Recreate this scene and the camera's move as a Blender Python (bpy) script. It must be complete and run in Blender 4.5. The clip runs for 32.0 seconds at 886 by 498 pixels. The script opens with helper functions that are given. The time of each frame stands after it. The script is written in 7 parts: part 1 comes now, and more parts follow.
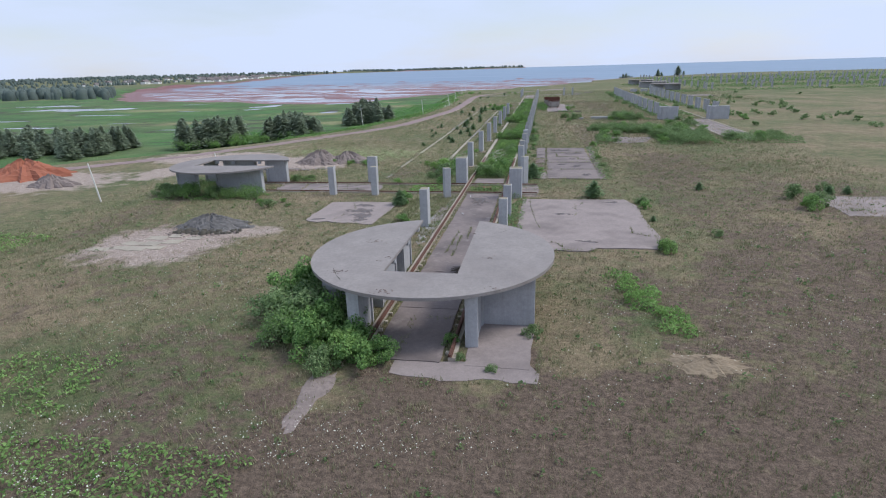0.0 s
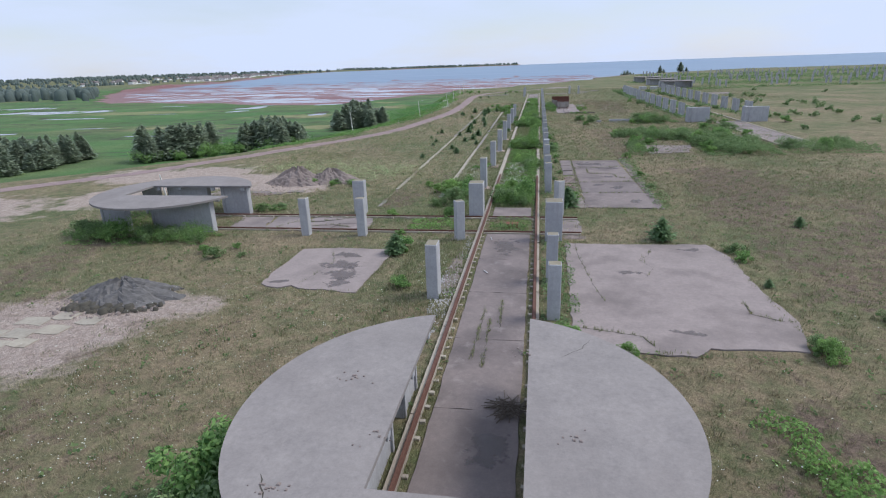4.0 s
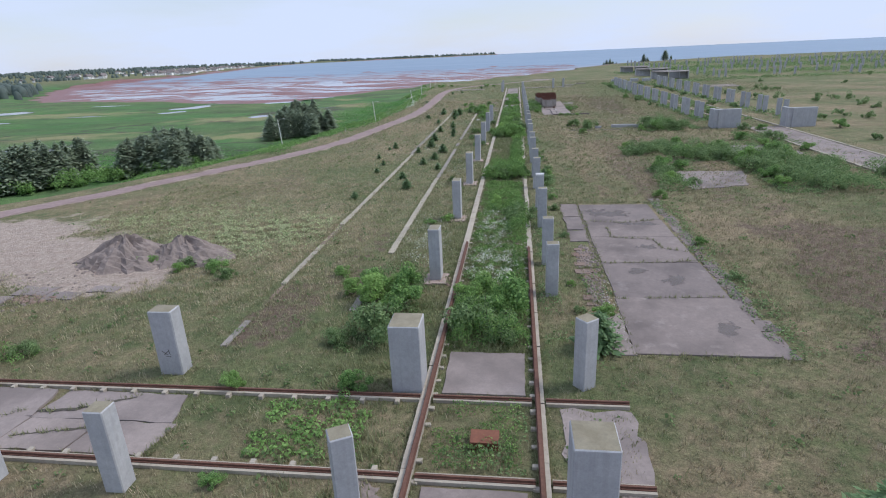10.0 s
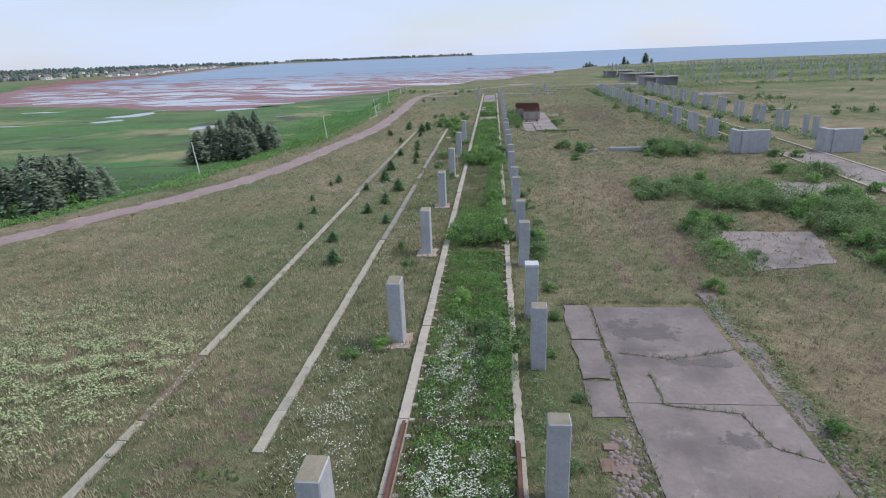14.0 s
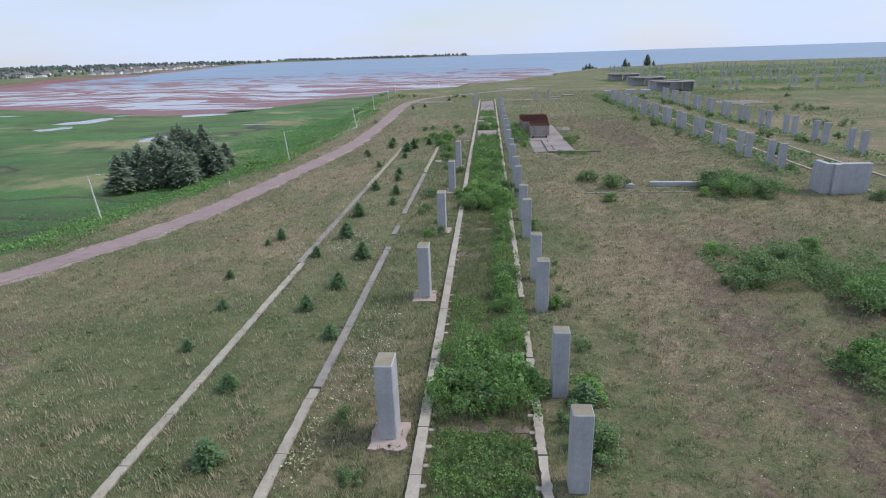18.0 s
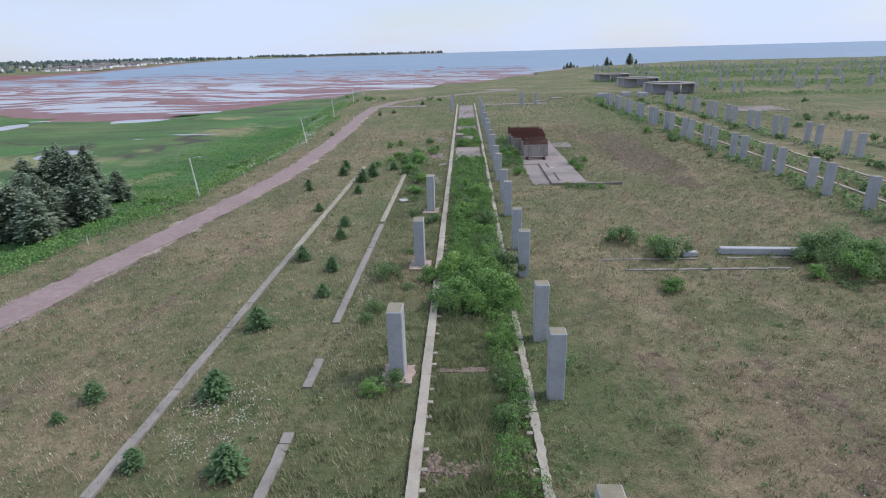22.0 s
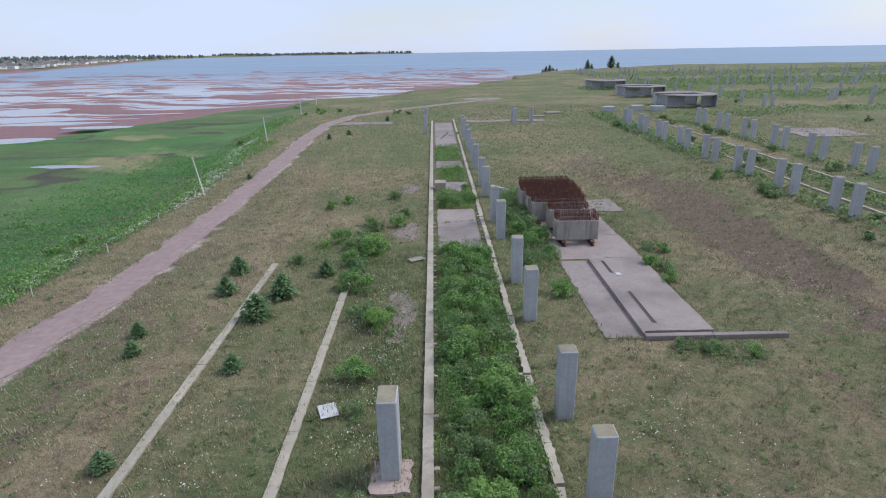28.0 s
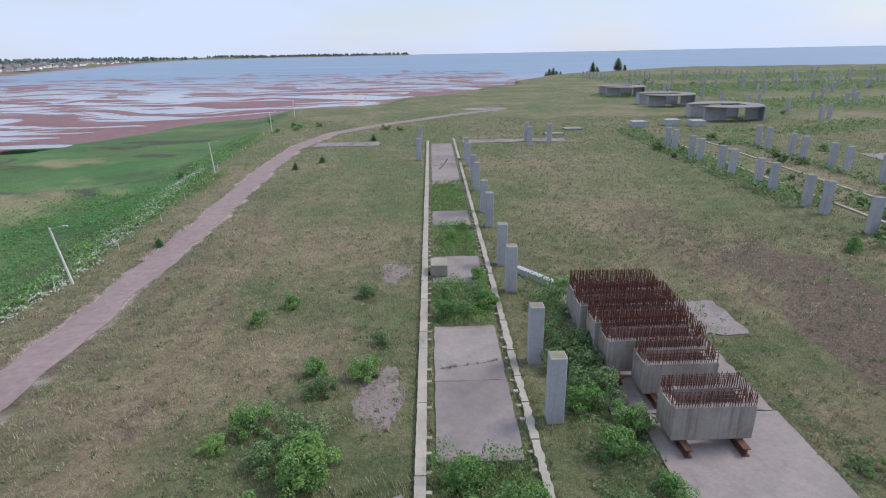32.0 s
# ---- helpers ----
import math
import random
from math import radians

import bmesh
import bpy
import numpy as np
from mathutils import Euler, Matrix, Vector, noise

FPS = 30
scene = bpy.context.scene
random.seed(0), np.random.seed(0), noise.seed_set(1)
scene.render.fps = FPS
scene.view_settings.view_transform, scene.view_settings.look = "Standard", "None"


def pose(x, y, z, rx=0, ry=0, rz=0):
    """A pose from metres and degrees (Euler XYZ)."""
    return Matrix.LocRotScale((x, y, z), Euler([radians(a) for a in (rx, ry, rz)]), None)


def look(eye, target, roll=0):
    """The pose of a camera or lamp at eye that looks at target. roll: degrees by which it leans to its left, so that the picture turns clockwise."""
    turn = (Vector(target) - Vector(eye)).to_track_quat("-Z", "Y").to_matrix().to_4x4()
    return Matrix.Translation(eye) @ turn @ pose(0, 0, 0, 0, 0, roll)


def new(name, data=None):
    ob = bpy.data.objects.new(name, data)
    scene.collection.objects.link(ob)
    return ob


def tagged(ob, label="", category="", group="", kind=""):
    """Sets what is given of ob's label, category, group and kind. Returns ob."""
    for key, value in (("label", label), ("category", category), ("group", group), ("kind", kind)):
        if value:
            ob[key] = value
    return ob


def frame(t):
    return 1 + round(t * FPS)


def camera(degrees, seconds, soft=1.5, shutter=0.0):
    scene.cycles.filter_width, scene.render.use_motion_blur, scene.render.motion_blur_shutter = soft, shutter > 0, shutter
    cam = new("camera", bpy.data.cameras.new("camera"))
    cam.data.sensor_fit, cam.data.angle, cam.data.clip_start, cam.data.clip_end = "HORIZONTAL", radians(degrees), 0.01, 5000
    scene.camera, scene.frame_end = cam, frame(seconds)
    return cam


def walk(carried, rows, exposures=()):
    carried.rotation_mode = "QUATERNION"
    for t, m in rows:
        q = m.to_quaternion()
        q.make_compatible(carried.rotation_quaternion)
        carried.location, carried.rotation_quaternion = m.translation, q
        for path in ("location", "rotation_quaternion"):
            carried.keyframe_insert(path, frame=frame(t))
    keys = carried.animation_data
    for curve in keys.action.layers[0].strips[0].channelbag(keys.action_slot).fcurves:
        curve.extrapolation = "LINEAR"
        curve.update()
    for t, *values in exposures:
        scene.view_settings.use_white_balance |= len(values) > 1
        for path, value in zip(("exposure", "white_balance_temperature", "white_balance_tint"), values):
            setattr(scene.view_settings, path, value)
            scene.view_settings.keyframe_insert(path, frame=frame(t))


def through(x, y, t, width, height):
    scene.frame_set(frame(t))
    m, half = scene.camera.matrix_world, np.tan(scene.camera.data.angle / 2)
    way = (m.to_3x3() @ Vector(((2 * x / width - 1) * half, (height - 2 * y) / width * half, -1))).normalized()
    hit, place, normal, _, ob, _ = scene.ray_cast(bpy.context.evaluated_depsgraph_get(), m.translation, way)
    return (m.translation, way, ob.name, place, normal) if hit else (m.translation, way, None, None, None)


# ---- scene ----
cam = camera(77.3, 32.0, soft=1.1)
PATH = [
    (0, (0.211, 0.496, 19.134), (-0.136, 2.364, 18.509), -1.7),
    (0.5, (-0.456, 3.072, 19.17), (-0.82, 4.937, 18.545), -1.8),
    (1, (-1.165, 5.72, 19.219), (-1.536, 7.582, 18.592), -1.7),
    (1.5, (-1.91, 8.442, 19.284), (-2.289, 10.301, 18.652), -1.8),
    (2, (-2.662, 11.246, 19.346), (-3.044, 13.103, 18.71), -1.7),
    (2.5, (-3.497, 14.186, 19.358), (-3.879, 16.043, 18.721), -1.6),
    (4.5, (-6.087, 26.576, 18.909), (-6.395, 28.448, 18.277), -2.1),
    (5, (-6.382, 29.943, 18.984), (-6.669, 31.816, 18.344), -2.0),
    (5.5, (-6.567, 33.42, 19.108), (-6.832, 35.294, 18.46), -2.0),
    (6, (-6.656, 36.909, 19.206), (-6.917, 38.781, 18.552), -2.0),
    (6.5, (-6.722, 40.36, 19.265), (-6.99, 42.228, 18.606), -2.0),
    (7, (-6.712, 43.737, 19.193), (-6.99, 45.605, 18.535), -2.1),
    (7.5, (-6.859, 47.266, 19.099), (-7.142, 49.133, 18.44), -2.2),
    (8, (-7.092, 50.863, 19.059), (-7.382, 52.728, 18.398), -2.2),
    (8.5, (-7.068, 54.576, 18.987), (-7.362, 56.439, 18.323), -2.3),
    (9, (-6.934, 58.04, 19.005), (-7.218, 59.905, 18.341), -2.4),
    (9.5, (-6.814, 61.421, 19.092), (-7.089, 63.287, 18.427), -2.6),
    (10, (-6.889, 64.567, 19.2), (-7.152, 66.435, 18.535), -2.6),
    (10.5, (-6.989, 68.349, 19.343), (-7.256, 70.215, 18.674), -2.4),
    (11, (-7.218, 72.105, 19.424), (-7.492, 73.97, 18.756), -2.2),
    (11.5, (-7.046, 75.685, 19.49), (-7.318, 77.551, 18.824), -2.3),
    (12, (-7.019, 79.28, 19.526), (-7.273, 81.148, 18.858), -2.3),
    (12.5, (-6.924, 82.963, 19.613), (-7.162, 84.834, 18.947), -2.3),
    (13, (-6.837, 86.571, 19.754), (-7.057, 88.443, 19.086), -2.3),
    (13.5, (-6.78, 89.796, 19.871), (-6.983, 91.671, 19.204), -2.3),
    (14, (-6.794, 93.423, 20.078), (-6.982, 95.299, 19.412), -2.3),
    (14.5, (-6.843, 97.068, 20.31), (-7.029, 98.944, 19.644), -2.2),
    (15, (-6.914, 100.604, 20.55), (-7.103, 102.481, 19.885), -2.1),
    (15.5, (-7.09, 104.312, 20.647), (-7.283, 106.188, 19.983), -2.1),
    (17.5, (-8.211, 118.887, 20.48), (-8.38, 120.765, 19.815), -1.9),
    (18, (-8.344, 122.726, 20.507), (-8.51, 124.604, 19.84), -1.9),
    (18.5, (-8.525, 126.556, 20.48), (-8.679, 128.435, 19.81), -1.9),
    (19, (-8.712, 130.589, 20.522), (-8.852, 132.467, 19.848), -1.8),
    (19.5, (-8.819, 134.737, 20.548), (-8.94, 136.615, 19.871), -1.8),
    (20, (-8.802, 138.791, 20.602), (-8.919, 140.669, 19.925), -1.8),
    (20.5, (-8.855, 142.94, 20.57), (-8.963, 144.818, 19.891), -1.7),
    (21, (-8.967, 147.024, 20.553), (-9.068, 148.903, 19.874), -1.7),
    (21.5, (-9.2, 151.212, 20.481), (-9.292, 153.092, 19.804), -1.6),
    (22, (-9.361, 155.139, 20.442), (-9.446, 157.018, 19.765), -1.6),
    (22.5, (-9.597, 159.31, 20.45), (-9.669, 161.189, 19.77), -1.4),
    (23, (-9.696, 163.401, 20.512), (-9.764, 165.28, 19.829), -1.4),
    (23.5, (-9.727, 167.457, 20.667), (-9.796, 169.336, 19.983), -1.4),
    (24, (-9.85, 171.614, 20.799), (-9.919, 173.492, 20.115), -1.4),
    (24.5, (-9.918, 175.765, 20.855), (-9.99, 177.643, 20.172), -1.4),
    (25, (-10.148, 180.031, 20.801), (-10.21, 181.911, 20.12), -1.2),
    (25.5, (-10.484, 184.017, 20.793), (-10.528, 185.897, 20.114), -1.0),
    (27.5, (-11.368, 199.926, 20.886), (-11.35, 201.808, 20.208), -0.9),
    (28, (-11.417, 203.868, 20.854), (-11.396, 205.75, 20.175), -1.0),
    (28.5, (-11.405, 208.116, 20.818), (-11.384, 209.997, 20.138), -1.0),
    (29, (-11.312, 212.29, 20.755), (-11.288, 214.171, 20.076), -1.0),
    (29.5, (-11.287, 216.359, 20.794), (-11.266, 218.24, 20.114), -1.1),
    (30, (-11.257, 220.428, 20.832), (-11.237, 222.309, 20.155), -1.2),
    (30.5, (-11.235, 224.52, 20.933), (-11.213, 226.402, 20.257), -1.2),
    (31, (-11.262, 228.644, 21.106), (-11.236, 230.527, 20.432), -1.1),
    (31.5, (-11.226, 232.713, 21.386), (-11.198, 234.595, 20.709), -1.1),
    (32, (-11.089, 236.656, 21.519), (-11.059, 238.539, 20.844), -1.1),
]
walk(cam, [(t, look(eye, target, roll)) for t, eye, target, roll in PATH])

# ---- world, sun, exposure ----
SUN_EL, SUN_AZ = 50.0, 72.0
world = bpy.data.worlds.new("world")
scene.world = world
world.use_nodes = True
wn, wl = world.node_tree.nodes, world.node_tree.links
wn.clear()
w_out = wn.new("ShaderNodeOutputWorld")
w_bg = wn.new("ShaderNodeBackground")
w_sky = wn.new("ShaderNodeTexSky")
w_sky.sky_type, w_sky.sun_disc = "NISHITA", False
w_sky.sun_elevation, w_sky.sun_rotation = radians(SUN_EL), radians(SUN_AZ)
w_sky.air_density, w_sky.dust_density = 1.2, 0.4
w_co = wn.new("ShaderNodeTexCoord")
w_map = wn.new("ShaderNodeMapping")
w_map.inputs["Scale"].default_value = (1.6, 1.6, 7.0)
w_noise = wn.new("ShaderNodeTexNoise")
w_noise.inputs["Scale"].default_value, w_noise.inputs["Detail"].default_value = 1.7, 7.0
w_noise.inputs["Roughness"].default_value = 0.55
w_ramp = wn.new("ShaderNodeValToRGB")
w_ramp.color_ramp.elements[0].position, w_ramp.color_ramp.elements[0].color = 0.34, (0.62, 0.62, 0.62, 1)
w_ramp.color_ramp.elements[1].position, w_ramp.color_ramp.elements[1].color = 0.60, (0.97, 0.97, 0.97, 1)
w_dim = wn.new("ShaderNodeMix")
w_dim.data_type, w_dim.blend_type = "RGBA", "MULTIPLY"
w_dim.inputs[0].default_value = 1.0
w_dim.inputs[7].default_value = (0.105, 0.105, 0.105, 1)
w_mix = wn.new("ShaderNodeMix")
w_mix.data_type = "RGBA"
w_mix.inputs[7].default_value = (0.63, 0.735, 0.975, 1)
wl.new(w_co.outputs["Generated"], w_map.inputs["Vector"])
wl.new(w_map.outputs["Vector"], w_noise.inputs["Vector"])
wl.new(w_noise.outputs[0], w_ramp.inputs[0])
wl.new(w_sky.outputs[0], w_dim.inputs[6])
wl.new(w_ramp.outputs[0], w_mix.inputs[0])
wl.new(w_dim.outputs[2], w_mix.inputs[6])
wl.new(w_mix.outputs[2], w_bg.inputs[0])
w_bg.inputs[1].default_value = 1.05
wl.new(w_bg.outputs[0], w_out.inputs[0])
sun = new("sun", bpy.data.lights.new("sun", "SUN"))
sun.data.energy, sun.data.angle, sun.data.color = 2.5, radians(20), (1.0, 0.97, 0.93)
sun.matrix_world = look((0, 0, 0), (-math.sin(radians(SUN_AZ)) * math.cos(radians(SUN_EL)), -math.cos(radians(SUN_AZ)) * math.cos(radians(SUN_EL)), -math.sin(radians(SUN_EL))))


# ---- materials ----
def node(m, kind, **kw):
    n = m.node_tree.nodes.new(kind)
    for k, v in kw.items():
        n.inputs[k].default_value = v
    return n


def blank(name):
    m = bpy.data.materials.new(name)
    m.use_nodes = True
    b = m.node_tree.nodes["Principled BSDF"]
    return m, b, m.node_tree.links


def mixrgb(m, fac, a, b, blend="MIX"):
    """Mix node; fac, a and b are sockets or values."""
    n = m.node_tree.nodes.new("ShaderNodeMix")
    n.data_type, n.blend_type = "RGBA", blend
    for sock, v in ((n.inputs[0], fac), (n.inputs[6], a), (n.inputs[7], b)):
        if hasattr(v, "is_linked"):
            m.node_tree.links.new(v, sock)
        elif isinstance(v, (int, float)):
            sock.default_value = v
        else:
            sock.default_value = (*v, 1)
    return n.outputs[2]


def ramp(m, src, lo, hi, a=0.0, b=1.0):
    n = m.node_tree.nodes.new("ShaderNodeMapRange")
    n.inputs[1].default_value, n.inputs[2].default_value = lo, hi
    n.inputs[3].default_value, n.inputs[4].default_value = a, b
    m.node_tree.links.new(src, n.inputs[0])
    return n.outputs[0]


def coords(m, local=False, scale=(1, 1, 1)):
    src = m.node_tree.nodes.new("ShaderNodeTexCoord").outputs["Object"] if local else m.node_tree.nodes.new("ShaderNodeNewGeometry").outputs["Position"]
    mp = m.node_tree.nodes.new("ShaderNodeMapping")
    mp.inputs["Scale"].default_value = scale
    m.node_tree.links.new(src, mp.inputs["Vector"])
    return mp.outputs["Vector"]


def noise_of(m, vec, scale, detail=6.0, rough=0.6):
    n = node(m, "ShaderNodeTexNoise", Scale=scale, Detail=detail, Roughness=rough)
    m.node_tree.links.new(vec, n.inputs["Vector"])
    return n.outputs[0]


def bump(m, b, src, strength, dist):
    n = node(m, "ShaderNodeBump", Strength=strength, Distance=dist)
    m.node_tree.links.new(src, n.inputs["Height"])
    m.node_tree.links.new(n.outputs[0], b.inputs["Normal"])


def concrete(name, base, stain, rough=0.85, streaks=True, blotch=0.12, blotch_amount=0.6, mossy=None, streak=0.45):
    """Weathered concrete: fine grain, broad blotches, and run-off streaks on upright faces."""
    m, b, L = blank(name)
    v = coords(m)
    fine = noise_of(m, v, 3.2, 8, 0.7)
    broad = noise_of(m, v, blotch, 5, 0.55)
    col = mixrgb(m, ramp(m, fine, 0.3, 0.75), tuple(c * 0.86 for c in base), tuple(min(1, c * 1.1) for c in base))
    col = mixrgb(m, ramp(m, broad, 0.48, 0.66, 0, blotch_amount), col, stain)
    if streaks:
        s = noise_of(m, coords(m, False, (3.0, 3.0, 0.16)), 1.6, 5, 0.6)
        col = mixrgb(m, ramp(m, s, 0.48, 0.7, 0, streak), col, tuple(c * k for c, k in zip(base, (0.62, 0.58, 0.55))))
    if mossy:
        mo = noise_of(m, v, 0.7, 7, 0.65)
        col = mixrgb(m, ramp(m, mo, 0.56, 0.72, 0, 0.7), col, mossy)
    rnd = m.node_tree.nodes.new("ShaderNodeObjectInfo").outputs["Random"]
    col = mixrgb(m, 1.0, col, mixrgb(m, rnd, (0.93, 0.93, 0.94), (1.05, 1.04, 1.03)), "MULTIPLY")
    speck = noise_of(m, v, 9.0, 4, 0.75)
    col = mixrgb(m, 1.0, col, mixrgb(m, ramp(m, speck, 0.3, 0.7), (0.92, 0.92, 0.92), (1.07, 1.07, 1.06)), "MULTIPLY")
    worn = noise_of(m, v, 0.55, 6, 0.7)
    col = mixrgb(m, 1.0, col, mixrgb(m, ramp(m, worn, 0.36, 0.64), (0.92, 0.92, 0.925), (1.07, 1.065, 1.06)), "MULTIPLY")
    L.new(col, b.inputs["Base Color"])
    b.inputs["Roughness"].default_value = rough
    b.inputs["Specular IOR Level"].default_value = 0.25
    bump(m, b, fine, 0.35, 0.03)
    return m


def plain(name, a, c, scale, rough=0.8, metal=0.0, local=False, bump_d=0.02, stretch=(1, 1, 1)):
    m, b, L = blank(name)
    n = noise_of(m, coords(m, local, stretch), scale, 7, 0.65)
    big = noise_of(m, coords(m, local), scale * 0.15, 3, 0.5)
    col = mixrgb(m, ramp(m, n, 0.3, 0.72), a, c)
    col = mixrgb(m, ramp(m, big, 0.35, 0.7, 0, 0.35), col, tuple(0.7 * x for x in a))
    L.new(col, b.inputs["Base Color"])
    b.inputs["Roughness"].default_value, b.inputs["Metallic"].default_value = rough, metal
    bump(m, b, n, 0.4, bump_d)
    return m


def leafy(m, b, col, through=0.35):
    """Leaf shading: a matt face, and light that passes through."""
    L = m.node_tree.links
    L.new(col, b.inputs["Base Color"])
    b.inputs["Roughness"].default_value = 0.65
    b.inputs["Specular IOR Level"].default_value = 0.2
    t = m.node_tree.nodes.new("ShaderNodeBsdfTranslucent")
    L.new(col, t.inputs["Color"])
    mx = m.node_tree.nodes.new("ShaderNodeMixShader")
    mx.inputs[0].default_value = through
    L.new(b.outputs[0], mx.inputs[1])
    L.new(t.outputs[0], mx.inputs[2])
    L.new(mx.outputs[0], m.node_tree.nodes["Material Output"].inputs["Surface"])


def foliage(name, a, c, yellow=None):
    """Leaves: colour varies from leaf to leaf and from plant to plant."""
    m, b, L = blank(name)
    isl = m.node_tree.nodes.new("ShaderNodeNewGeometry").outputs["Random Per Island"]
    rnd = m.node_tree.nodes.new("ShaderNodeObjectInfo").outputs["Random"]
    col = mixrgb(m, isl, a, c)
    if yellow:
        col = mixrgb(m, ramp(m, rnd, 0.55, 1.0, 0, 0.75), col, yellow)
    col = mixrgb(m, ramp(m, noise_of(m, coords(m), 0.35, 3), 0.3, 0.7, 0, 0.35), col, tuple(0.8 * x for x in a))
    leafy(m, b, col, 0.45)
    return m


M_COLUMN = concrete("column_concrete", (0.415, 0.42, 0.44), (0.34, 0.345, 0.37), blotch=0.35, blotch_amount=0.4, streak=0.25)
M_CAP = concrete("column_top_concrete", (0.27, 0.245, 0.185), (0.19, 0.165, 0.115), streaks=False, blotch=0.9)
M_ROOF = concrete("roof_concrete", (0.268, 0.247, 0.24), (0.225, 0.205, 0.198), streaks=False, blotch=0.16, blotch_amount=0.7)
M_SLAB = concrete("slab_concrete", (0.29, 0.248, 0.238), (0.17, 0.145, 0.14), streaks=False, blotch=0.14, blotch_amount=0.8)
M_TSLAB = concrete("track_slab_concrete", (0.225, 0.19, 0.182), (0.125, 0.107, 0.105), streaks=False, blotch=0.17, blotch_amount=0.8, mossy=(0.30, 0.265, 0.255))
M_BEAM = concrete("beam_concrete", (0.405, 0.365, 0.31), (0.30, 0.255, 0.215), streaks=False, blotch=0.3, mossy=(0.19, 0.165, 0.13))
M_STRIP = concrete("strip_concrete", (0.285, 0.26, 0.24), (0.20, 0.18, 0.165), streaks=False, blotch=0.25, mossy=(0.34, 0.315, 0.28))
M_STRIP_TAN = concrete("tan_strip_concrete", (0.38, 0.345, 0.285), (0.28, 0.25, 0.20), streaks=False, blotch=0.25, mossy=(0.22, 0.19, 0.15))
M_PAD = concrete("footing_concrete", (0.42, 0.335, 0.305), (0.32, 0.235, 0.205), streaks=False, blotch=0.7)
M_TIE = concrete("tie_concrete", (0.23, 0.172, 0.145), (0.18, 0.11, 0.09), streaks=False, blotch=0.6, mossy=(0.16, 0.145, 0.10))
M_BLOCK = concrete("girder_concrete", (0.36, 0.33, 0.30), (0.23, 0.16, 0.13), blotch=0.5, blotch_amount=0.6, streak=0.9)
M_RAIL = plain("rusty_rail", (0.11, 0.052, 0.04), (0.20, 0.10, 0.07), 4.0, 0.85, 0.2)
M_REBAR = plain("rusty_bar", (0.13, 0.05, 0.035), (0.22, 0.09, 0.065), 5.0, 0.9, 0.1)
M_RUST = plain("rusty_sheet", (0.15, 0.055, 0.035), (0.25, 0.10, 0.06), 5.0, 0.85)
M_ROAD = plain("gravel_road", (0.235, 0.168, 0.162), (0.34, 0.255, 0.248), 1.3, 0.95)
M_DIRT = plain("bare_dirt", (0.33, 0.25, 0.22), (0.46, 0.37, 0.33), 0.5, 0.95)
M_GRAVEL = plain("crushed_stone", (0.18, 0.145, 0.13), (0.31, 0.255, 0.235), 3.5, 0.95, bump_d=0.08)
M_REDDIRT = plain("red_soil", (0.30, 0.10, 0.06), (0.38, 0.15, 0.09), 0.8, 0.95, bump_d=0.1)
M_DARKPILE = plain("asphalt_rubble", (0.09, 0.085, 0.085), (0.2, 0.19, 0.18), 2.2, 0.95, bump_d=0.1)
M_WOOD = plain("grey_pole_wood", (0.60, 0.59, 0.55), (0.74, 0.72, 0.67), 3.0, 0.85, stretch=(1, 1, 0.1))
M_STEEL = plain("galvanised_steel", (0.5, 0.51, 0.52), (0.6, 0.61, 0.62), 6.0, 0.5, 0.6)
M_BARK = plain("bark", (0.10, 0.08, 0.065), (0.17, 0.14, 0.11), 4.0, 0.95, local=True)


def stain_material():
    """A damp skin that thins out raggedly towards its rim."""
    m, b, L = blank("damp_stain")
    v = coords(m)
    col = mixrgb(m, ramp(m, noise_of(m, v, 2.5, 6), 0.3, 0.7), (0.13, 0.112, 0.11), (0.19, 0.165, 0.16))
    L.new(col, b.inputs["Base Color"])
    b.inputs["Roughness"].default_value = 0.75
    at = m.node_tree.nodes.new("ShaderNodeAttribute")
    at.attribute_name = "skin"
    a = m.node_tree.nodes.new("ShaderNodeMath")
    a.operation = "ADD"
    L.new(at.outputs["Fac"], a.inputs[0])
    L.new(ramp(m, noise_of(m, v, 0.7, 7, 0.65), 0.25, 0.75, -0.7, 0.7), a.inputs[1])
    t = m.node_tree.nodes.new("ShaderNodeBsdfTransparent")
    mx = m.node_tree.nodes.new("ShaderNodeMixShader")
    L.new(ramp(m, a.outputs[0], 0.36, 0.56, 0, 0.6), mx.inputs[0])
    L.new(t.outputs[0], mx.inputs[1])
    L.new(b.outputs[0], mx.inputs[2])
    L.new(mx.outputs[0], m.node_tree.nodes["Material Output"].inputs["Surface"])
    return m


M_STAIN = stain_material()
M_PALE = plain("pale_stone", (0.36, 0.35, 0.35), (0.52, 0.51, 0.5), 4.0, 0.9)
M_HAY = plain("cut_hay", (0.22, 0.17, 0.115), (0.33, 0.26, 0.18), 3.0, 0.95, bump_d=0.1)
M_CRACK = plain("crack_soil", (0.06, 0.055, 0.045), (0.10, 0.09, 0.07), 2.0, 0.95)
M_WHITE = plain("white_board", (0.45, 0.45, 0.46), (0.58, 0.58, 0.6), 3.0, 0.7)
M_LEAF = foliage("bush_leaves", (0.08, 0.18, 0.055), (0.37, 0.58, 0.20), (0.36, 0.54, 0.17))
M_MARSH = foliage("marsh_reed", (0.09, 0.25, 0.065), (0.18, 0.37, 0.11))
M_HERB = foliage("meadow_herb", (0.11, 0.18, 0.075), (0.24, 0.32, 0.14))
M_TRENCH = foliage("trench_leaves", (0.065, 0.15, 0.045), (0.37, 0.57, 0.19))
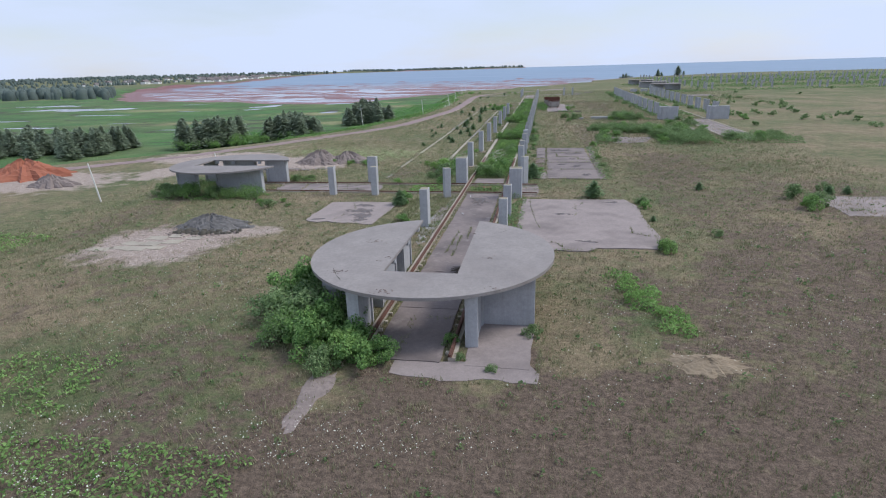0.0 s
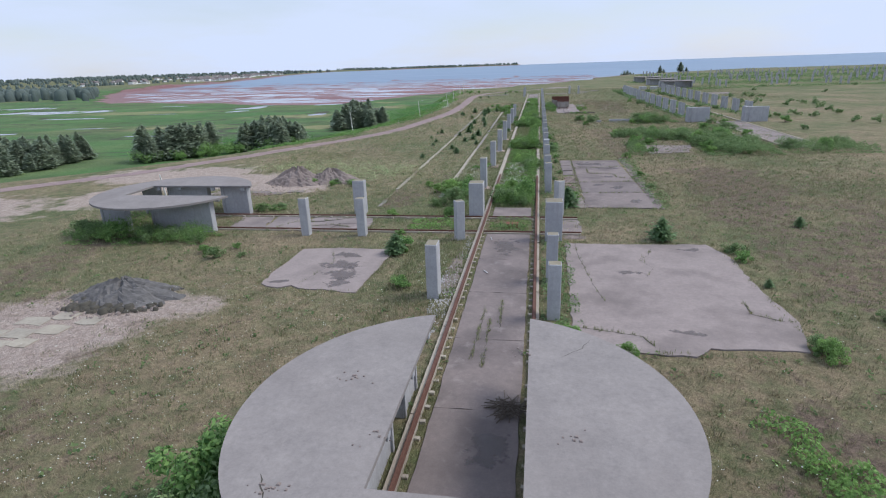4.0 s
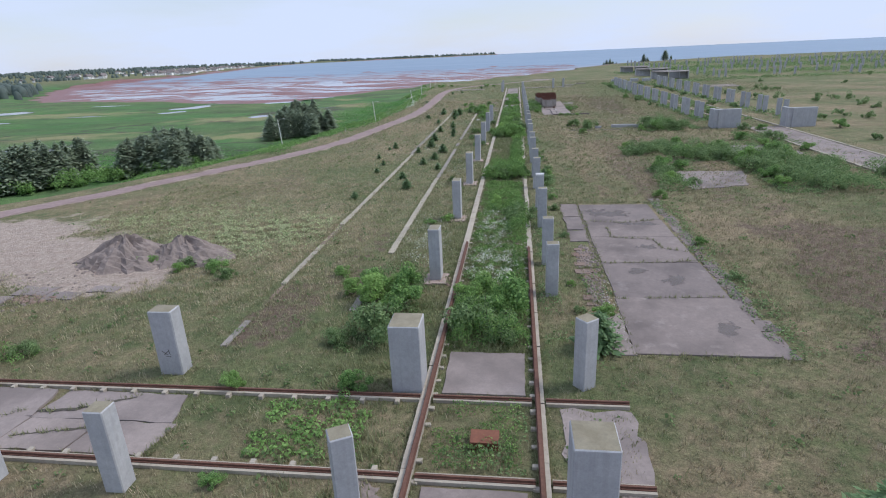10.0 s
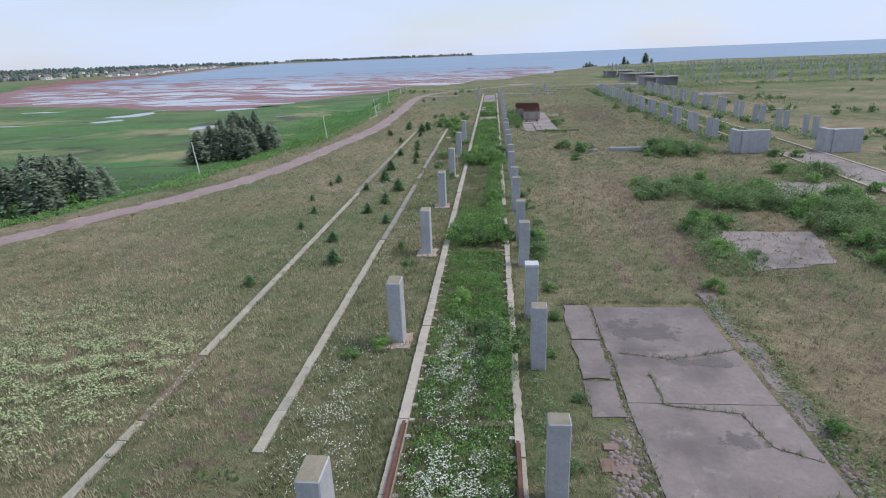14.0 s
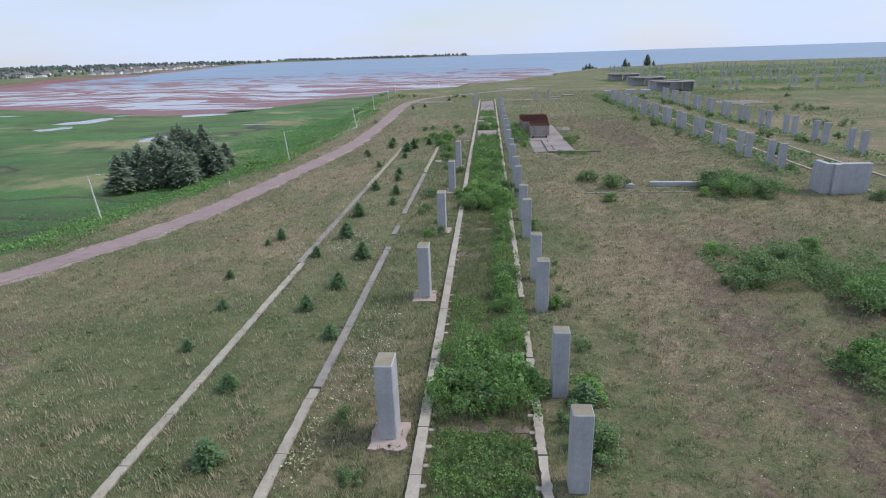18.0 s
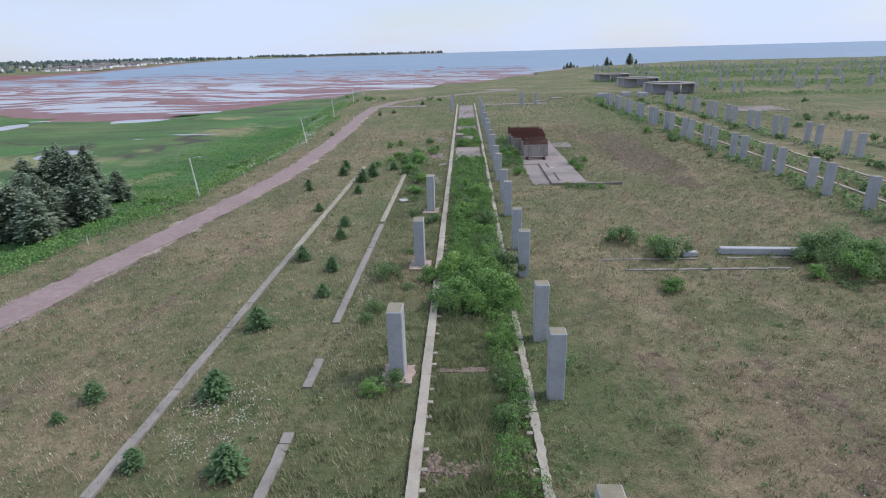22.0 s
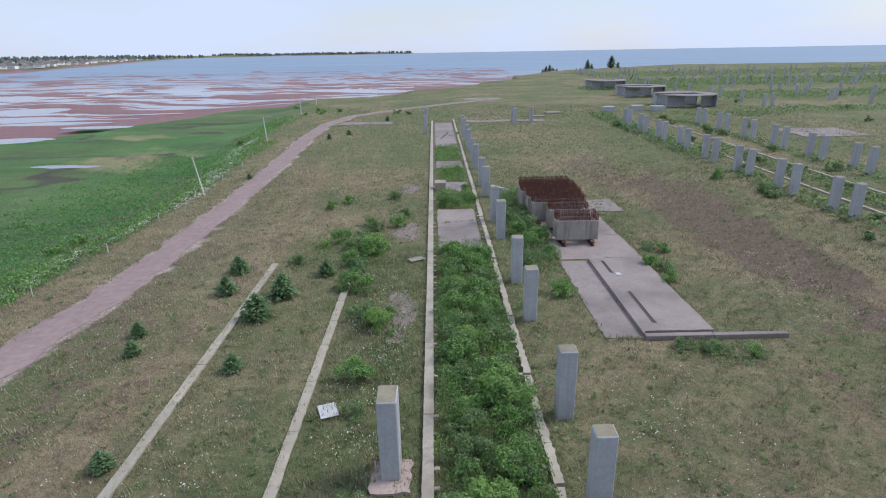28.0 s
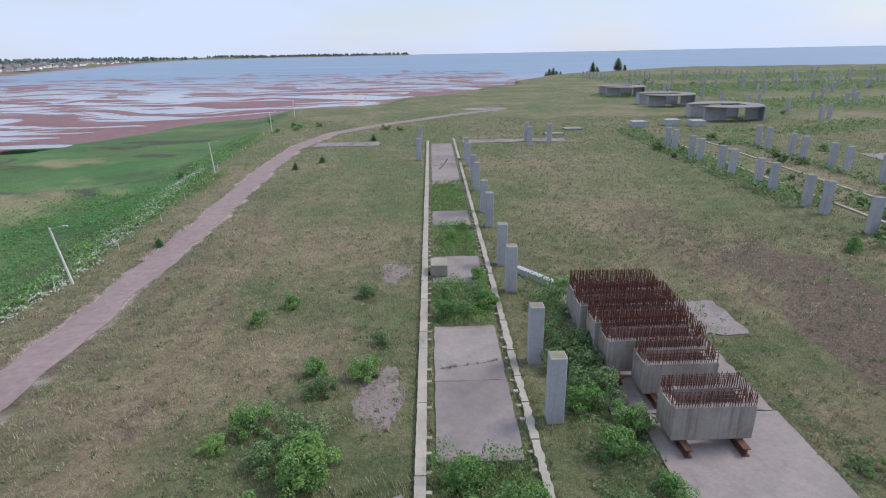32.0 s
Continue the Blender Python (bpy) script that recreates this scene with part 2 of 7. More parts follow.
M_ALDER = foliage("alder_leaves", (0.09, 0.165, 0.065), (0.37, 0.50, 0.235))
M_SPRUCE = foliage("spruce_needles", (0.20, 0.26, 0.19), (0.44, 0.51, 0.37))
M_SAPLING = foliage("young_spruce_needles", (0.12, 0.21, 0.10), (0.27, 0.40, 0.20))
# Haze over the distant woods is painted into these colours, lightened and greyed.
M_FARWOOD_HAZED = foliage("far_wood_hazed", (0.14, 0.185, 0.17), (0.22, 0.275, 0.25))
M_PETAL = plain("white_petals", (0.52, 0.54, 0.45), (0.70, 0.71, 0.63), 2.0, 0.8)
M_PETAL_Y = plain("cream_petals", (0.32, 0.39, 0.18), (0.46, 0.52, 0.28), 2.0, 0.8)
M_HWALL = plain("house_siding", (0.80, 0.80, 0.79), (0.86, 0.86, 0.85), 0.5, 0.8)
M_HROOF = plain("house_shingle", (0.16, 0.14, 0.14), (0.24, 0.21, 0.2), 0.5, 0.9)


def grass_material():
    m, b, L = blank("grass_blades")
    isl = m.node_tree.nodes.new("ShaderNodeNewGeometry").outputs["Random Per Island"]
    at = m.node_tree.nodes.new("ShaderNodeAttribute")
    at.attribute_name = "dry"
    tone = m.node_tree.nodes.new("ShaderNodeAttribute")
    tone.attribute_name = "tone"
    green = mixrgb(m, tone.outputs["Fac"], (0.15, 0.182, 0.086), (0.33, 0.352, 0.192))
    tan = mixrgb(m, tone.outputs["Fac"], (0.30, 0.247, 0.172), (0.60, 0.505, 0.37))
    col = mixrgb(m, at.outputs["Fac"], green, tan)
    col = mixrgb(m, 1.0, col, mixrgb(m, isl, (0.85, 0.85, 0.85), (1.15, 1.15, 1.15)), "MULTIPLY")
    leafy(m, b, col, 0.4)
    return m


M_GRASS = grass_material()


def ground_material():
    """Meadow, marsh, bare soil and tidal mud, laid out by the sheet's zone attribute and broken up by noise."""
    m, b, L = blank("ground")
    at = m.node_tree.nodes.new("ShaderNodeAttribute")
    at.attribute_name = "zone"
    sep = m.node_tree.nodes.new("ShaderNodeSeparateColor")
    L.new(at.outputs["Color"], sep.inputs[0])
    v = coords(m)
    n1, n2, n3, n4 = noise_of(m, v, 0.045, 5, 0.6), noise_of(m, v, 0.32, 6, 0.65), noise_of(m, v, 2.6, 6, 0.75), noise_of(m, v, 0.9, 4, 0.6)
    green = mixrgb(m, ramp(m, n2, 0.35, 0.65), (0.09, 0.117, 0.054), (0.158, 0.172, 0.086))
    dry = mixrgb(m, ramp(m, n2, 0.3, 0.7), (0.19, 0.15, 0.102), (0.30, 0.243, 0.163))
    fac = m.node_tree.nodes.new("ShaderNodeMath")
    fac.operation = "ADD"
    L.new(ramp(m, n1, 0.34, 0.66, -0.55, 0.6), fac.inputs[0])
    L.new(at.outputs["Alpha"], fac.inputs[1])
    fac2 = m.node_tree.nodes.new("ShaderNodeMath")
    fac2.operation, fac2.use_clamp = "ADD", True
    L.new(fac.outputs[0], fac2.inputs[0])
    L.new(ramp(m, n4, 0.32, 0.68, -0.4, 0.4), fac2.inputs[1])
    col = mixrgb(m, fac2.outputs[0], green, dry)
    marsh = mixrgb(m, ramp(m, n1, 0.36, 0.64), (0.068, 0.18, 0.055), (0.135, 0.205, 0.085))
    marsh = mixrgb(m, ramp(m, n2, 0.38, 0.66, 0, 0.6), marsh, (0.07, 0.16, 0.055))
    marsh = mixrgb(m, ramp(m, noise_of(m, coords(m, False, (0.45, 1, 1)), 0.03, 6, 0.65), 0.5, 0.68, 0, 0.65), marsh, (0.065, 0.135, 0.058))
    marsh = mixrgb(m, ramp(m, noise_of(m, coords(m, False, (0.5, 1, 1)), 0.016, 5, 0.6), 0.50, 0.70, 0, 0.7), marsh, (0.19, 0.185, 0.105))
    mv = coords(m, False, (0.55, 1, 1))
    marsh = mixrgb(m, ramp(m, noise_of(m, mv, 0.055, 7, 0.7), 0.44, 0.62, 0, 0.75), marsh, (0.07, 0.105, 0.05))
    creek = m.node_tree.nodes.new("ShaderNodeMath")
    creek.operation = "PINGPONG"
    creek.inputs[1].default_value = 0.11
    L.new(noise_of(m, mv, 0.022, 3, 0.5), creek.inputs[0])
    marsh = mixrgb(m, ramp(m, creek.outputs[0], 0.004, 0.013, 0.8, 0), marsh, (0.075, 0.065, 0.06))

    def edged(channel, spread):
        a = m.node_tree.nodes.new("ShaderNodeMath")
        a.operation = "ADD"
        L.new(sep.outputs[channel], a.inputs[0])
        L.new(ramp(m, n4, 0.2, 0.8, -spread, spread), a.inputs[1])
        return ramp(m, a.outputs[0], 0.35, 0.65)
    marsh = mixrgb(m, ramp(m, at.outputs["Alpha"], 0.35, 0.95, 0, 0.8), marsh, mixrgb(m, ramp(m, n2, 0.3, 0.7), (0.24, 0.225, 0.12), (0.32, 0.29, 0.17)))
    col = mixrgb(m, edged(0, 0.25), col, marsh)
    soil = mixrgb(m, ramp(m, n3, 0.3, 0.7), (0.112, 0.083, 0.066), (0.195, 0.146, 0.118))
    col = mixrgb(m, edged(1, 0.4), col, soil)
    mud = mixrgb(m, ramp(m, n2, 0.3, 0.7), (0.175, 0.07, 0.07), (0.25, 0.118, 0.118))
    bare = m.node_tree.nodes.new("ShaderNodeAttribute")
    bare.attribute_name = "bare"
    ba = m.node_tree.nodes.new("ShaderNodeMath")
    ba.operation = "ADD"
    L.new(bare.outputs["Fac"], ba.inputs[0])
    L.new(ramp(m, n2, 0.25, 0.75, -0.45, 0.45), ba.inputs[1])
    dirt = mixrgb(m, ramp(m, n4, 0.3, 0.7), (0.35, 0.275, 0.25), (0.46, 0.385, 0.355))
    col = mixrgb(m, ramp(m, ba.outputs[0], 0.35, 0.7, 0, 0.92), col, dirt)
    col = mixrgb(m, edged(2, 0.15), col, mud)
    col = mixrgb(m, 1.0, col, mixrgb(m, ramp(m, n3, 0.25, 0.75), (0.55, 0.56, 0.55), (1.42, 1.4, 1.36)), "MULTIPLY")
    n5 = noise_of(m, v, 11.0, 3, 0.7)
    col = mixrgb(m, 1.0, col, mixrgb(m, ramp(m, n5, 0.3, 0.7), (0.7, 0.72, 0.7), (1.28, 1.27, 1.24)), "MULTIPLY")
    L.new(col, b.inputs["Base Color"])
    L.new(ramp(m, sep.outputs[2], 0.4, 0.7, 0.95, 0.45), b.inputs["Roughness"])
    b.inputs["Specular IOR Level"].default_value = 0.25
    bump(m, b, n3, 0.9, 0.3)
    return m


M_GROUND = ground_material()


def water_material():
    """Sea: still and pale over the flats, rippled and bluer offshore."""
    m, b, L = blank("sea_water")
    n = noise_of(m, coords(m, False, (1.0, 2.2, 1.0)), 0.35, 4, 0.6)
    broad = noise_of(m, coords(m, False, (0.3, 1.6, 1)), 0.010, 4, 0.55)
    sep = m.node_tree.nodes.new("ShaderNodeSeparateXYZ")
    L.new(m.node_tree.nodes.new("ShaderNodeNewGeometry").outputs["Position"], sep.inputs[0])
    off = ramp(m, sep.outputs[1], 620, 950)
    col = mixrgb(m, ramp(m, broad, 0.35, 0.65), (0.17, 0.245, 0.345), (0.215, 0.295, 0.395))
    col = mixrgb(m, off, (0.235, 0.23, 0.275), col)
    L.new(col, b.inputs["Base Color"])
    L.new(ramp(m, off, 0, 1, 0.16, 0.5), b.inputs["Roughness"])
    b.inputs["Specular IOR Level"].default_value = 0.3
    bump(m, b, n, 0.16, 0.10)
    return m


M_WATER = water_material()


# ---- helpers of the build ----
def thing(name, at, label, category, group="", kind="", turn=0.0):
    e = new(name)
    e.empty_display_size = 0.3
    e.matrix_basis = pose(*at, 0, 0, turn)
    return tagged(e, label, category, group, kind)


def mesh_of(name, bm, material, smooth=False):
    me = bpy.data.meshes.new(name)
    bm.to_mesh(me)
    bm.free()
    me.materials.append(material)
    if smooth:
        me.polygons.foreach_set("use_smooth", [True] * len(me.polygons))
    return me


def part(name, bm, material, parent=None, label="", smooth=False):
    """A bmesh (or a ready mesh) as one mesh object under a thing or a part."""
    me = bm if isinstance(bm, bpy.types.Mesh) else mesh_of(name, bm, material, smooth)
    ob = new(name, me)
    ob.parent = parent
    return tagged(ob, label) if label else ob


def box(bm, x0, x1, y0, y1, z0, z1, taper=0.0):
    """A box from corner to corner; taper draws the top in on all sides."""
    vs = [bm.verts.new(p) for p in ((x0, y0, z0), (x1, y0, z0), (x1, y1, z0), (x0, y1, z0), (x0 + taper, y0 + taper, z1), (x1 - taper, y0 + taper, z1), (x1 - taper, y1 - taper, z1), (x0 + taper, y1 - taper, z1))]
    for f in ((3, 2, 1, 0), (4, 5, 6, 7), (0, 1, 5, 4), (1, 2, 6, 5), (2, 3, 7, 6), (3, 0, 4, 7)):
        bm.faces.new([vs[i] for i in f])
    return vs


def boxes(*rows, bevel=0.0):
    bm = bmesh.new()
    for r in rows:
        box(bm, *r)
    if bevel:
        bmesh.ops.bevel(bm, geom=bm.edges[:], offset=bevel, segments=1, affect="EDGES", profile=0.5)
    return bm


def prism(pts, z0, z1):
    """An upright prism over a polygon, given counter-clockwise."""
    bm = bmesh.new()
    lo = [bm.verts.new((x, y, z0)) for x, y in pts]
    hi = [bm.verts.new((x, y, z1)) for x, y in pts]
    bm.faces.new(hi)
    bm.faces.new(lo[::-1])
    n = len(pts)
    for i in range(n):
        bm.faces.new((lo[i], lo[(i + 1) % n], hi[(i + 1) % n], hi[i]))
    return bm


def rough_edge(corners, step, jitter, rng):
    """A polygon's outline with points every step metres, each moved a little, as broken slab edges are."""
    out = []
    for (x0, y0), (x1, y1) in zip(corners, corners[1:] + corners[:1]):
        n = max(1, int(math.hypot(x1 - x0, y1 - y0) / step))
        for i in range(n):
            k = i / n
            j = jitter if i else jitter * 0.4
            out.append((x0 + (x1 - x0) * k + rng.uniform(-j, j), y0 + (y1 - y0) * k + rng.uniform(-j, j)))
    return out


def tube(bm, pts, r0, r1, sides=6):
    """A tapering tube along a line of points."""
    rings = []
    n = len(pts)
    for i, p in enumerate(pts):
        p = Vector(p)
        d = (Vector(pts[min(i + 1, n - 1)]) - Vector(pts[max(i - 1, 0)])).normalized()
        a = d.orthogonal().normalized()
        c = d.cross(a)
        r = r0 + (r1 - r0) * i / (n - 1)
        rings.append([bm.verts.new(p + r * (math.cos(6.28319 * k / sides) * a + math.sin(6.28319 * k / sides) * c)) for k in range(sides)])
    for u, w in zip(rings, rings[1:]):
        for k in range(sides):
            bm.faces.new((u[k], u[(k + 1) % sides], w[(k + 1) % sides], w[k]))
    bm.faces.new(rings[0][::-1])
    bm.faces.new(rings[-1])


def soup(name, verts, faces, material):
    """A mesh from arrays of corners and of faces with 3 or 4 corners."""
    me = bpy.data.meshes.new(name)
    verts, faces = np.asarray(verts, dtype=np.float32), np.asarray(faces, dtype=np.int32)
    k = faces.shape[1]
    me.vertices.add(len(verts))
    me.vertices.foreach_set("co", verts.ravel())
    me.loops.add(faces.size)
    me.loops.foreach_set("vertex_index", faces.ravel())
    me.polygons.add(len(faces))
    me.polygons.foreach_set("loop_start", np.arange(0, faces.size, k, dtype=np.int32))
    me.update(calc_edges=True)
    me.materials.append(material)
    return me


# ---- the lie of the land ----
ROAD = np.array([(-170, 52), (-140, 74), (-112, 97), (-86, 123), (-72.5, 145), (-65, 159), (-57, 173), (-51.8, 184), (-48.6, 194.5), (-46.8, 205), (-45.2, 218), (-43, 235), (-41.2, 250), (-40.7, 264), (-41, 282), (-41.7, 313), (-43.5, 345), (-43.5, 373), (-38, 397), (-25, 414), (-4, 436), (14, 452)], dtype=float)
BAY = np.array([(75, 705), (58, 678), (0, 585), (-45, 510), (-83, 485), (-113, 462), (-134, 424), (-146, 388), (-178, 400), (-230, 432), (-300, 462), (-380, 480), (-450, 560), (-590, 740), (-680, 960), (-730, 1220), (-900, 1750), (-1060, 2200), (-1330, 3200), (-1400, 3800), (-900, 4150), (-150, 4300), (-150, 4800), (4800, 4800), (4800, -700), (1500, 460), (700, 700), (445, 800), (345, 840), (265, 866), (185, 815), (115, 768), (88, 735)], dtype=float)
SEA = -5.0


def dist_to(poly, x, y, closed=False):
    """Distance of points to a line of points."""
    best = np.full(x.shape, 1e9)
    n = len(poly)
    for i in range(n if closed else n - 1):
        (ax, ay), (bx, by) = poly[i], poly[(i + 1) % n]
        dx, dy = bx - ax, by - ay
        k = np.clip(((x - ax) * dx + (y - ay) * dy) / (dx * dx + dy * dy), 0, 1)
        best = np.minimum(best, np.hypot(x - ax - k * dx, y - ay - k * dy))
    return best


def inside(poly, x, y):
    c = np.zeros(x.shape, dtype=bool)
    n = len(poly)
    for i in range(n):
        (ax, ay), (bx, by) = poly[i], poly[(i + 1) % n]
        if ay != by:
            c ^= ((ay > y) != (by > y)) & (x < (bx - ax) * (y - ay) / (by - ay) + ax)
    return c


def wave(x, y, seed, size):
    """A smooth random field made of crossing waves, about -1 to 1."""
    r = np.random.RandomState(seed)
    s = np.zeros(np.shape(x))
    for k in range(9):
        a, f = r.uniform(0, 6.283), r.uniform(0.5, 1.9) / size
        s = s + np.sin(6.283 * f * (x * math.cos(a) + y * math.sin(a)) + r.uniform(0, 6.283))
    return s / 4.2


def smooth(a, b, v):
    k = np.clip((v - a) / (b - a), 0, 1)
    return k * k * (3 - 2 * k)


def west_edge(y):
    """Where the bank drops from the yard to the marsh."""
    return np.interp(y, [-200, 52, 74, 97, 123, 144, 167, 190, 212, 235, 256, 280, 310, 345, 372, 400, 430, 470, 510], [-330, -190, -160, -128, -100, -82, -69, -60, -55, -51.5, -49, -48.5, -50, -54, -57, -60, -62, -66, -60])


PONDS = [(-350, 352, 26, 7), (-318, 342, 22, 8), (-290, 356, 10, 9), (-236, 226, 14, 4), (-292, 264, 20, 4), (-215, 320, 16, 3), (-255, 390, 14, 5), (-128, 402, 11, 3), (-108, 322, 5, 3), (-96, 330, 8, 2.5), (-395, 405, 30, 12), (-325, 360, 36, 10), (-182, 356, 9, 20), (-176, 330, 7, 12), (-150, 214, 12, 4), (-205, 245, 16, 4), (-116, 296, 5, 8), (-262, 300, 26, 6), (-160, 275, 10, 3), (-137, 372, 10, 6), (-300, 330, 22, 3), (-222, 275, 14, 2.5), (-190, 300, 10, 2)]


def land(x, y):
    """Height of the ground, and the masks of marsh, bay and pond."""
    d_bay = dist_to(BAY, x, y, True)
    in_bay = inside(BAY, x, y)
    sd = np.where(in_bay, -d_bay, d_bay)
    sd = sd + (7 * wave(x, y, 14, 75) + 4 * wave(x, y, 15, 28)) * (x < 40) * (y < 900)
    in_bay, d_bay = sd < 0, np.abs(sd)
    west = west_edge(y) - x
    marsh = smooth(-1.0, 3.0, west) * (x < 60)
    marsh = np.where(y < 40, marsh * smooth(-40, 40, y), marsh)
    z = 0.03 * wave(x, y, 3, 23) + 0.02 * wave(x, y, 4, 7)
    z = z * smooth(0, 6, np.minimum(np.abs(x + 8.8) - 7, 30))
    z = z - 2.6 * smooth(-2, 16, west) * np.where(y < 40, smooth(-40, 40, y), 1)
    far = smooth(560, 1100, np.hypot(x + 150, y - 200)) * (sd > 0)
    z = z + far * (2.5 + 3.0 * wave(x, y, 8, 700) + 5 * smooth(100, 900, sd))
    beach = 1 - smooth(2, 26, sd)
    cliff = (x > 50) | (y > 800)
    z = np.where(in_bay, z, z * (1 - np.where(cliff, 1 - smooth(0, 5, sd), beach)) + (SEA + 0.25) * np.where(cliff, 1 - smooth(0, 5, sd), beach))
    u, w = x + 60 * wave(x, y, 16, 260), y + 22 * wave(x, y, 17, 210) + 6 * wave(x, y, 18, 60)
    bars = 0.5 * wave(u * 0.14, w, 11, 40) + 0.8 * wave(u * 0.12, w + 0.05 * x, 12, 17) + 0.8 * wave(u * 0.11, w - 0.04 * x, 13, 8)
    depth = 0.005 + 0.2 * (1 - smooth(0, 45, d_bay)) - 0.00045 * d_bay + 0.36 * bars * smooth(0, 30, d_bay)
    depth = np.where(x > 75, -0.4 - 0.01 * d_bay, depth)
    depth = depth - 1.2 * smooth(900, 1500, y)
    z = np.where(in_bay, np.maximum(SEA + depth, SEA - 3), z)
    pond = np.zeros(x.shape)
    for px, py, rx, ry in PONDS:
        q = np.hypot((x - px) / rx, (y - py) / ry) + 0.35 * wave(x, y, 21, 26)
        pond = np.maximum(pond, 1 - smooth(0.75, 1.05, q))
    pond = pond * marsh
    z = z - 0.5 * pond
    return z, marsh * (1 - smooth(700, 1300, np.hypot(x, y - 100)) * 0.8), sd, pond


def blob(x, y, px, py, rx, ry, seed=1, rough=0.3, size=9):
    q = np.hypot((x - px) / rx, (y - py) / ry) + rough * wave(x, y, seed, size)
    return 1 - smooth(0.7, 1.1, q)


def steps(stops):
    """Grid lines from (start, end, step) stretches."""
    out = []
    for a, b, s in stops:
        n = max(1, round((b - a) / s))
        out += [a + (b - a) * i / n for i in range(n)]
    return np.array(out + [stops[-1][1]])


gx = steps([(-4600, -1400, 200), (-1400, -700, 35), (-700, -130, 6), (-130, 100, 1.3), (100, 300, 6), (300, 1000, 35), (1000, 4600, 240)])
gy = steps([(-2500, -400, 300), (-400, -40, 30), (-40, 10, 4), (10, 410, 1.3), (410, 760, 3.2), (760, 1000, 8), (1000, 2000, 50), (2000, 4700, 150)])
GX, GY = np.meshgrid(gx, gy)
GZ, g_marsh, g_sd, g_pond = land(GX, GY)
nx, ny = len(gx), len(gy)
idx = np.arange(nx * ny).reshape(ny, nx)
quads = np.stack([idx[:-1, :-1], idx[:-1, 1:], idx[1:, 1:], idx[1:, :-1]], -1).reshape(-1, 4)
ground_me = soup("ground", np.stack([GX, GY, GZ], -1).reshape(-1, 3), quads, M_GROUND)
soil = np.zeros(GX.shape)
SOIL_A = [(-45, 58, 9, 9, 0.6), (20, 150, 5, 22, 0.45), (12, 165, 4, 26, 0.5), (24, 270, 7, 34, 0.75), (18, 300, 6, 20, 0.5), (2, 24, 16, 4, 0.5), (8, 20, 34, 9, 0.85), (34, 44, 22, 30, 0.66), (16, 44, 8, 12, 0.6), (-18, 22, 14, 6, 0.6), (40, 84, 16, 20, 0.55), (20, 96, 6, 10, 0.55), (24, 112, 9, 20, 0.62), (22, 78, 7, 20, 0.5), (-26, 103, 3, 7, 0.6), (-23, 118, 3, 12, 0.45), (-14, 26, 12, 2.5, 0.4), (25, 60, 7, 16, 0.45)]
SOIL_B = [(-38, 138, 7, 6, 0.3), (-30, 45, 8, 8, 0.3), (-58, 72, 4, 18, 0.5), (35, 110, 9, 16, 0.4), (30, 30, 9, 12, 0.4), (6, 27, 24, 9, 0.72), (-4, 20, 26, 6, 0.6), (26, 24, 16, 14, 0.7), (24, 46, 5, 20, 0.55), (6.5, 42, 1.6, 12, 0.5), (-24, 32, 9, 7, 0.5), (-40, 45, 10, 6, 0.4), (45, 60, 12, 30, 0.45), (11, 158, 2.4, 30, 0.55), (22, 185, 8, 10, 0.42), (-46, 150, 5, 14, 0.42), (-44, 215, 2.5, 30, 0.45), (-37, 250, 3, 25, 0.45)]
SOIL_C = [(-36.5, 300, 3, 50, 0.42)]
for px, py, rx, ry, k in SOIL_A + SOIL_B + SOIL_C:
    soil = np.maximum(soil, k * blob(GX, GY, px, py, rx, ry, int(px + 99)))
soil = np.maximum(soil, 0.62 * (1 - smooth(1.6, 4.0, dist_to(ROAD, GX + 0.5, GY))))
dry = 0.44 + 0.04 * (1 - smooth(-24, -17, GX)) * smooth(90, 120, GY)
dry += 0.08 * smooth(-2, 10, GX) * (1 - smooth(250, 330, GY)) - 0.22 * (1 - smooth(-4, 0, GX)) * smooth(-32, -26, GX) * smooth(60, 110, GY)
dry -= 0.4 * (1 - smooth(2.6, 3.2, np.abs(GX + 8.8))) * smooth(92, 98, GY) * (1 - smooth(258, 264, GY))
dry += 0.25 * (1 - smooth(60, 95, GY)) * smooth(-30, -5, GX) + 0.2 * blob(GX, GY, -38, 45, 14, 10, 31)
dry -= 0.30 * blob(GX, GY, -28, 20, 16, 14, 5) + 0.5 * blob(GX, GY, 8, 46, 2.2, 8, 6) + 0.35 * blob(GX, GY, 3, 146, 8, 10, 15) + 0.3 * blob(GX, GY, -36, 142, 10, 12, 16) + 0.2 * blob(GX, GY, -33, 165, 12, 22, 17) + 0.2 * smooth(250, 380, GY)
dry += 0.25 * blob(GX, GY, -20, 285, 7, 30, 7) + 0.25 * blob(GX, GY, -46, 300, 4, 90, 8)
mud = np.where(g_sd < 3, 1.0, 0.0) + 0.9 * (1 - smooth(4, 14, g_sd)) * (g_sd >= 3)
mud = np.where((GX > 200) | (GY > 1200), mud * (g_sd < 8), mud)
PATHS = [([(-19.4, 86.2), (-18.3, 91.7)], 0.4), ([(3.5, 190), (4.5, 170), (4.0, 150), (6, 138)], 1.0), ([(-64, 104), (-60, 88), (-54, 72), (-49, 62), (-46, 50), (-44, 30)], 1.1), ([(4, 200), (6.6, 195.6), (8.5, 188), (8.8, 181.5), (9.6, 175), (11, 160), (13, 148)], 1.4), ([(4.0, 53), (8, 46), (12.9, 40.9), (16, 33), (18, 20)], 0.8), ([(5.8, 54), (10, 47), (14.8, 41.5), (18, 33.5), (20, 20)], 0.6), ([(9.9, 57.5), (14, 48), (17, 40), (24, 24)], 0.7)]
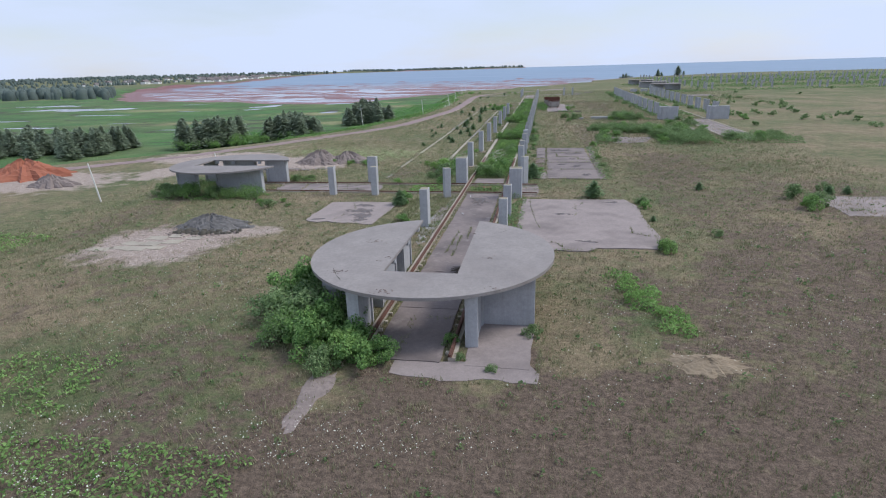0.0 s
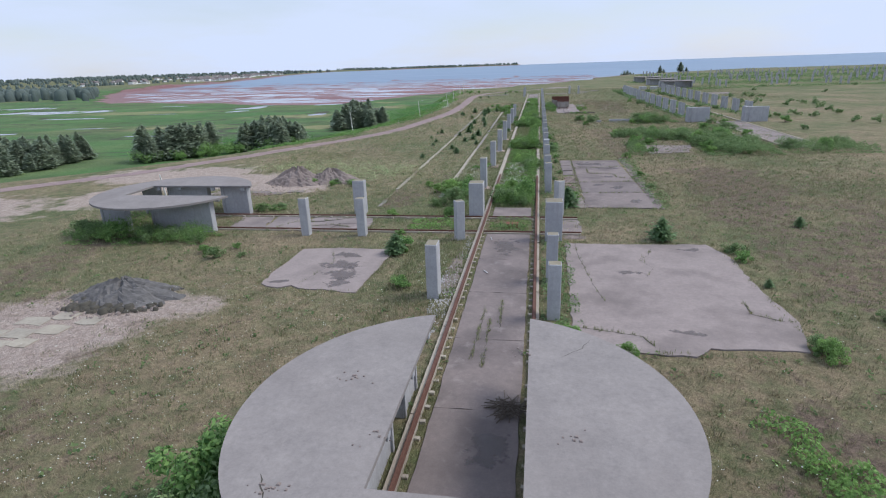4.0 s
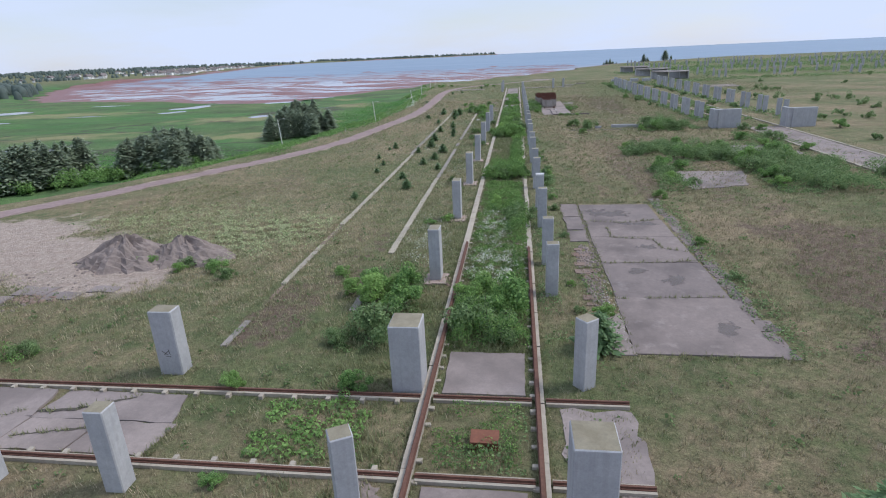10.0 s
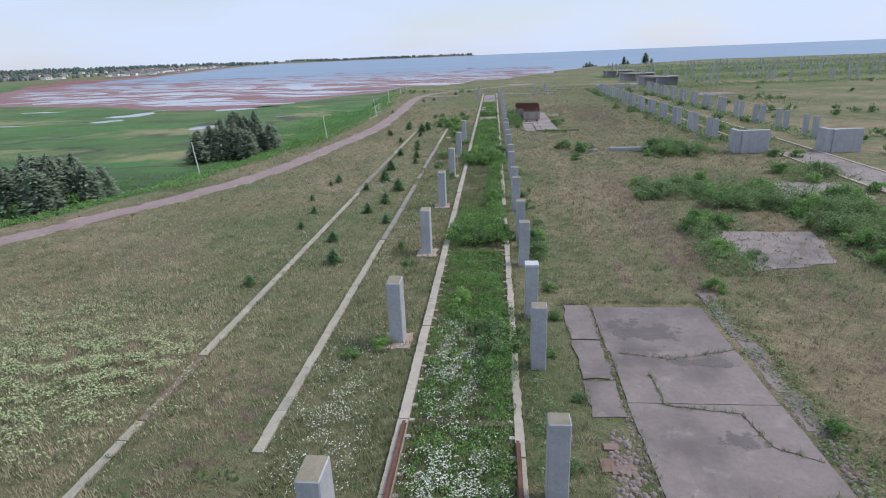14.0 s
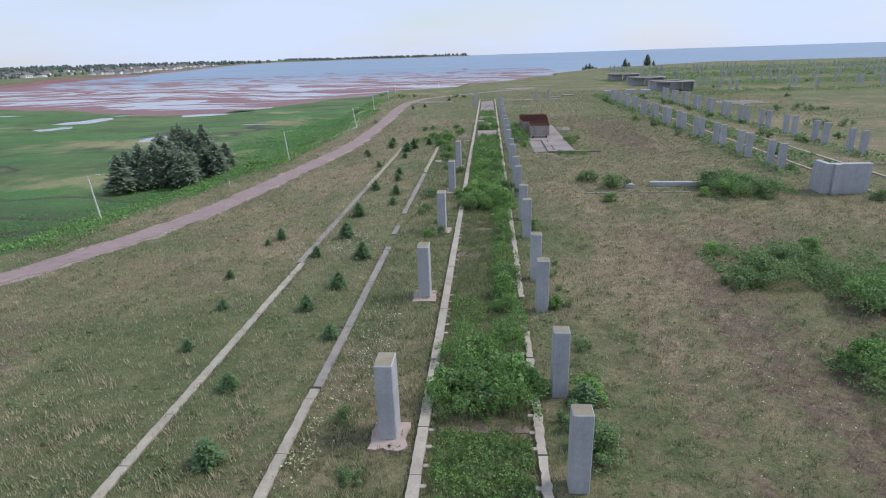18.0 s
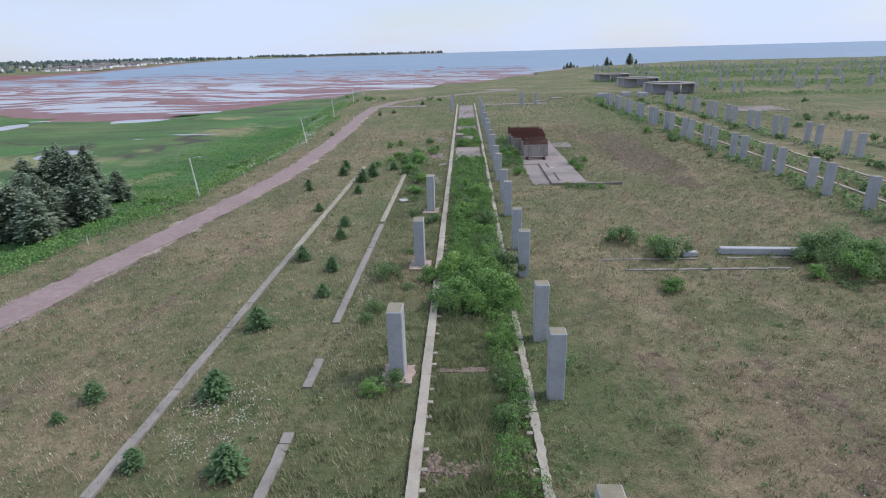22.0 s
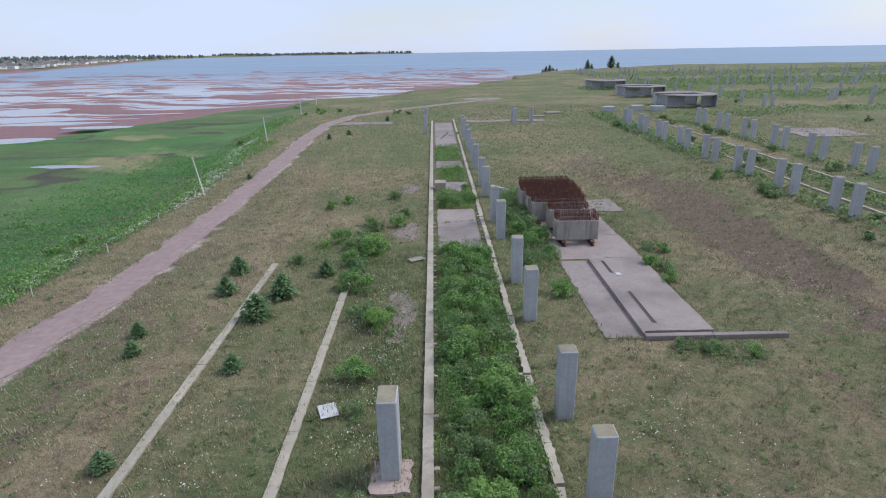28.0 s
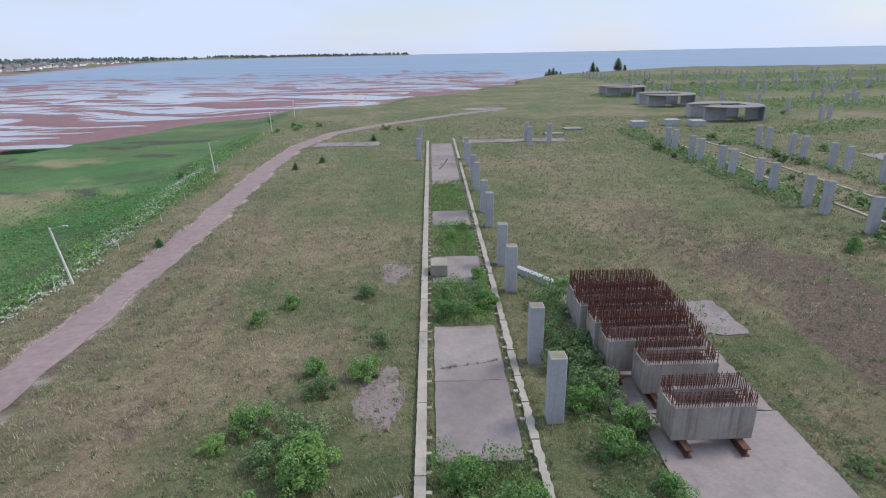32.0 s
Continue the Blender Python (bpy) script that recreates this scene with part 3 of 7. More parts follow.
PATHS += [([(-26, 60), (-34, 48), (-40, 36), (-44, 20)], 0.7), ([(-28.5, 61), (-36.5, 49), (-42.5, 37), (-46.5, 20)], 0.6), ([(16, 300), (20, 275), (24, 255), (30, 236), (36, 215)], 2.5), ([(20, 120), (26, 140), (25, 170), (16, 200), (14, 235)], 1.6), ([(-32, 300), (-30, 260), (-33, 220), (-37, 190), (-44, 170)], 1.5), ([(30, 20), (34, 60), (40, 100)], 1.2), ([(32.5, 20), (36.5, 60), (42.5, 100)], 1.0)]
for line, w_ in PATHS:
    q = 1 - smooth(0.3 * w_, 1.4 * w_, dist_to(np.array(line, dtype=float), GX, GY) + 0.5 * wave(GX, GY, 41, 5))
    dry = dry + 0.5 * q
    soil = np.maximum(soil, q * (0.42 + 0.12 * wave(GX, GY, 42, 9)))
dry = np.where(g_marsh > 0.5, 0.3 + 0.0 * dry, dry)
for px, py, rx, ry in [(-92, 232, 22, 10), (-120, 285, 30, 12), (-84, 335, 12, 14), (-160, 240, 30, 9), (-240, 330, 50, 14), (-100, 372, 14, 6), (-75, 262, 9, 5)]:
    dry = np.where(g_marsh > 0.5, np.maximum(dry, 0.95 * np.clip(1.25 - np.hypot((GX - px) / rx, (GY - py) / ry) * 0.8 + 0.35 * wave(GX, GY, int(-px), 17) + 0.2 * wave(GX, GY, 3, 6), 0, 1)), dry)
BARE_DIRT = [(-44.6, 56.8, 9, 8.2), (-38.5, 62.5, 6, 3.5), (-82, 121, 11, 8), (-70, 122.5, 11, 8.5), (-58, 116, 12, 8.5), (-48, 110.5, 10, 5.5), (-66, 112, 9, 6), (-96, 92, 17, 11), (-76, 104, 6, 10)]
bare = 0.95 * (1 - smooth(1.5, 2.9, dist_to(ROAD, GX + 0.5, GY) + 0.4 * wave(GX, GY, 44, 6)))
for px, py, rx, ry in BARE_DIRT:
    bare = np.maximum(bare, np.clip(1.55 - 1.1 * np.hypot((GX - px) / rx, (GY - py) / ry) + 0.16 * wave(GX, GY, int(-px), 5), 0, 1))
ground_me.attributes.new("bare", "FLOAT", "POINT").data.foreach_set("value", bare.astype(np.float32).ravel())
dry = np.where(np.hypot(GX + 150, GY - 200) > 700, 0.12, dry)
zone = ground_me.attributes.new("zone", "FLOAT_COLOR", "POINT")
zone.data.foreach_set("color", np.stack([g_marsh, soil, np.clip(mud, 0, 1), np.clip(dry, 0, 1)], -1).astype(np.float32).ravel())
ground_me.polygons.foreach_set("use_smooth", np.ones(len(quads), dtype=bool))
ground = tagged(new("ground", ground_me), "rough meadow, green salt marsh and red tidal mud", "ground", kind="structure")


def height(x, y):
    return float(land(np.array([float(x)]), np.array([float(y)]))[0][0])


def heights(pts):
    a = np.array(pts, dtype=float)
    return land(a[:, 0], a[:, 1])[0]


bm = bmesh.new()
box(bm, -4700, 4700, -700, 4800, SEA - 4, SEA)
water = tagged(part("water", bm, M_WATER), "grey-blue sea filling the tidal bay", "water", kind="structure")
pond_bm = bmesh.new()
for px, py, rx, ry in PONDS:
    ring = [pond_bm.verts.new((px + 1.25 * rx * math.cos(a * 0.3927), py + 1.25 * ry * math.sin(a * 0.3927), -2.78 - 0.012 * PONDS.index((px, py, rx, ry)))) for a in range(16)]
    pond_bm.faces.new(ring)
tagged(part("pond_water", pond_bm, M_WATER), "shallow pools lying in the salt marsh", "water", kind="structure")


def ribbon(name, line, half, lift, material, rng, wobble=0.35, step=2.0):
    """A strip of surface that lies on the ground along a line."""
    pts = []
    for a, b in zip(line, line[1:]):
        n = max(1, int(np.hypot(*(b - a)) / step))
        pts += [a + (b - a) * i / n for i in range(n)]
    pts.append(line[-1])
    pts = np.array(pts)
    for _ in range(8):
        pts[1:-1] = (pts[:-2] + 2 * pts[1:-1] + pts[2:]) / 4
    d = np.gradient(pts, axis=0)
    d /= np.hypot(d[:, 0], d[:, 1])[:, None]
    nrm = np.stack([-d[:, 1], d[:, 0]], -1)
    cols = np.linspace(-1, 1, 7)
    wl_ = np.array([rng.uniform(-wobble, wobble) for _ in pts])
    wr_ = np.array([rng.uniform(-wobble, wobble) for _ in pts])
    rows = []
    for c in cols:
        w = half * c + (wl_ if c < -0.9 else wr_ if c > 0.9 else 0)
        rows.append(pts + nrm * (np.zeros(len(pts)) + w)[:, None])
    P = np.stack(rows, 1)
    H = land(P[..., 0], P[..., 1])[0] + lift - 0.5 * lift * np.abs(cols)[None, :] ** 4
    V = np.concatenate([P, H[..., None]], -1).reshape(-1, 3)
    n, k = len(pts), len(cols)
    ids = np.arange(n * k).reshape(n, k)
    F = np.stack([ids[:-1, 1:], ids[:-1, :-1], ids[1:, :-1], ids[1:, 1:]], -1).reshape(-1, 4)
    ob = new(name, soup(name, V, F, material))
    return ob


rng = random.Random(5)
tagged(ribbon("road", ROAD - np.array((0.5, 0.0)), 1.85, 0.07, M_ROAD, rng, 0.5), "reddish gravel track along the marsh edge", "road", kind="structure")


def patch(name, cx, cy, rx, ry, material, label, category, lift=0.05, seed=1, rough=0.22, kind="structure"):
    """A low irregular patch of bare material on the ground."""
    r = random.Random(seed)
    n, rings = 40, 5
    rad = [1 + rough * (math.sin(3 * a * 6.283 / n + seed) + 0.6 * math.sin(5 * a * 6.283 / n + 2 * seed) + 0.8 * r.uniform(-1, 1)) for a in range(n)]
    V, F = [(cx, cy, lift)], []
    for i in range(1, rings + 1):
        for a in range(n):
            k = i / rings
            V.append((cx + rx * rad[a] * k * math.cos(6.283 * a / n), cy + ry * rad[a] * k * math.sin(6.283 * a / n), lift * (1 - k ** 3) - 0.02 * (i == rings)))
    hs = heights([(v[0], v[1]) for v in V])
    V = [(v[0], v[1], v[2] + h) for v, h in zip(V, hs)]
    for i in range(rings - 1):
        for a in range(n):
            p, q = 1 + i * n + a, 1 + i * n + (a + 1) % n
            F.append((p, p + n, q + n, q))
    me = bpy.data.meshes.new(name)
    me.from_pydata(V, [], F + [(0, 1 + a, 1 + (a + 1) % n) for a in range(n)])
    me.materials.append(material)
    return tagged(new(name, me), label, category, kind=kind)



def heap(cx, cy, rx, ry, h, material, label, seed, group=""):
    r = random.Random(seed)
    bm_ = bmesh.new()
    n, rings = 44, 14
    off = [r.uniform(0.8, 1.2) for _ in range(n)]
    tip = bm_.verts.new((0, 0, h))
    prev = None
    for i in range(1, rings + 1):
        k = i / rings
        ring = []
        for a in range(n):
            q = k * (1 + (off[a] - 1) * k)
            zz = h * (1 - k ** 1.5) ** 1.2 * (1 + 0.12 * math.sin(3 * a * 6.283 / n + seed + 4 * k) + 0.1 * math.sin(7 * a * 6.283 / n + 9 * k)) + r.uniform(-0.07, 0.07) * h
            ring.append(bm_.verts.new((rx * q * math.cos(6.283 * a / n), ry * q * math.sin(6.283 * a / n), max(zz, 0) if i < rings else -0.08)))
        for a in range(n):
            if prev:
                bm_.faces.new((prev[a], ring[a], ring[(a + 1) % n], prev[(a + 1) % n]))
            else:
                bm_.faces.new((tip, ring[a], ring[(a + 1) % n]))
        prev = ring
    ob = part("mound", bm_, material)
    ob.location = (cx, cy, height(cx, cy))
    return tagged(ob, label, "mound", group)


heap(-42.5, 64.5, 5.2, 3.2, 1.5, M_DARKPILE, "dark heap of broken asphalt and grey soil", 2)
heap(-47.5, 114.8, 5.4, 3.8, 2.5, M_GRAVEL, "grey-brown heap of gravelly soil", 4)
heap(-41.6, 116, 5.0, 3.4, 2.1, M_GRAVEL, "grey-brown heap of gravelly soil overgrown with weeds", 6)
heap(-104, 97, 9, 6, 3.2, M_REDDIRT, "bright red heap of soil", 8)
heap(-90, 88.5, 5, 3, 1.9, M_GRAVEL, "grey heap of gravel on bare dirt", 9)


# ---- slabs, strips and track beams ----
def slab(name, corners, label, top=0.10, seed=1, jitter=0.06, material=M_SLAB, category="slab", kind="structure"):
    r = random.Random(seed)
    ob = part(name, prism(rough_edge(corners, 0.8, jitter, r), -0.3, top), material)
    return tagged(ob, label, category, kind=kind)


def rect(x0, x1, y0, y1):
    return [(x0, y0), (x1, y0), (x1, y1), (x0, y1)]


slab("floor_slab", [(-31.0, 68.0), (-29.0, 67.2), (-27.9, 67.9), (-27.0, 67.3), (-21.3, 66.7), (-20.8, 78.5), (-27.0, 79.0), (-31.0, 78.2), (-31.2, 72.0)], "stained concrete floor slab in the grass", seed=2, jitter=0.14)
slab("floor_slab", [(-2.9, 58.4), (5.0, 58.0), (6.2, 59.3), (12.4, 59.4), (13.6, 64.0), (13.0, 69.5), (13.2, 78.0), (12.0, 82.4), (4.0, 81.9), (-2.5, 82.0)], "large cracked concrete floor slab", seed=3, jitter=0.12)
slab("floor_slab", [(-9.4, 31.6), (-6.0, 31.0), (-3.2, 31.5), (0.2, 31.3), (0.3, 32.6), (-0.3, 33.6), (-9.4, 33.3)], "broken concrete apron before the round shelter", seed=4, top=0.035, jitter=0.2)
slab("floor_slab", [(-4.6, 33.0), (-0.3, 33.0), (-0.1, 40.0), (-4.7, 40.0)], "stained concrete pad under the round shelter", seed=5, top=0.06)
TRACK_SLABS = [(33.2, 85.0), (92.6, 97.5), (261.5, 277.5), (286.5, 294), (305.5, 312.5), (329, 373)]
track_floor = thing("track_floor", (0, 0, 0), "worn concrete slabs between the track beams", "floor", kind="structure")
for y0, y1 in TRACK_SLABS:
    n = max(1, round((y1 - y0) / 9))
    for i in range(n):
        a, b_ = y0 + (y1 - y0) * i / n, y0 + (y1 - y0) * (i + 1) / n - 0.05
        part("slab", prism(rough_edge(rect(-11.3, -6.35, a, b_), 0.8, 0.05, random.Random(int(a))), -0.3, 0.10), M_TSLAB if a < 90 else M_SLAB, track_floor)
pr_ = random.Random(86)
for i in range(4):
    for k, (a, b_) in enumerate(((86.05, 88.7), (88.75, 91.45))):
        x0, sk = -44.5 + 4.6 * i + pr_.uniform(-0.3, 0.3), pr_.uniform(-0.7, 0.7)
        slab("floor_slab", [(x0, a), (x0 + 4.5, a), (x0 + 4.5 + sk, b_), (x0 + sk, b_)], "broken concrete plate between the cross rails", top=pr_.uniform(0.05, 0.14), seed=110 + 3 * i + k, jitter=0.09)
lr = random.Random(97)
y = 97.8
for e, xr in ((106.7, 9.9), (114.6, 9.8), (122.2, 9.7), (128.3, 9.6), (135.3, 9.5)):
    slab("floor_slab", [(1.0 + lr.uniform(-0.15, 0.15), y), (xr, y + lr.uniform(-0.1, 0.1)), (xr, e - 0.02), (1.0 + lr.uniform(-0.15, 0.15), e - 0.02)], "long cracked concrete slab with dark stains", top=0.10 + lr.uniform(-0.012, 0.012), seed=int(y), jitter=0.035, material=M_TSLAB)
    y = e
y = 97.6
while y < 136:
    e = y + lr.uniform(1.6, 4.2)
    a = 10.0 + lr.uniform(-0.1, 0.2)
    if not 112 < y < 119 or lr.random() < 0.4:
        slab("floor_slab", [(a, y), (a + lr.uniform(0.7, 1.5), y), (a + lr.uniform(0.7, 1.5), e - 0.15), (a + lr.uniform(-0.1, 0.2), e - 0.15)], "crumbling raised edge of a long slab", seed=int(y * 3), top=lr.uniform(0.02, 0.08), jitter=0.22, material=M_TSLAB)
    y = e
for y, e in ((120.8, 124.6), (124.7, 129.8), (129.9, 135.8)):
    slab("floor_slab", rect(-1.3, 0.7, y, e - 0.05), "narrow broken concrete slab beside a long slab", top=lr.uniform(0.05, 0.12), seed=int(y), jitter=0.16, material=M_TSLAB)
for _ in range(12):
    x, y, w = lr.uniform(-1.2, 0.3), lr.uniform(104.5, 120), lr.uniform(0.3, 0.7)
    slab("broken_slab", rect(x - w, x + w, y - w * 0.7, y + w * 0.7), "broken reddish concrete piece beside a long slab", top=lr.uniform(0.05, 0.13), seed=int(y * 9), jitter=0.2, material=M_TIE, kind="")
slab("floor_slab", [(-1.9, 98.3), (0.9, 97.6), (0.8, 103.8), (-0.6, 103.0)], "small broken piece of slab", seed=15, jitter=0.2)
slab("floor_slab", [(17.2, 143), (25.2, 145), (28, 154.6), (17.8, 155)], "pale concrete slab among bushes", seed=16, jitter=0.3)
slab("floor_slab", rect(38, 52, 75, 86), "broken slab overgrown with weeds", seed=41, jitter=0.3, top=0.05)
slab("floor_slab", rect(31, 43, 168, 178), "pale concrete slab among bushes", seed=17, jitter=0.4)
slab("floor_slab", rect(-4.4, -0.5, 86.0, 91.4), "broken slab beside the rail crossing", seed=18, jitter=0.3, top=0.05)
slab("floor_slab", rect(1.2, 4.1, 240.8, 257.0), "sunken concrete floor beside a casting bed", seed=19, top=0.05)
slab("floor_slab", rect(4.3, 9.6, 241.3, 257.0), "concrete casting bed floor", seed=20, top=0.34)
slab("floor_slab", rect(1.2, 9.9, 257.4, 265.2), "cracked concrete floor before a row of girder segments", seed=21, top=0.10)
slab("floor_slab", rect(-0.4, 9.7, 265.25, 287), "concrete floor under a row of girder segments", seed=31, top=0.10, jitter=0.12)
slab("floor_slab", rect(9.9, 13.5, 275, 281), "cracked concrete pad beside the girder segments", seed=22, jitter=0.3)
slab("floor_slab", rect(76, 92, 334, 348), "distant pale concrete slab", seed=23, jitter=0.3)
slab("floor_slab", rect(46.2, 53.2, 150, 203), "concrete track floor between tall walls", seed=24)
slab("floor_slab", [(9 + 9 * math.cos(0.4488 * i), 455 + 5 * math.sin(0.4488 * i)) for i in range(14)], "pale round concrete pad near the bay", seed=27, jitter=0.2)
slab("floor_slab", rect(26, 31, 392, 396), "low concrete slab near the far shelters", seed=28, jitter=0.2, top=0.4)
slab("floor_slab", rect(19, 24, 384, 387), "low concrete slab near the far shelters", seed=29, jitter=0.2, top=0.3)
slab("floor_slab", rect(-40, -24, 372, 378), "pale concrete strip at the track's end", seed=25)
slab("floor_slab", rect(-3.4, 22, 373, 378), "pale concrete strip at the track's end", seed=26)


def strip(x, y0, y1, w, label, seed, top=0.14, gaps=(), material=M_STRIP):
    """A line of low concrete pieces end to end."""
    r = random.Random(seed)
    root = thing("concrete_strip", (x, 0, 0), label, "strip", "concrete strips", "structure")
    y = y0
    while y < y1:
        e = min(y + r.uniform(3.6, 5.2), y1)
        if not any(a < (y + e) / 2 < b_ for a, b_ in gaps):
            ob = part("strip_piece", prism(rough_edge(rect(-w / 2, w / 2, y, e - 0.04), 0.45, 0.028, r), -0.2, top + r.uniform(-0.02, 0.01)), material, root)
            ob.location.x = r.uniform(-0.012, 0.012)
        y = e


strip(-27.8, 97.5, 101.5, 0.5, "short broken length of concrete strip in the meadow", 43, 0.08)
strip(-27.8, 101.7, 108.6, 0.34, "crumbled brown stub of concrete strip in bare soil", 45, 0.03, gaps=((103.5, 105.5),), material=M_TIE)
strip(-27.9, 108.8, 119.4, 0.55, "weathered concrete strip in the meadow", 44, 0.12, material=M_STRIP_TAN)
strip(-27.95, 119.6, 127, 0.5, "crumbling brown concrete strip in the meadow", 38, 0.07, material=M_TIE)
strip(-27.95, 127, 176, 0.62, "long weathered concrete strip in the meadow", 31, material=M_STRIP_TAN)
strip(-19.9, 103.5, 110, 0.62, "short length of concrete strip in the meadow", 39)
strip(-28.3, 176, 212, 0.62, "long weathered concrete strip in the meadow", 35)
strip(-28.3, 212, 258, 0.62, "long tan concrete strip in the meadow", 37, material=M_STRIP_TAN)
strip(-19.7, 117, 153, 0.62, "long weathered concrete strip in the meadow", 32, material=M_STRIP_TAN)
strip(-19.6, 153.2, 181, 0.62, "long weathered concrete strip in the meadow", 36)
strip(-19.8, 185.5, 189, 0.62, "short length of concrete strip in the meadow", 33)
strip(-19.9, 194.5, 221, 0.62, "long weathered concrete strip in the meadow", 40)
strip(-20.0, 222, 255.5, 0.62, "long tan concrete strip in the meadow", 34, material=M_STRIP_TAN)


def track_beam(x, inner, y0, y1, rail_end, seed, half, worn):
    """One plinth of the skid track: concrete beams end to end, stub brackets inside, and a rusty rail where it is left."""
    r = random.Random(seed)
    root = thing("track_beam", (x, 0, 0), "long concrete skid-track plinth, with rusty rail on its first stretch", "track", "track beams", "structure")
    y = y0
    stubs = [mesh_of("bracket", boxes((-0.17, 0.17, -0.13, 0.13, -0.1, 0.24 - 0.05 * i), bevel=0.025), M_BEAM) for i in range(3)]
    while y < y1:
        e = min(y + r.uniform(3.0, 6.5), y1)
        w = half * (r.uniform(1 - 0.12 * worn, 1.02) if y > rail_end else 1.0)
        if y < rail_end or r.random() > worn * 0.03:
            p = part("plinth", prism(rough_edge(rect(-w, w, y, e - r.uniform(0.03, 0.2 * worn * worn + 0.03)), 0.3, 0.012 + 0.06 * worn * worn * (y > rail_end), r), -0.2, 0.30 + r.uniform(-0.08 * worn - 0.01, 0.01)), M_BEAM, root)
            p.location.x = r.uniform(-0.012, 0.012)
        y = e
    y = y0 + 1
    while y < y1:
        if r.random() < 0.88:
            s = part("bracket", r.choice(stubs), None, root)
            s.location = (inner * (half + 0.15), y, r.uniform(-0.06, 0.0))
            s.rotation_euler.z = r.uniform(-0.15, 0.15)
        y += 1.45
    c = inner * 0.13
    rail = boxes((c - 0.15, c + 0.15, y0, rail_end, 0.33, 0.37), (c - 0.05, c + 0.05, y0, rail_end, 0.374, 0.47), (c - 0.09, c + 0.09, y0, rail_end, 0.474, 0.52))
    part("rail", rail, M_RAIL, root, "rust-brown steel rail")
    return root


track_beam(-12.15, 1, 33.5, 377, 119.5, 41, 0.31, 0.3)
track_beam(-5.55, -1, 33.5, 381, 118.0, 42, 0.25, 1.0)
for x, y0, y1 in ((45.8, 150, 372), (53.6, 150, 372)):
    strip(x, y0, y1, 0.5, "concrete plinth of the farther skid track", int(x), 0.2, material=M_STRIP_TAN)
for y in (85.5, 92.0):
    root = thing("cross_rail", (0, y, 0), "rusty steel rail on a low concrete sill, crossing the track", "rail", "cross rails", "structure")
    for x0, x1 in ((-50.5, -12.5), (-11.7, -6.0), (-5.2, -0.6)):
        part("sill", boxes((x0, x1, -0.3, 0.3, -0.2, 0.2)), M_BEAM, root)
        part("rail", boxes((x0, x1, -0.13, 0.13, 0.203, 0.25), (x0, x1, -0.06, 0.06, 0.254, 0.36)), M_RAIL, root, "rust-brown steel rail")
    x = -49.5
    while x < -13:
        s = part("bracket", boxes((-0.14, 0.14, -0.16, 0.16, -0.1, 0.22), bevel=0.02), M_BEAM, root)
        s.location = (x, 0.46 if y < 90 else -0.46, 0)
        x += 2.1
for y in (108.8, 120, 138.6, 149.4, 178.2, 187.6, 207.5):
    slab("cross_tie", rect(-11.5, -6.1, y - 0.28, y + 0.28), "crumbled reddish concrete tie between the track beams", top=0.05, seed=int(y), jitter=0.13, material=M_TIE, category="tie")


# ---- concrete columns ----
def column_mesh(w, d, h, groove=False):
    bm_ = bmesh.new()
    box(bm_, -w / 2, w / 2, -d / 2, d / 2, -0.4, h)
    bmesh.ops.bevel(bm_, geom=bm_.edges[:], offset=0.05, segments=1, affect="EDGES")
    me = mesh_of("shaft", bm_, M_COLUMN)
    me.materials.append(M_CAP)
    for p in me.polygons:
        p.material_index = 1 if p.normal.z > 0.9 and p.center.z > 1 else 0
    return me


def column(x, y, mesh, label, group, pad=None, turn=0.0):
    root = thing("concrete_column", (x, y, 0), label, "column", group, turn=turn)
    part("shaft", mesh, None, root)
    if pad:
        r = random.Random(int(x * 7 + y))
        part("footing", prism(rough_edge(rect(*pad), 0.35, 0.13, r), -0.2, 0.16), M_PAD, root, "reddish exposed concrete footing")
    return root


SLIM = column_mesh(1.0, 0.95, 4.55)
DEEP = column_mesh(1.0, 1.55, 4.85)
WIDE = column_mesh(1.85, 1.9, 4.5)
rng = random.Random(77)
column(-14.25, 66.85, DEEP, "tall grey concrete column in the grass", "columns west of the track")
column(-14.2, 83.0, SLIM, "tall grey concrete column turned askew beside the crossing", "columns west of the track", turn=28)
column(-13.35, 93.4, WIDE, "broad grey concrete column at the rail crossing", "columns west of the track")
broad = column(-29.4, 94.3, SLIM, "broad grey concrete column north of the cross rails", "columns by the cross rails")
broad.scale = (1.6, 1.2, 1.0)
column(-26.0, 84.0, SLIM, "tall grey concrete column south of the cross rails", "columns by the cross rails")
column(-33.0, 83.9, SLIM, "tall grey concrete column south of the cross rails", "columns by the cross rails")
for y in (110.6, 129.8, 148.9, 168.0, 187.4, 207.3, 227.3):
    column(-14.05, y, DEEP, "tall grey concrete column on a reddish footing", "columns west of the track", (-1.0, 1.05, -1.6, 0.75))
for y in (63.3, 70.9):
    column(-4.2, y, SLIM, "tall grey concrete column beside the track", "columns east of the track")
column(-3.75, 83.6, WIDE, "broad grey concrete column at the rail crossing", "columns east of the track")
column(-2.85, 94.0, SLIM, "tall grey concrete column turned askew near a long slab", "columns east of the track", turn=38)
PAIRS = [(107.4, 114.6), (126.4,), (145.2, 153.2), (165.2, 172.0), (184.8, 192.0), (204.3, 211.8), (224.6, 231.9), (244.5, 252.2), (265.2, 272.0), (284.7, 291.6), (305, 312), (325, 332), (345, 352)]
for pair in PAIRS:
    for y in pair:
        column(-4.0, y - 0.1, SLIM, "tall grey concrete column beside the track", "columns east of the track")
white_cap = column(-4.0, 133.8, SLIM, "tall grey concrete column with a white-painted top", "columns east of the track")
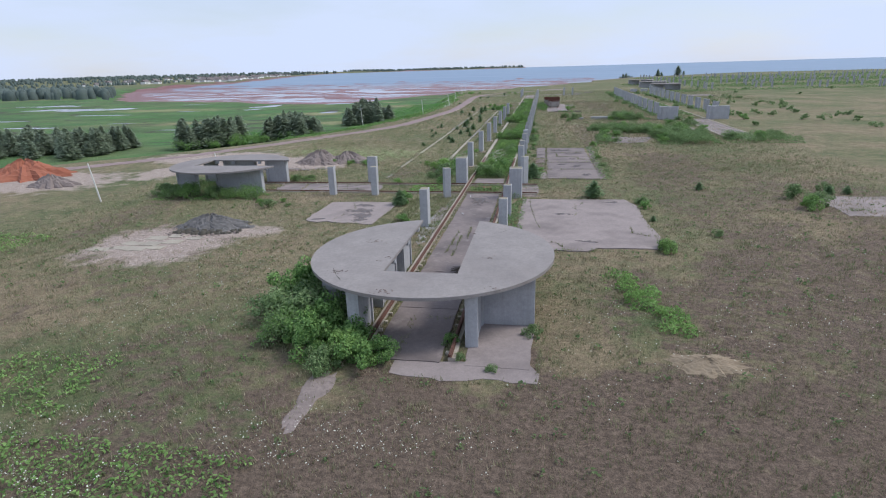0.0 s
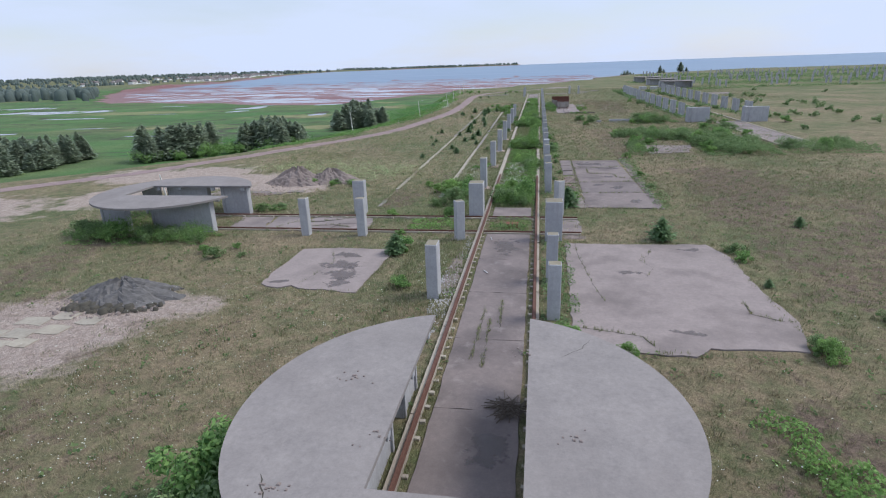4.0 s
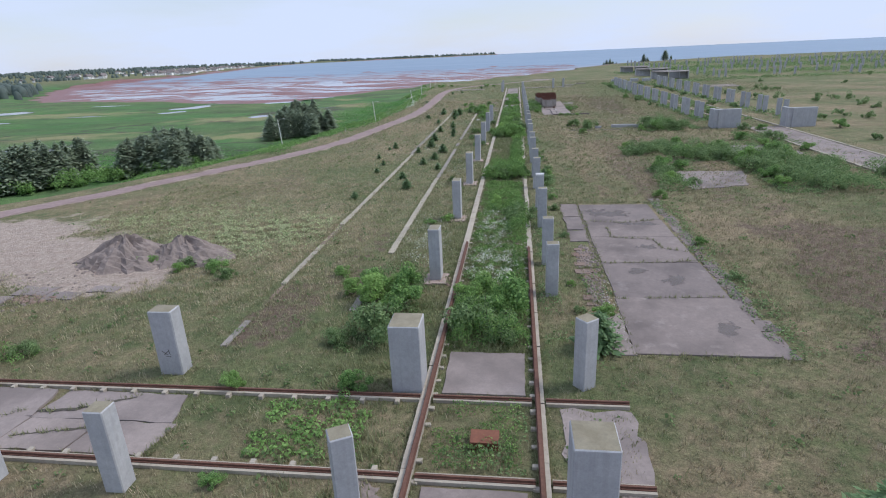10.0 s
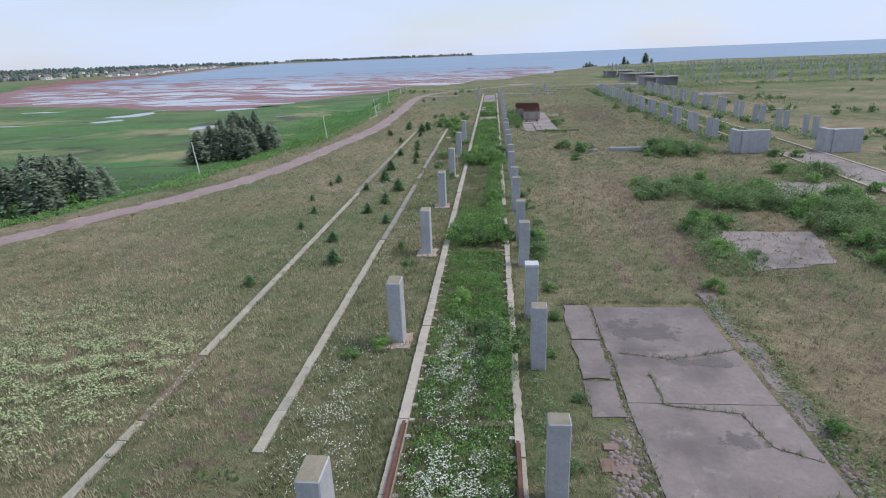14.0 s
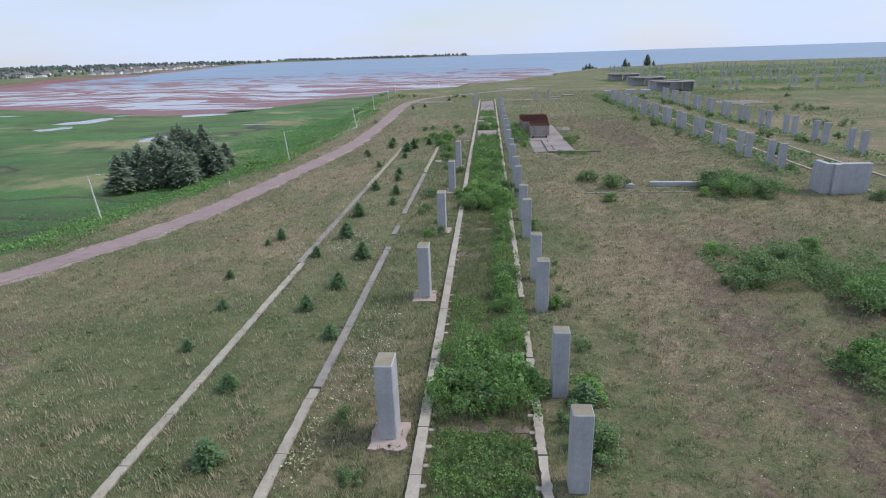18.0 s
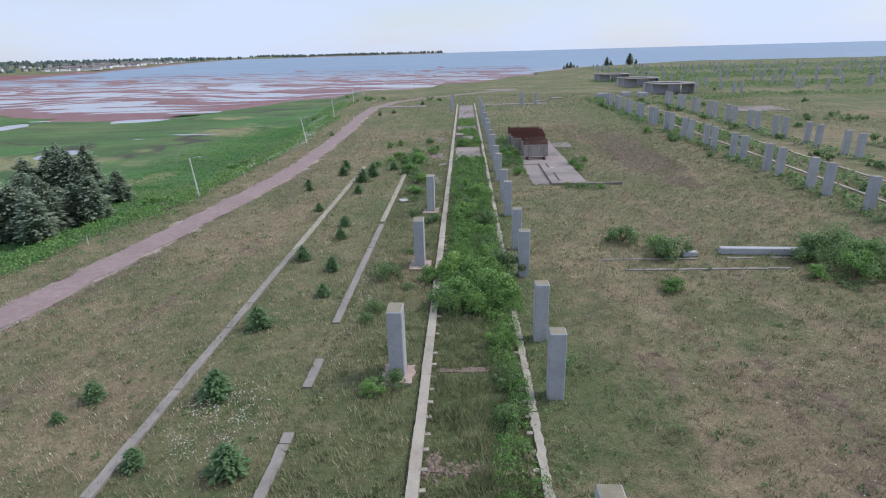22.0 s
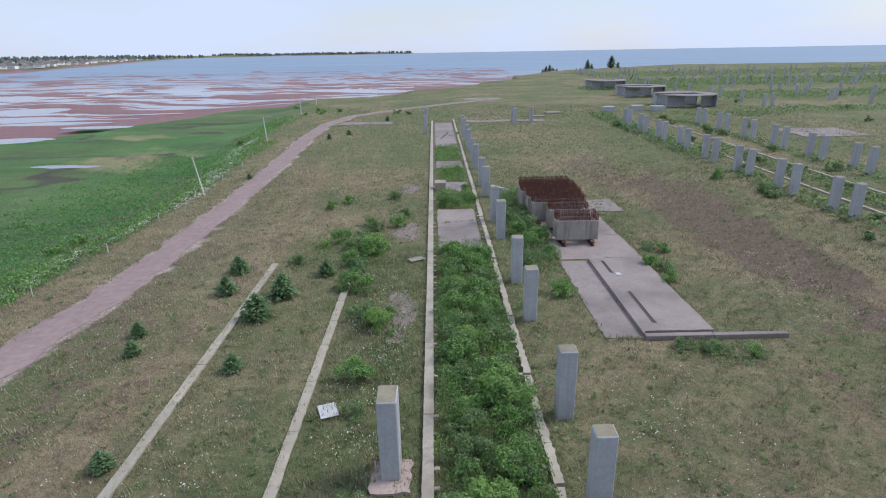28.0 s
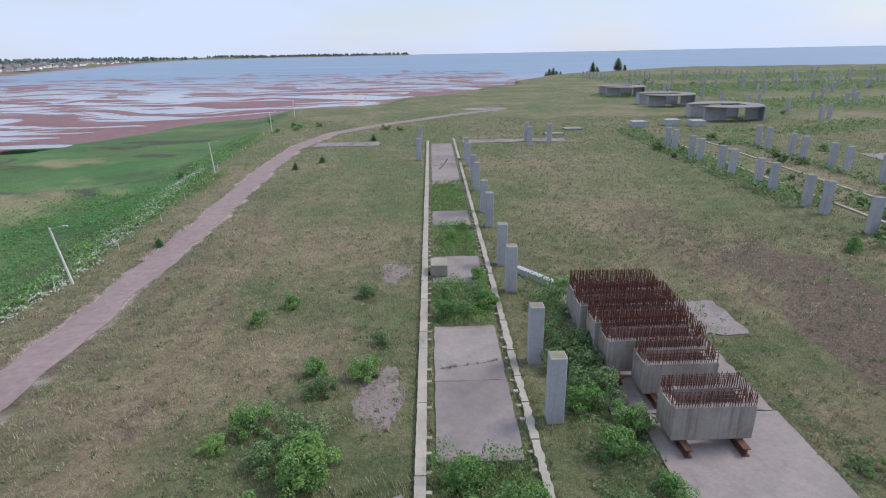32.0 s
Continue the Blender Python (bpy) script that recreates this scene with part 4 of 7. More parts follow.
part("cap", boxes((-0.52, 0.52, -0.5, 0.5, 4.35, 4.565), bevel=0.02), M_WHITE, white_cap, "chipped white paint band")
for x in (40.8, 61.3):
    for i in range(12):
        for dy in (0, 3.9):
            column(x + 0.012 * max(0, 12.45 * i - 60), 219.8 + 12.45 * i + dy, SLIM, "grey concrete column of a distant paired row", "far paired columns")
for x, y in ((-13.9, 352), (-13.9, 372), (11.8, 367), (12.2, 374), (17.2, 371)):
    column(x, y, SLIM, "grey concrete column at the track's end", "columns at the track's end")
for i, x in enumerate((104, 108, 140, 145, 172, 177, 205, 210, 240, 246, 280, 286, 325, 331, 372, 420)):
    for k in range(15):
        if rng.random() < 0.8:
            column(x + rng.uniform(-0.6, 0.6) + 0.03 * k, 402 + 19.5 * k + rng.uniform(-1.5, 1.5) + 3 * (i % 2), SLIM, "far grey concrete column standing in the field", "far field of columns")


# ---- round shelters ----
def shelter(x, y, turn, label, panels, wings, radius=9.8):
    """A round concrete roof with a slot for the track (open towards local +y), on wall panels to either side of it.
    Panels: side, y0, y1; wings, which stand across: side, y, outer x."""
    root = thing("round_shelter", (x, y, 0), label, "shelter", "round shelters", turn=turn)
    s, back = 2.9, -5.2
    a0 = math.asin(s / radius)
    pts = []
    n = 96
    for i in range(n + 1):
        a = math.pi / 2 + a0 + (2 * math.pi - 2 * a0) * i / n
        pts.append((radius * math.cos(a), radius * math.sin(a)))
    pts += [(s, back), (-s, back)]
    part("roof", prism(pts, 4.06, 4.30), M_ROOF, root, "round weathered concrete roof slab")
    for side, y0, y1 in panels:
        panel = part("wall_panel", boxes((side * 4.35 - 0.32, side * 4.35 + 0.32, y0, y1, -0.3, 4.05), bevel=0.03), M_COLUMN, root)
        for yy in (y0, y1):
            part("pilaster", boxes((side * 4.35 - 0.46, side * 4.35 + 0.46, yy - 0.3 if yy == y1 else yy + 0.02, yy - 0.02 if yy == y1 else yy + 0.3, -0.3, 4.052), bevel=0.02), M_COLUMN, panel)
    for side, yy, xo in wings:
        a, b_ = sorted((side * 4.7, side * xo))
        part("wall_panel", boxes((a, b_, yy, yy + 0.5, -0.3, 4.05), bevel=0.03), M_COLUMN, root)
    for side in (-1, 1):
        for yy in (-4.6, -1.4, 3.6, 8.0):
            part("corbel", boxes((side * 3.15 - 0.2, side * 3.15 + 0.2, yy - 0.25, yy + 0.25, 3.6, 4.054), bevel=0.03), M_COLUMN, root)
    return root


shelter(-8.8, 44.3, 0, "round concrete shelter with a slot over the track", [(-1, -8.6, -5.2), (1, -8.7, -4.9), (-1, -2.6, 2.4), (1, -2.6, 2.4), (-1, 5.0, 8.2), (1, 5.0, 8.2)], [(1, -4.8, 8.7), (-1, -4.8, 8.2), (1, 4.4, 7.6), (-1, 4.4, 7.6)], 10.15)
shelter(-53.2, 88.8, -90, "round concrete shelter with a slot over the cross rails", [(1, -7.6, -4.0), (1, -0.4, 7.9), (-1, 4.2, 8.2), (-1, -4.0, 2.2), (-1, -8.0, -5.5)], [])
far_panels = [(-1, 1.8, 8.5), (-1, -8.4, -4.2), (1, 3.6, 8.6), (1, -6.5, -1.0)]
for x, y in ((80, 411), (80, 457), (78.5, 505)):
    shelter(x, y, 90, "distant round concrete shelter", far_panels, [(-1, -8.6, 7.4), (1, 8.2, 8.0)], 10.6)
rr = random.Random(44)
bm = bmesh.new()
for cx, cy, n in ((-15.2, 38.6, 16), (-10.7, 34.9, 20), (-3.0, 36.4, 10), (-6.2, 49.8, 12), (-14.4, 46.4, 14), (-12.0, 42.0, 8), (-4.0, 43.0, 8)):
    for _ in range(n):
        x, y, q = cx + rr.gauss(0, 0.4), cy + rr.gauss(0, 0.3), rr.uniform(0.02, 0.07)
        box(bm, x - q, x + q, y - q * rr.uniform(0.5, 1.5), y + q, 4.3, 4.3 + q * 0.8, q * 0.2)
tagged(part("roof_litter", bm, M_GRAVEL), "crumbs of broken stone lying on the shelter roof", "litter", kind="stuff")
for x0, x1, y0, h in ((38.6, 44.6, 203, 4.3), (54.2, 60.4, 202, 4.3)):
    root = thing("concrete_wall_block", ((x0 + x1) / 2, y0, 0), "massive grey concrete wall block beside the far track", "wall", "wall blocks")
    part("wall_panel", boxes((-(x1 - x0) / 2, (x1 - x0) / 2, 0, 0.9, -0.3, h), bevel=0.04), M_COLUMN, root)
    part("buttress", boxes((-(x1 - x0) / 2 + 0.9, -(x1 - x0) / 2 + 1.7, -0.4, -0.01, -0.3, h - 0.05), bevel=0.03), M_COLUMN, root)
    part("return_wall", boxes((-(x1 - x0) / 2, -(x1 - x0) / 2 + 0.8, 0.91, 3.5, -0.3, h - 0.02), bevel=0.03), M_COLUMN, root)
for x, y in ((64, 395), (58, 398), (47.5, 395.5)):
    root = thing("concrete_block", (x, y, 0), "low grey concrete block near the far shelters", "block", "low blocks")
    part("body", boxes((-2, 2, -1.5, 1.5, -0.2, 1.7), bevel=0.05), M_COLUMN, root)


# ---- girder segments with rusty bars ----
def segment(y, x0, x1, h, thick, seed, bars, tall):
    """A girder segment on steel beams: front and back webs, side webs, and dense rusty bars standing out of the top."""
    r = random.Random(seed)
    root = thing("girder_segment", ((x0 + x1) / 2, y, 0.12), "upright concrete girder segment bristling with rusty bars", "girder", "girder segments")
    w = (x1 - x0) / 2
    for s in (-1, 1):
        c = s * (w - 0.7)
        part("support_beam", boxes((c - 0.2, c + 0.2, -1.1, 1.4, 0, 0.06), (c - 0.04, c + 0.04, -1.1, 1.4, 0.064, 0.44), (c - 0.2, c + 0.2, -1.1, 1.4, 0.444, 0.5)), M_RAIL, root, "rusty steel support beam")
    front = part("front_web", boxes((-w, w, -thick / 2, thick / 2, 0.504, h), bevel=0.03), M_BLOCK, root)
    for s in (-1, 1):
        a, b_ = sorted((s * w, s * (w - 0.45)))
        part("side_web", boxes((a + 0.01, b_ - 0.01, thick / 2 + 0.01, 1.6, 0.504, h - 0.12 - 0.1 * r.random())), M_BLOCK, root)
    back_ = part("back_web", boxes((-w, w, 1.62, 1.95, 0.504, h - 0.05)), M_BLOCK, root)
    lines = [(-thick / 2 + 0.07, tall), (thick / 2 - 0.07, tall * 0.95), (1.68, tall * 1.05), (1.88, tall)]
    for yy, hh in lines:
        bm_ = bmesh.new()
        k = -w + 0.06
        while k < w:
            t = hh * r.uniform(0.8, 1.08)
            lx, ly = r.uniform(-0.07, 0.07), r.uniform(-0.08, 0.08)
            if r.random() > 0.04:
                tube(bm_, [(k, yy, h - 0.2), (k + lx, yy + ly, h + t)], 0.026, 0.022, 4)
            k += bars
        for z in (0.25, 0.55, 0.85):
            tube(bm_, [(-w, yy + 0.03, h + z * tall), (w, yy + 0.03, h + z * tall * 1.03)], 0.016, 0.016, 4)
        tagged(part("bar_mat", bm_, M_REBAR, front if yy < 1 else back_, "row of rusty upright bars"), kind="stuff")
    for s in (-1, 1):
        bm_ = bmesh.new()
        k = 0.35
        while k < 1.6:
            tube(bm_, [(s * (w - 0.1), k, h - 0.35), (s * (w - 0.1) + r.uniform(-0.06, 0.06), k + r.uniform(-0.06, 0.06), h + tall * r.uniform(0.8, 1.1))], 0.026, 0.022, 4)
            k += bars
        tagged(part("bar_mat", bm_, M_REBAR, root, "row of rusty upright bars"), kind="stuff")
    return root


for i, (y, x0, x1, h, bars, tall) in enumerate(((262.3, 1.9, 6.5, 2.65, 0.15, 0.85), (266.8, 1.95, 6.6, 2.65, 0.14, 0.8), (269.5, 0.45, 6.9, 2.85, 0.11, 0.95), (272.1, 0.25, 7.0, 2.9, 0.10, 1.05), (274.8, -0.1, 7.0, 2.95, 0.10, 1.05), (277.5, 0.05, 6.8, 2.95, 0.10, 1.0))):
    segment(y, x0, x1, h, 0.5, 300 + i, bars, tall)
root = thing("concrete_kerb", (0, 240.6, 0), "long low concrete kerb across the casting bed", "kerb")
part("kerb_piece", boxes((4.1, 9.2, -0.25, 0.25, -0.1, 0.42), bevel=0.03), M_SLAB, root)
part("kerb_piece", boxes((9.25, 14.9, -0.22, 0.22, -0.1, 0.38), bevel=0.03), M_SLAB, root)
root = thing("concrete_kerb", (4.2, 0, 0), "low concrete kerb along the casting bed", "kerb")
part("kerb_piece", boxes((-0.1, 0.09, 241, 257, -0.1, 0.37), bevel=0.02), M_SLAB, root)
root = thing("fallen_beam", (-1.0, 286.9, 0), "fallen grey concrete beam in the grass", "beam", turn=35)
part("body", boxes((-0.35, 0.35, -3.0, 3.0, 0, 0.6), bevel=0.04), M_COLUMN, root)
sr = random.Random(208)
for y, x0, x1 in ((208.0, 4.3, 22.8), (205.2, 5.9, 21.5)):
    root = thing("concrete_sill", (0, y, 0), "low broken concrete sill half hidden in the grass", "sill", "low sills", "structure")
    x = x0
    while x < x1:
        e = min(x + sr.uniform(1.2, 3.4), x1)
        if sr.random() < 0.8:
            part("sill_piece", prism(rough_edge(rect(x, e - 0.1, -0.16, 0.16), 0.4, 0.06, sr), -0.2, 0.08), M_STRIP, root)
        x = e
for x, y, l, h, t in ((13.3, 208.9, 0.75, 0.5, 3), (20.4, 209.2, 3.9, 0.7, -4), (27.6, 208.8, 1.9, 0.6, 2)):
    root = thing("fallen_beam", (x, y, 0), "grey concrete beam lying in the meadow", "beam", "fallen beams", turn=t)
    part("body", boxes((-l, l, -0.35, 0.35, 0, h), bevel=0.05), M_COLUMN, root)
root = thing("concrete_block", (25.2, 208.7, 0), "upright rough concrete block between fallen beams", "block")
part("body", boxes((-0.75, 0.75, -0.5, 0.5, -0.1, 1.5), bevel=0.08), M_COLUMN, root)


# ---- street lamps and poles ----
def lamp_post(x, y, h, lean, arm=True):
    root = thing("street_lamp" if arm else "wooden_pole", (x, y, height(x, y) - 0.1), "grey wooden post with a street lamp arm" if arm else "weathered wooden pole leaning a little", "lamp" if arm else "pole", "posts along the track road")
    bm_ = bmesh.new()
    tube(bm_, [(0, 0, 0), (lean * 0.5, 0, h * 0.5), (lean, 0, h)], 0.13, 0.09, 8)
    part("post", bm_, M_WOOD, root)
    if arm:
        bm_ = bmesh.new()
        tube(bm_, [(lean, 0, h - 0.25), (lean + 0.7, 0, h + 0.05), (lean + 1.3, 0, h + 0.1)], 0.035, 0.03, 6)
        arm_ = part("arm", bm_, M_STEEL, root)
        bm_ = boxes((lean + 1.3, lean + 1.85, -0.12, 0.12, h + 0.04, h + 0.18), bevel=0.03)
        part("lamp_head", bm_, M_STEEL, arm_)
    return root


for x, y, h, lean, arm in ((-63.6, 194.8, 6.8, -0.5, 1), (-50.5, 237, 6.2, -0.5, 1), (-47.7, 289, 6.1, -0.9, 1), (-53.0, 343, 6.1, -0.3, 1), (-57, 399, 6.0, -0.1, 1), (-60, 440, 6, 0.1, 0), (-40, 490, 6, 0, 0), (-70, 77, 6.3, -0.9, 0), (-62, 99, 4.6, -0.6, 0)):
    lamp_post(x, y, h, lean, arm)


# ---- plants ----
def leaf_cloud(rng_, clumps, leaf, flat=0.5):
    """Leaves as small bent quads, scattered through overlapping clumps (x, y, z, r, count)."""
    V, F = [], []
    for cx, cy, cz, r, n in clumps:
        d = rng_.normal(size=(n, 3))
        d /= np.linalg.norm(d, axis=1)[:, None]
        p = np.array((cx, cy, cz)) + d * (r * rng_.uniform(0.45, 1.05, (n, 1)) ** 0.6) * np.array((1, 1, 0.85))
        nrm = d + rng_.normal(scale=0.6, size=(n, 3)) + np.array((0, 0, flat))
        nrm /= np.linalg.norm(nrm, axis=1)[:, None]
        u = np.cross(nrm, rng_.normal(size=(n, 3)))
        u /= np.linalg.norm(u, axis=1)[:, None]
        w = np.cross(nrm, u)
        s = leaf * rng_.uniform(0.6, 1.3, (n, 1))
        base = len(V)
        q = np.stack([p - u * s, p - w * s * 0.55 + nrm * s * 0.12, p + u * s, p + w * s * 0.55 + nrm * s * 0.12], 1).reshape(-1, 3)
        V.append(q)
    V = np.concatenate(V)
    V[:, 2] = np.maximum(V[:, 2], 0.02)
    return V, np.arange(len(V)).reshape(-1, 4)


def bush_meshes(seed, size, height_, leaf, n, mat_):
    """A loose shrub: thin stems and many small leaves in uneven clumps."""
    r = np.random.RandomState(seed)
    clumps = []
    k = 16
    for i in range(k):
        a, q = r.uniform(0, 6.283), r.uniform(0, 0.85)
        hz = height_ * r.uniform(0.18, 0.9) * (1 - 0.5 * q * q)
        clumps.append((size * q * math.cos(a), size * q * math.sin(a), hz, size * r.uniform(0.16, 0.36), n // k))
    V, F = leaf_cloud(r, clumps, leaf)
    bm_ = bmesh.new()
    for cx, cy, cz, rr, _ in clumps[:9]:
        tube(bm_, [(0.1 * cx, 0.1 * cy, -0.15), (0.6 * cx, 0.6 * cy, cz * 0.6), (cx, cy, cz + 0.9 * rr)], 0.02 * size, 0.006 * size, 4)
    return soup("leaves", V, F, mat_), mesh_of("stem", bm_, M_BARK)


def spruce_meshes(seed, h, r0, tiers, per, mat_, twigs=7, blunt=0.65):
    """A spruce: a tapered trunk and tiers of drooping boughs made of many needle sprays."""
    r = np.random.RandomState(seed)
    V = []
    for i in range(tiers):
        k = i / (tiers - 1)
        z = h * (0.08 + 0.9 * k)
        R = r0 * (1 - k) ** blunt * r.uniform(0.75, 1.15) + 0.05 * r0
        m = max(4, int(per * (1 - 0.6 * k)))
        for j in range(m):
            a = 6.283 * (j + r.uniform(0, 0.8)) / m + i
            L_ = R * r.uniform(0.7, 1.15)
            out = np.array((math.cos(a), math.sin(a), 0.0))
            sd = np.array((-math.sin(a), math.cos(a), 0.0))
            for t in range(twigs):
                q = (t + 0.6) / twigs
                c = out * L_ * q + np.array((0, 0, z + (0.1 - 0.35 * k) * L_ * q + 0.1 * r.normal() * L_)) + sd * r.uniform(-0.2, 0.2) * L_
                s = (0.17 * L_ + 0.045 * r0) * r.uniform(0.7, 1.2) * (1.25 - 0.6 * q)
                e = out * s * 1.1 + np.array((0, 0, r.uniform(-0.5, 0.4) * s)) + sd * r.uniform(-0.6, 0.6) * s
                f = sd * s * 0.62 + np.array((0, 0, r.uniform(-0.3, 0.3) * s))
                V += [c - e, c - f, c + e, c + f]
    V = np.array(V)
    V[:, 2] = np.maximum(V[:, 2], 0.03)
    bm_ = bmesh.new()
    tube(bm_, [(0, 0, -0.3), (0, 0, h * 0.5), (0.01 * h, 0, h * 0.99)], 0.022 * h + 0.02, 0.01, 6)
    return soup("crown", V, np.arange(len(V)).reshape(-1, 4), mat_), mesh_of("trunk", bm_, M_BARK)


BUSH = [bush_meshes(500 + i, 1.3, 1.5, 0.066, 3000, M_LEAF) for i in range(4)] + [bush_meshes(510 + i, 1.5, 1.4, 0.066, 2800, M_ALDER) for i in range(4)]
SAPLING = [spruce_meshes(520 + i, 1.6, 0.85, 15, 15, M_SAPLING, 6, 0.36) for i in range(3)]
SPRUCE = [spruce_meshes(530 + i, 7.6, 2.75, 27, 16, M_SPRUCE, 7, (0.55, 0.42, 0.36, 0.48)[i]) for i in range(4)]


def plant(kind, meshes, x, y, scale, label, group, turn, z=None, tall=1.0):
    root = thing(kind, (x, y, height(x, y) if z is None else z), label, kind.split("_")[-1], group, turn=turn)
    root.scale = (scale, scale, scale * tall)
    part("leaves" if "bush" in kind else "crown", meshes[0], None, root)
    part("stem" if "bush" in kind else "trunk", meshes[1], None, root)
    return root


rng = random.Random(900)


def bushes(rows, label, group, pool=BUSH):
    for x, y, s in rows:
        plant("bush", rng.choice(pool), x, y, s, label, group, rng.uniform(0, 360), tall=rng.uniform(0.8, 1.15))


def scrub(name, rows, label, material=M_ALDER):
    """Many distant shrubs, each of uneven leafy clumps, joined into one mesh."""
    clumps = []
    for x, y, s in rows:
        z = height(x, y)
        for _ in range(9):
            a, q = rng.uniform(0, 6.283), rng.uniform(0, 0.85)
            clumps.append((x + 1.4 * s * q * math.cos(a), y + 1.4 * s * q * math.sin(a), z + 1.3 * s * rng.uniform(0.2, 0.9) * (1 - 0.5 * q * q), s * rng.uniform(0.25, 0.5), 44))
    V = []
    r = np.random.RandomState(len(rows))
    for cx, cy, cz, cr, n in clumps:
        V.append(leaf_cloud(r, [(0, 0, 10, cr, n)], 0.2)[0] + np.array((cx, cy, cz - 10)))
    V = np.concatenate(V)
    return tagged(new(name, soup(name, V, np.arange(len(V)).reshape(-1, 4), material)), label, "shrubs", kind="stuff")


def scatter(x0, x1, y0, y1, n, s0, s1):
    return [(rng.uniform(x0, x1), rng.uniform(y0, y1), rng.uniform(s0, s1)) for _ in range(n)]


def undergrowth(name, areas, leaf, material, label, seed, lump=1.25, gap=0.18, thick=1.0):
    """A low thicket of leaves under an uneven canopy. Areas: x0, x1, y0, y1, canopy height, leaves to the square metre."""
    r = np.random.RandomState(seed)
    P, N = [], []
    for x0, x1, y0, y1, h, dens in areas:
        n = int((x1 - x0) * (y1 - y0) * dens * thick)
        x, y = r.uniform(x0, x1, n), r.uniform(y0, y1, n)

        cell = lump * (0.6 + 0.45 * h)
        tab = r.uniform(0, 1, (64, 64, 4))

        def canopy(a, b_):
            i0, j0 = np.floor(a / cell).astype(int), np.floor(b_ / cell).astype(int)
            top = np.zeros(a.shape)
            for di in (-1, 0, 1):
                for dj in (-1, 0, 1):
                    i, j = i0 + di, j0 + dj
                    k = tab[i % 64, j % 64]
                    cx, cy = (i + k[:, 0]) * cell, (j + k[:, 1]) * cell
                    rad = cell * (0.5 + 0.5 * k[:, 2])
                    ok = (cx > x0 + 0.4 * cell) & (cx < x1 - 0.4 * cell) & (cy > y0) & (cy < y1) & (k[:, 3] > gap)
                    d2 = ((a - cx) ** 2 + (b_ - cy) ** 2) / rad ** 2
                    top = np.maximum(top, ok * h * (0.55 + 0.6 * ((k[:, 3] * 7) % 1)) * np.sqrt(np.clip(1 - d2, 0, 1)))
            low = 0.16 * h * np.clip(0.5 + wave(a, b_, seed + 3, 2.5), 0, 1)
            return np.maximum(top * (1 + 0.25 * wave(a, b_, seed + 2, 0.8)), low)
        c = canopy(x, y)
        gxx, gyy = (canopy(x + 0.2, y) - c) / 0.2, (canopy(x, y + 0.2) - c) / 0.2
        gxx, gyy = np.clip(gxx, -2, 2), np.clip(gyy, -2, 2)
        keep = c > 0.1
        if x1 - x0 > 18:
            keep &= r.uniform(0, 1, n) < np.clip(np.minimum(np.minimum(x - x0, x1 - x), np.minimum(y - y0, y1 - y)) / 14.0 + 0.25 * wave(x, y, seed, 12), 0, 1)
        for a, b_, e, f in ((17, 28, 143, 155), (31, 43, 168, 178)):
            keep &= ~((x > a) & (x < b_) & (y > e) & (y < f))
        z = c * r.uniform(0.15, 1.0, n) ** 0.45 + land(x, y)[0]
        P.append(np.stack([x, y, z], -1)[keep])
        N.append(np.stack([-gxx, -gyy, np.ones(n) * 0.6], -1)[keep])
    p, nrm = np.concatenate(P), np.concatenate(N)
    n = len(p)
    nrm = nrm / np.linalg.norm(nrm, axis=1)[:, None] + r.normal(scale=0.38, size=(n, 3))
    nrm /= np.linalg.norm(nrm, axis=1)[:, None]
    u = np.cross(nrm, r.normal(size=(n, 3)))
    u /= np.linalg.norm(u, axis=1)[:, None]
    w = np.cross(nrm, u)
    s_ = leaf * r.uniform(0.6, 1.35, (n, 1))
    V = np.stack([p - u * s_, p - w * s_ * 0.55 + nrm * s_ * 0.12, p + u * s_, p + w * s_ * 0.55 + nrm * s_ * 0.12], 1).reshape(-1, 3)
    return tagged(new(name, soup(name, V, np.arange(4 * n).reshape(-1, 4), material)), label, "undergrowth", kind="stuff")


undergrowth("track_undergrowth", [(-11.7, -6.0, 109, 119.7, 0.4, 120), (-11.7, -6.0, 120.3, 138, 0.5, 110), (-11.6, -6.0, 139, 149, 0.5, 90), (-11.9, -5.9, 97.8, 108.4, 2.3, 120), (-7.3, -5.6, 109, 124, 0.9, 70), (-8.2, -5.4, 123, 134, 1.7, 110), (-10.8, -6.0, 131, 142, 1.2, 90), (-11.4, -6.0, 143, 149, 0.7, 70), (-12.4, -5.3, 149.6, 159, 2.5, 120), (-8.2, -5.4, 159, 178, 1.7, 110), (-11.6, -8.5, 160, 167, 0.7, 70), (-7.9, -5.5, 178, 195, 1.5, 110), (-12.2, -4.8, 195, 207.6, 2.6, 120), (-11.8, -5.6, 207, 262, 1.7, 75), (-11.4, -6.2, 277.3, 287, 1.3, 90)], 0.07, M_TRENCH, "dense green undergrowth filling the trench between the track beams", 70, 0.95, 0.12, 1.7)
undergrowth("track_undergrowth", [(-11.4, -6.2, 294, 306, 0.9, 80), (-11.4, -6.2, 312, 330, 0.8, 70), (-11.5, -6.3, 86.2, 91.6, 0.6, 50)], 0.07, M_TRENCH, "dense green undergrowth filling the trench between the track beams", 70, 0.95, 0.12, 1.7)
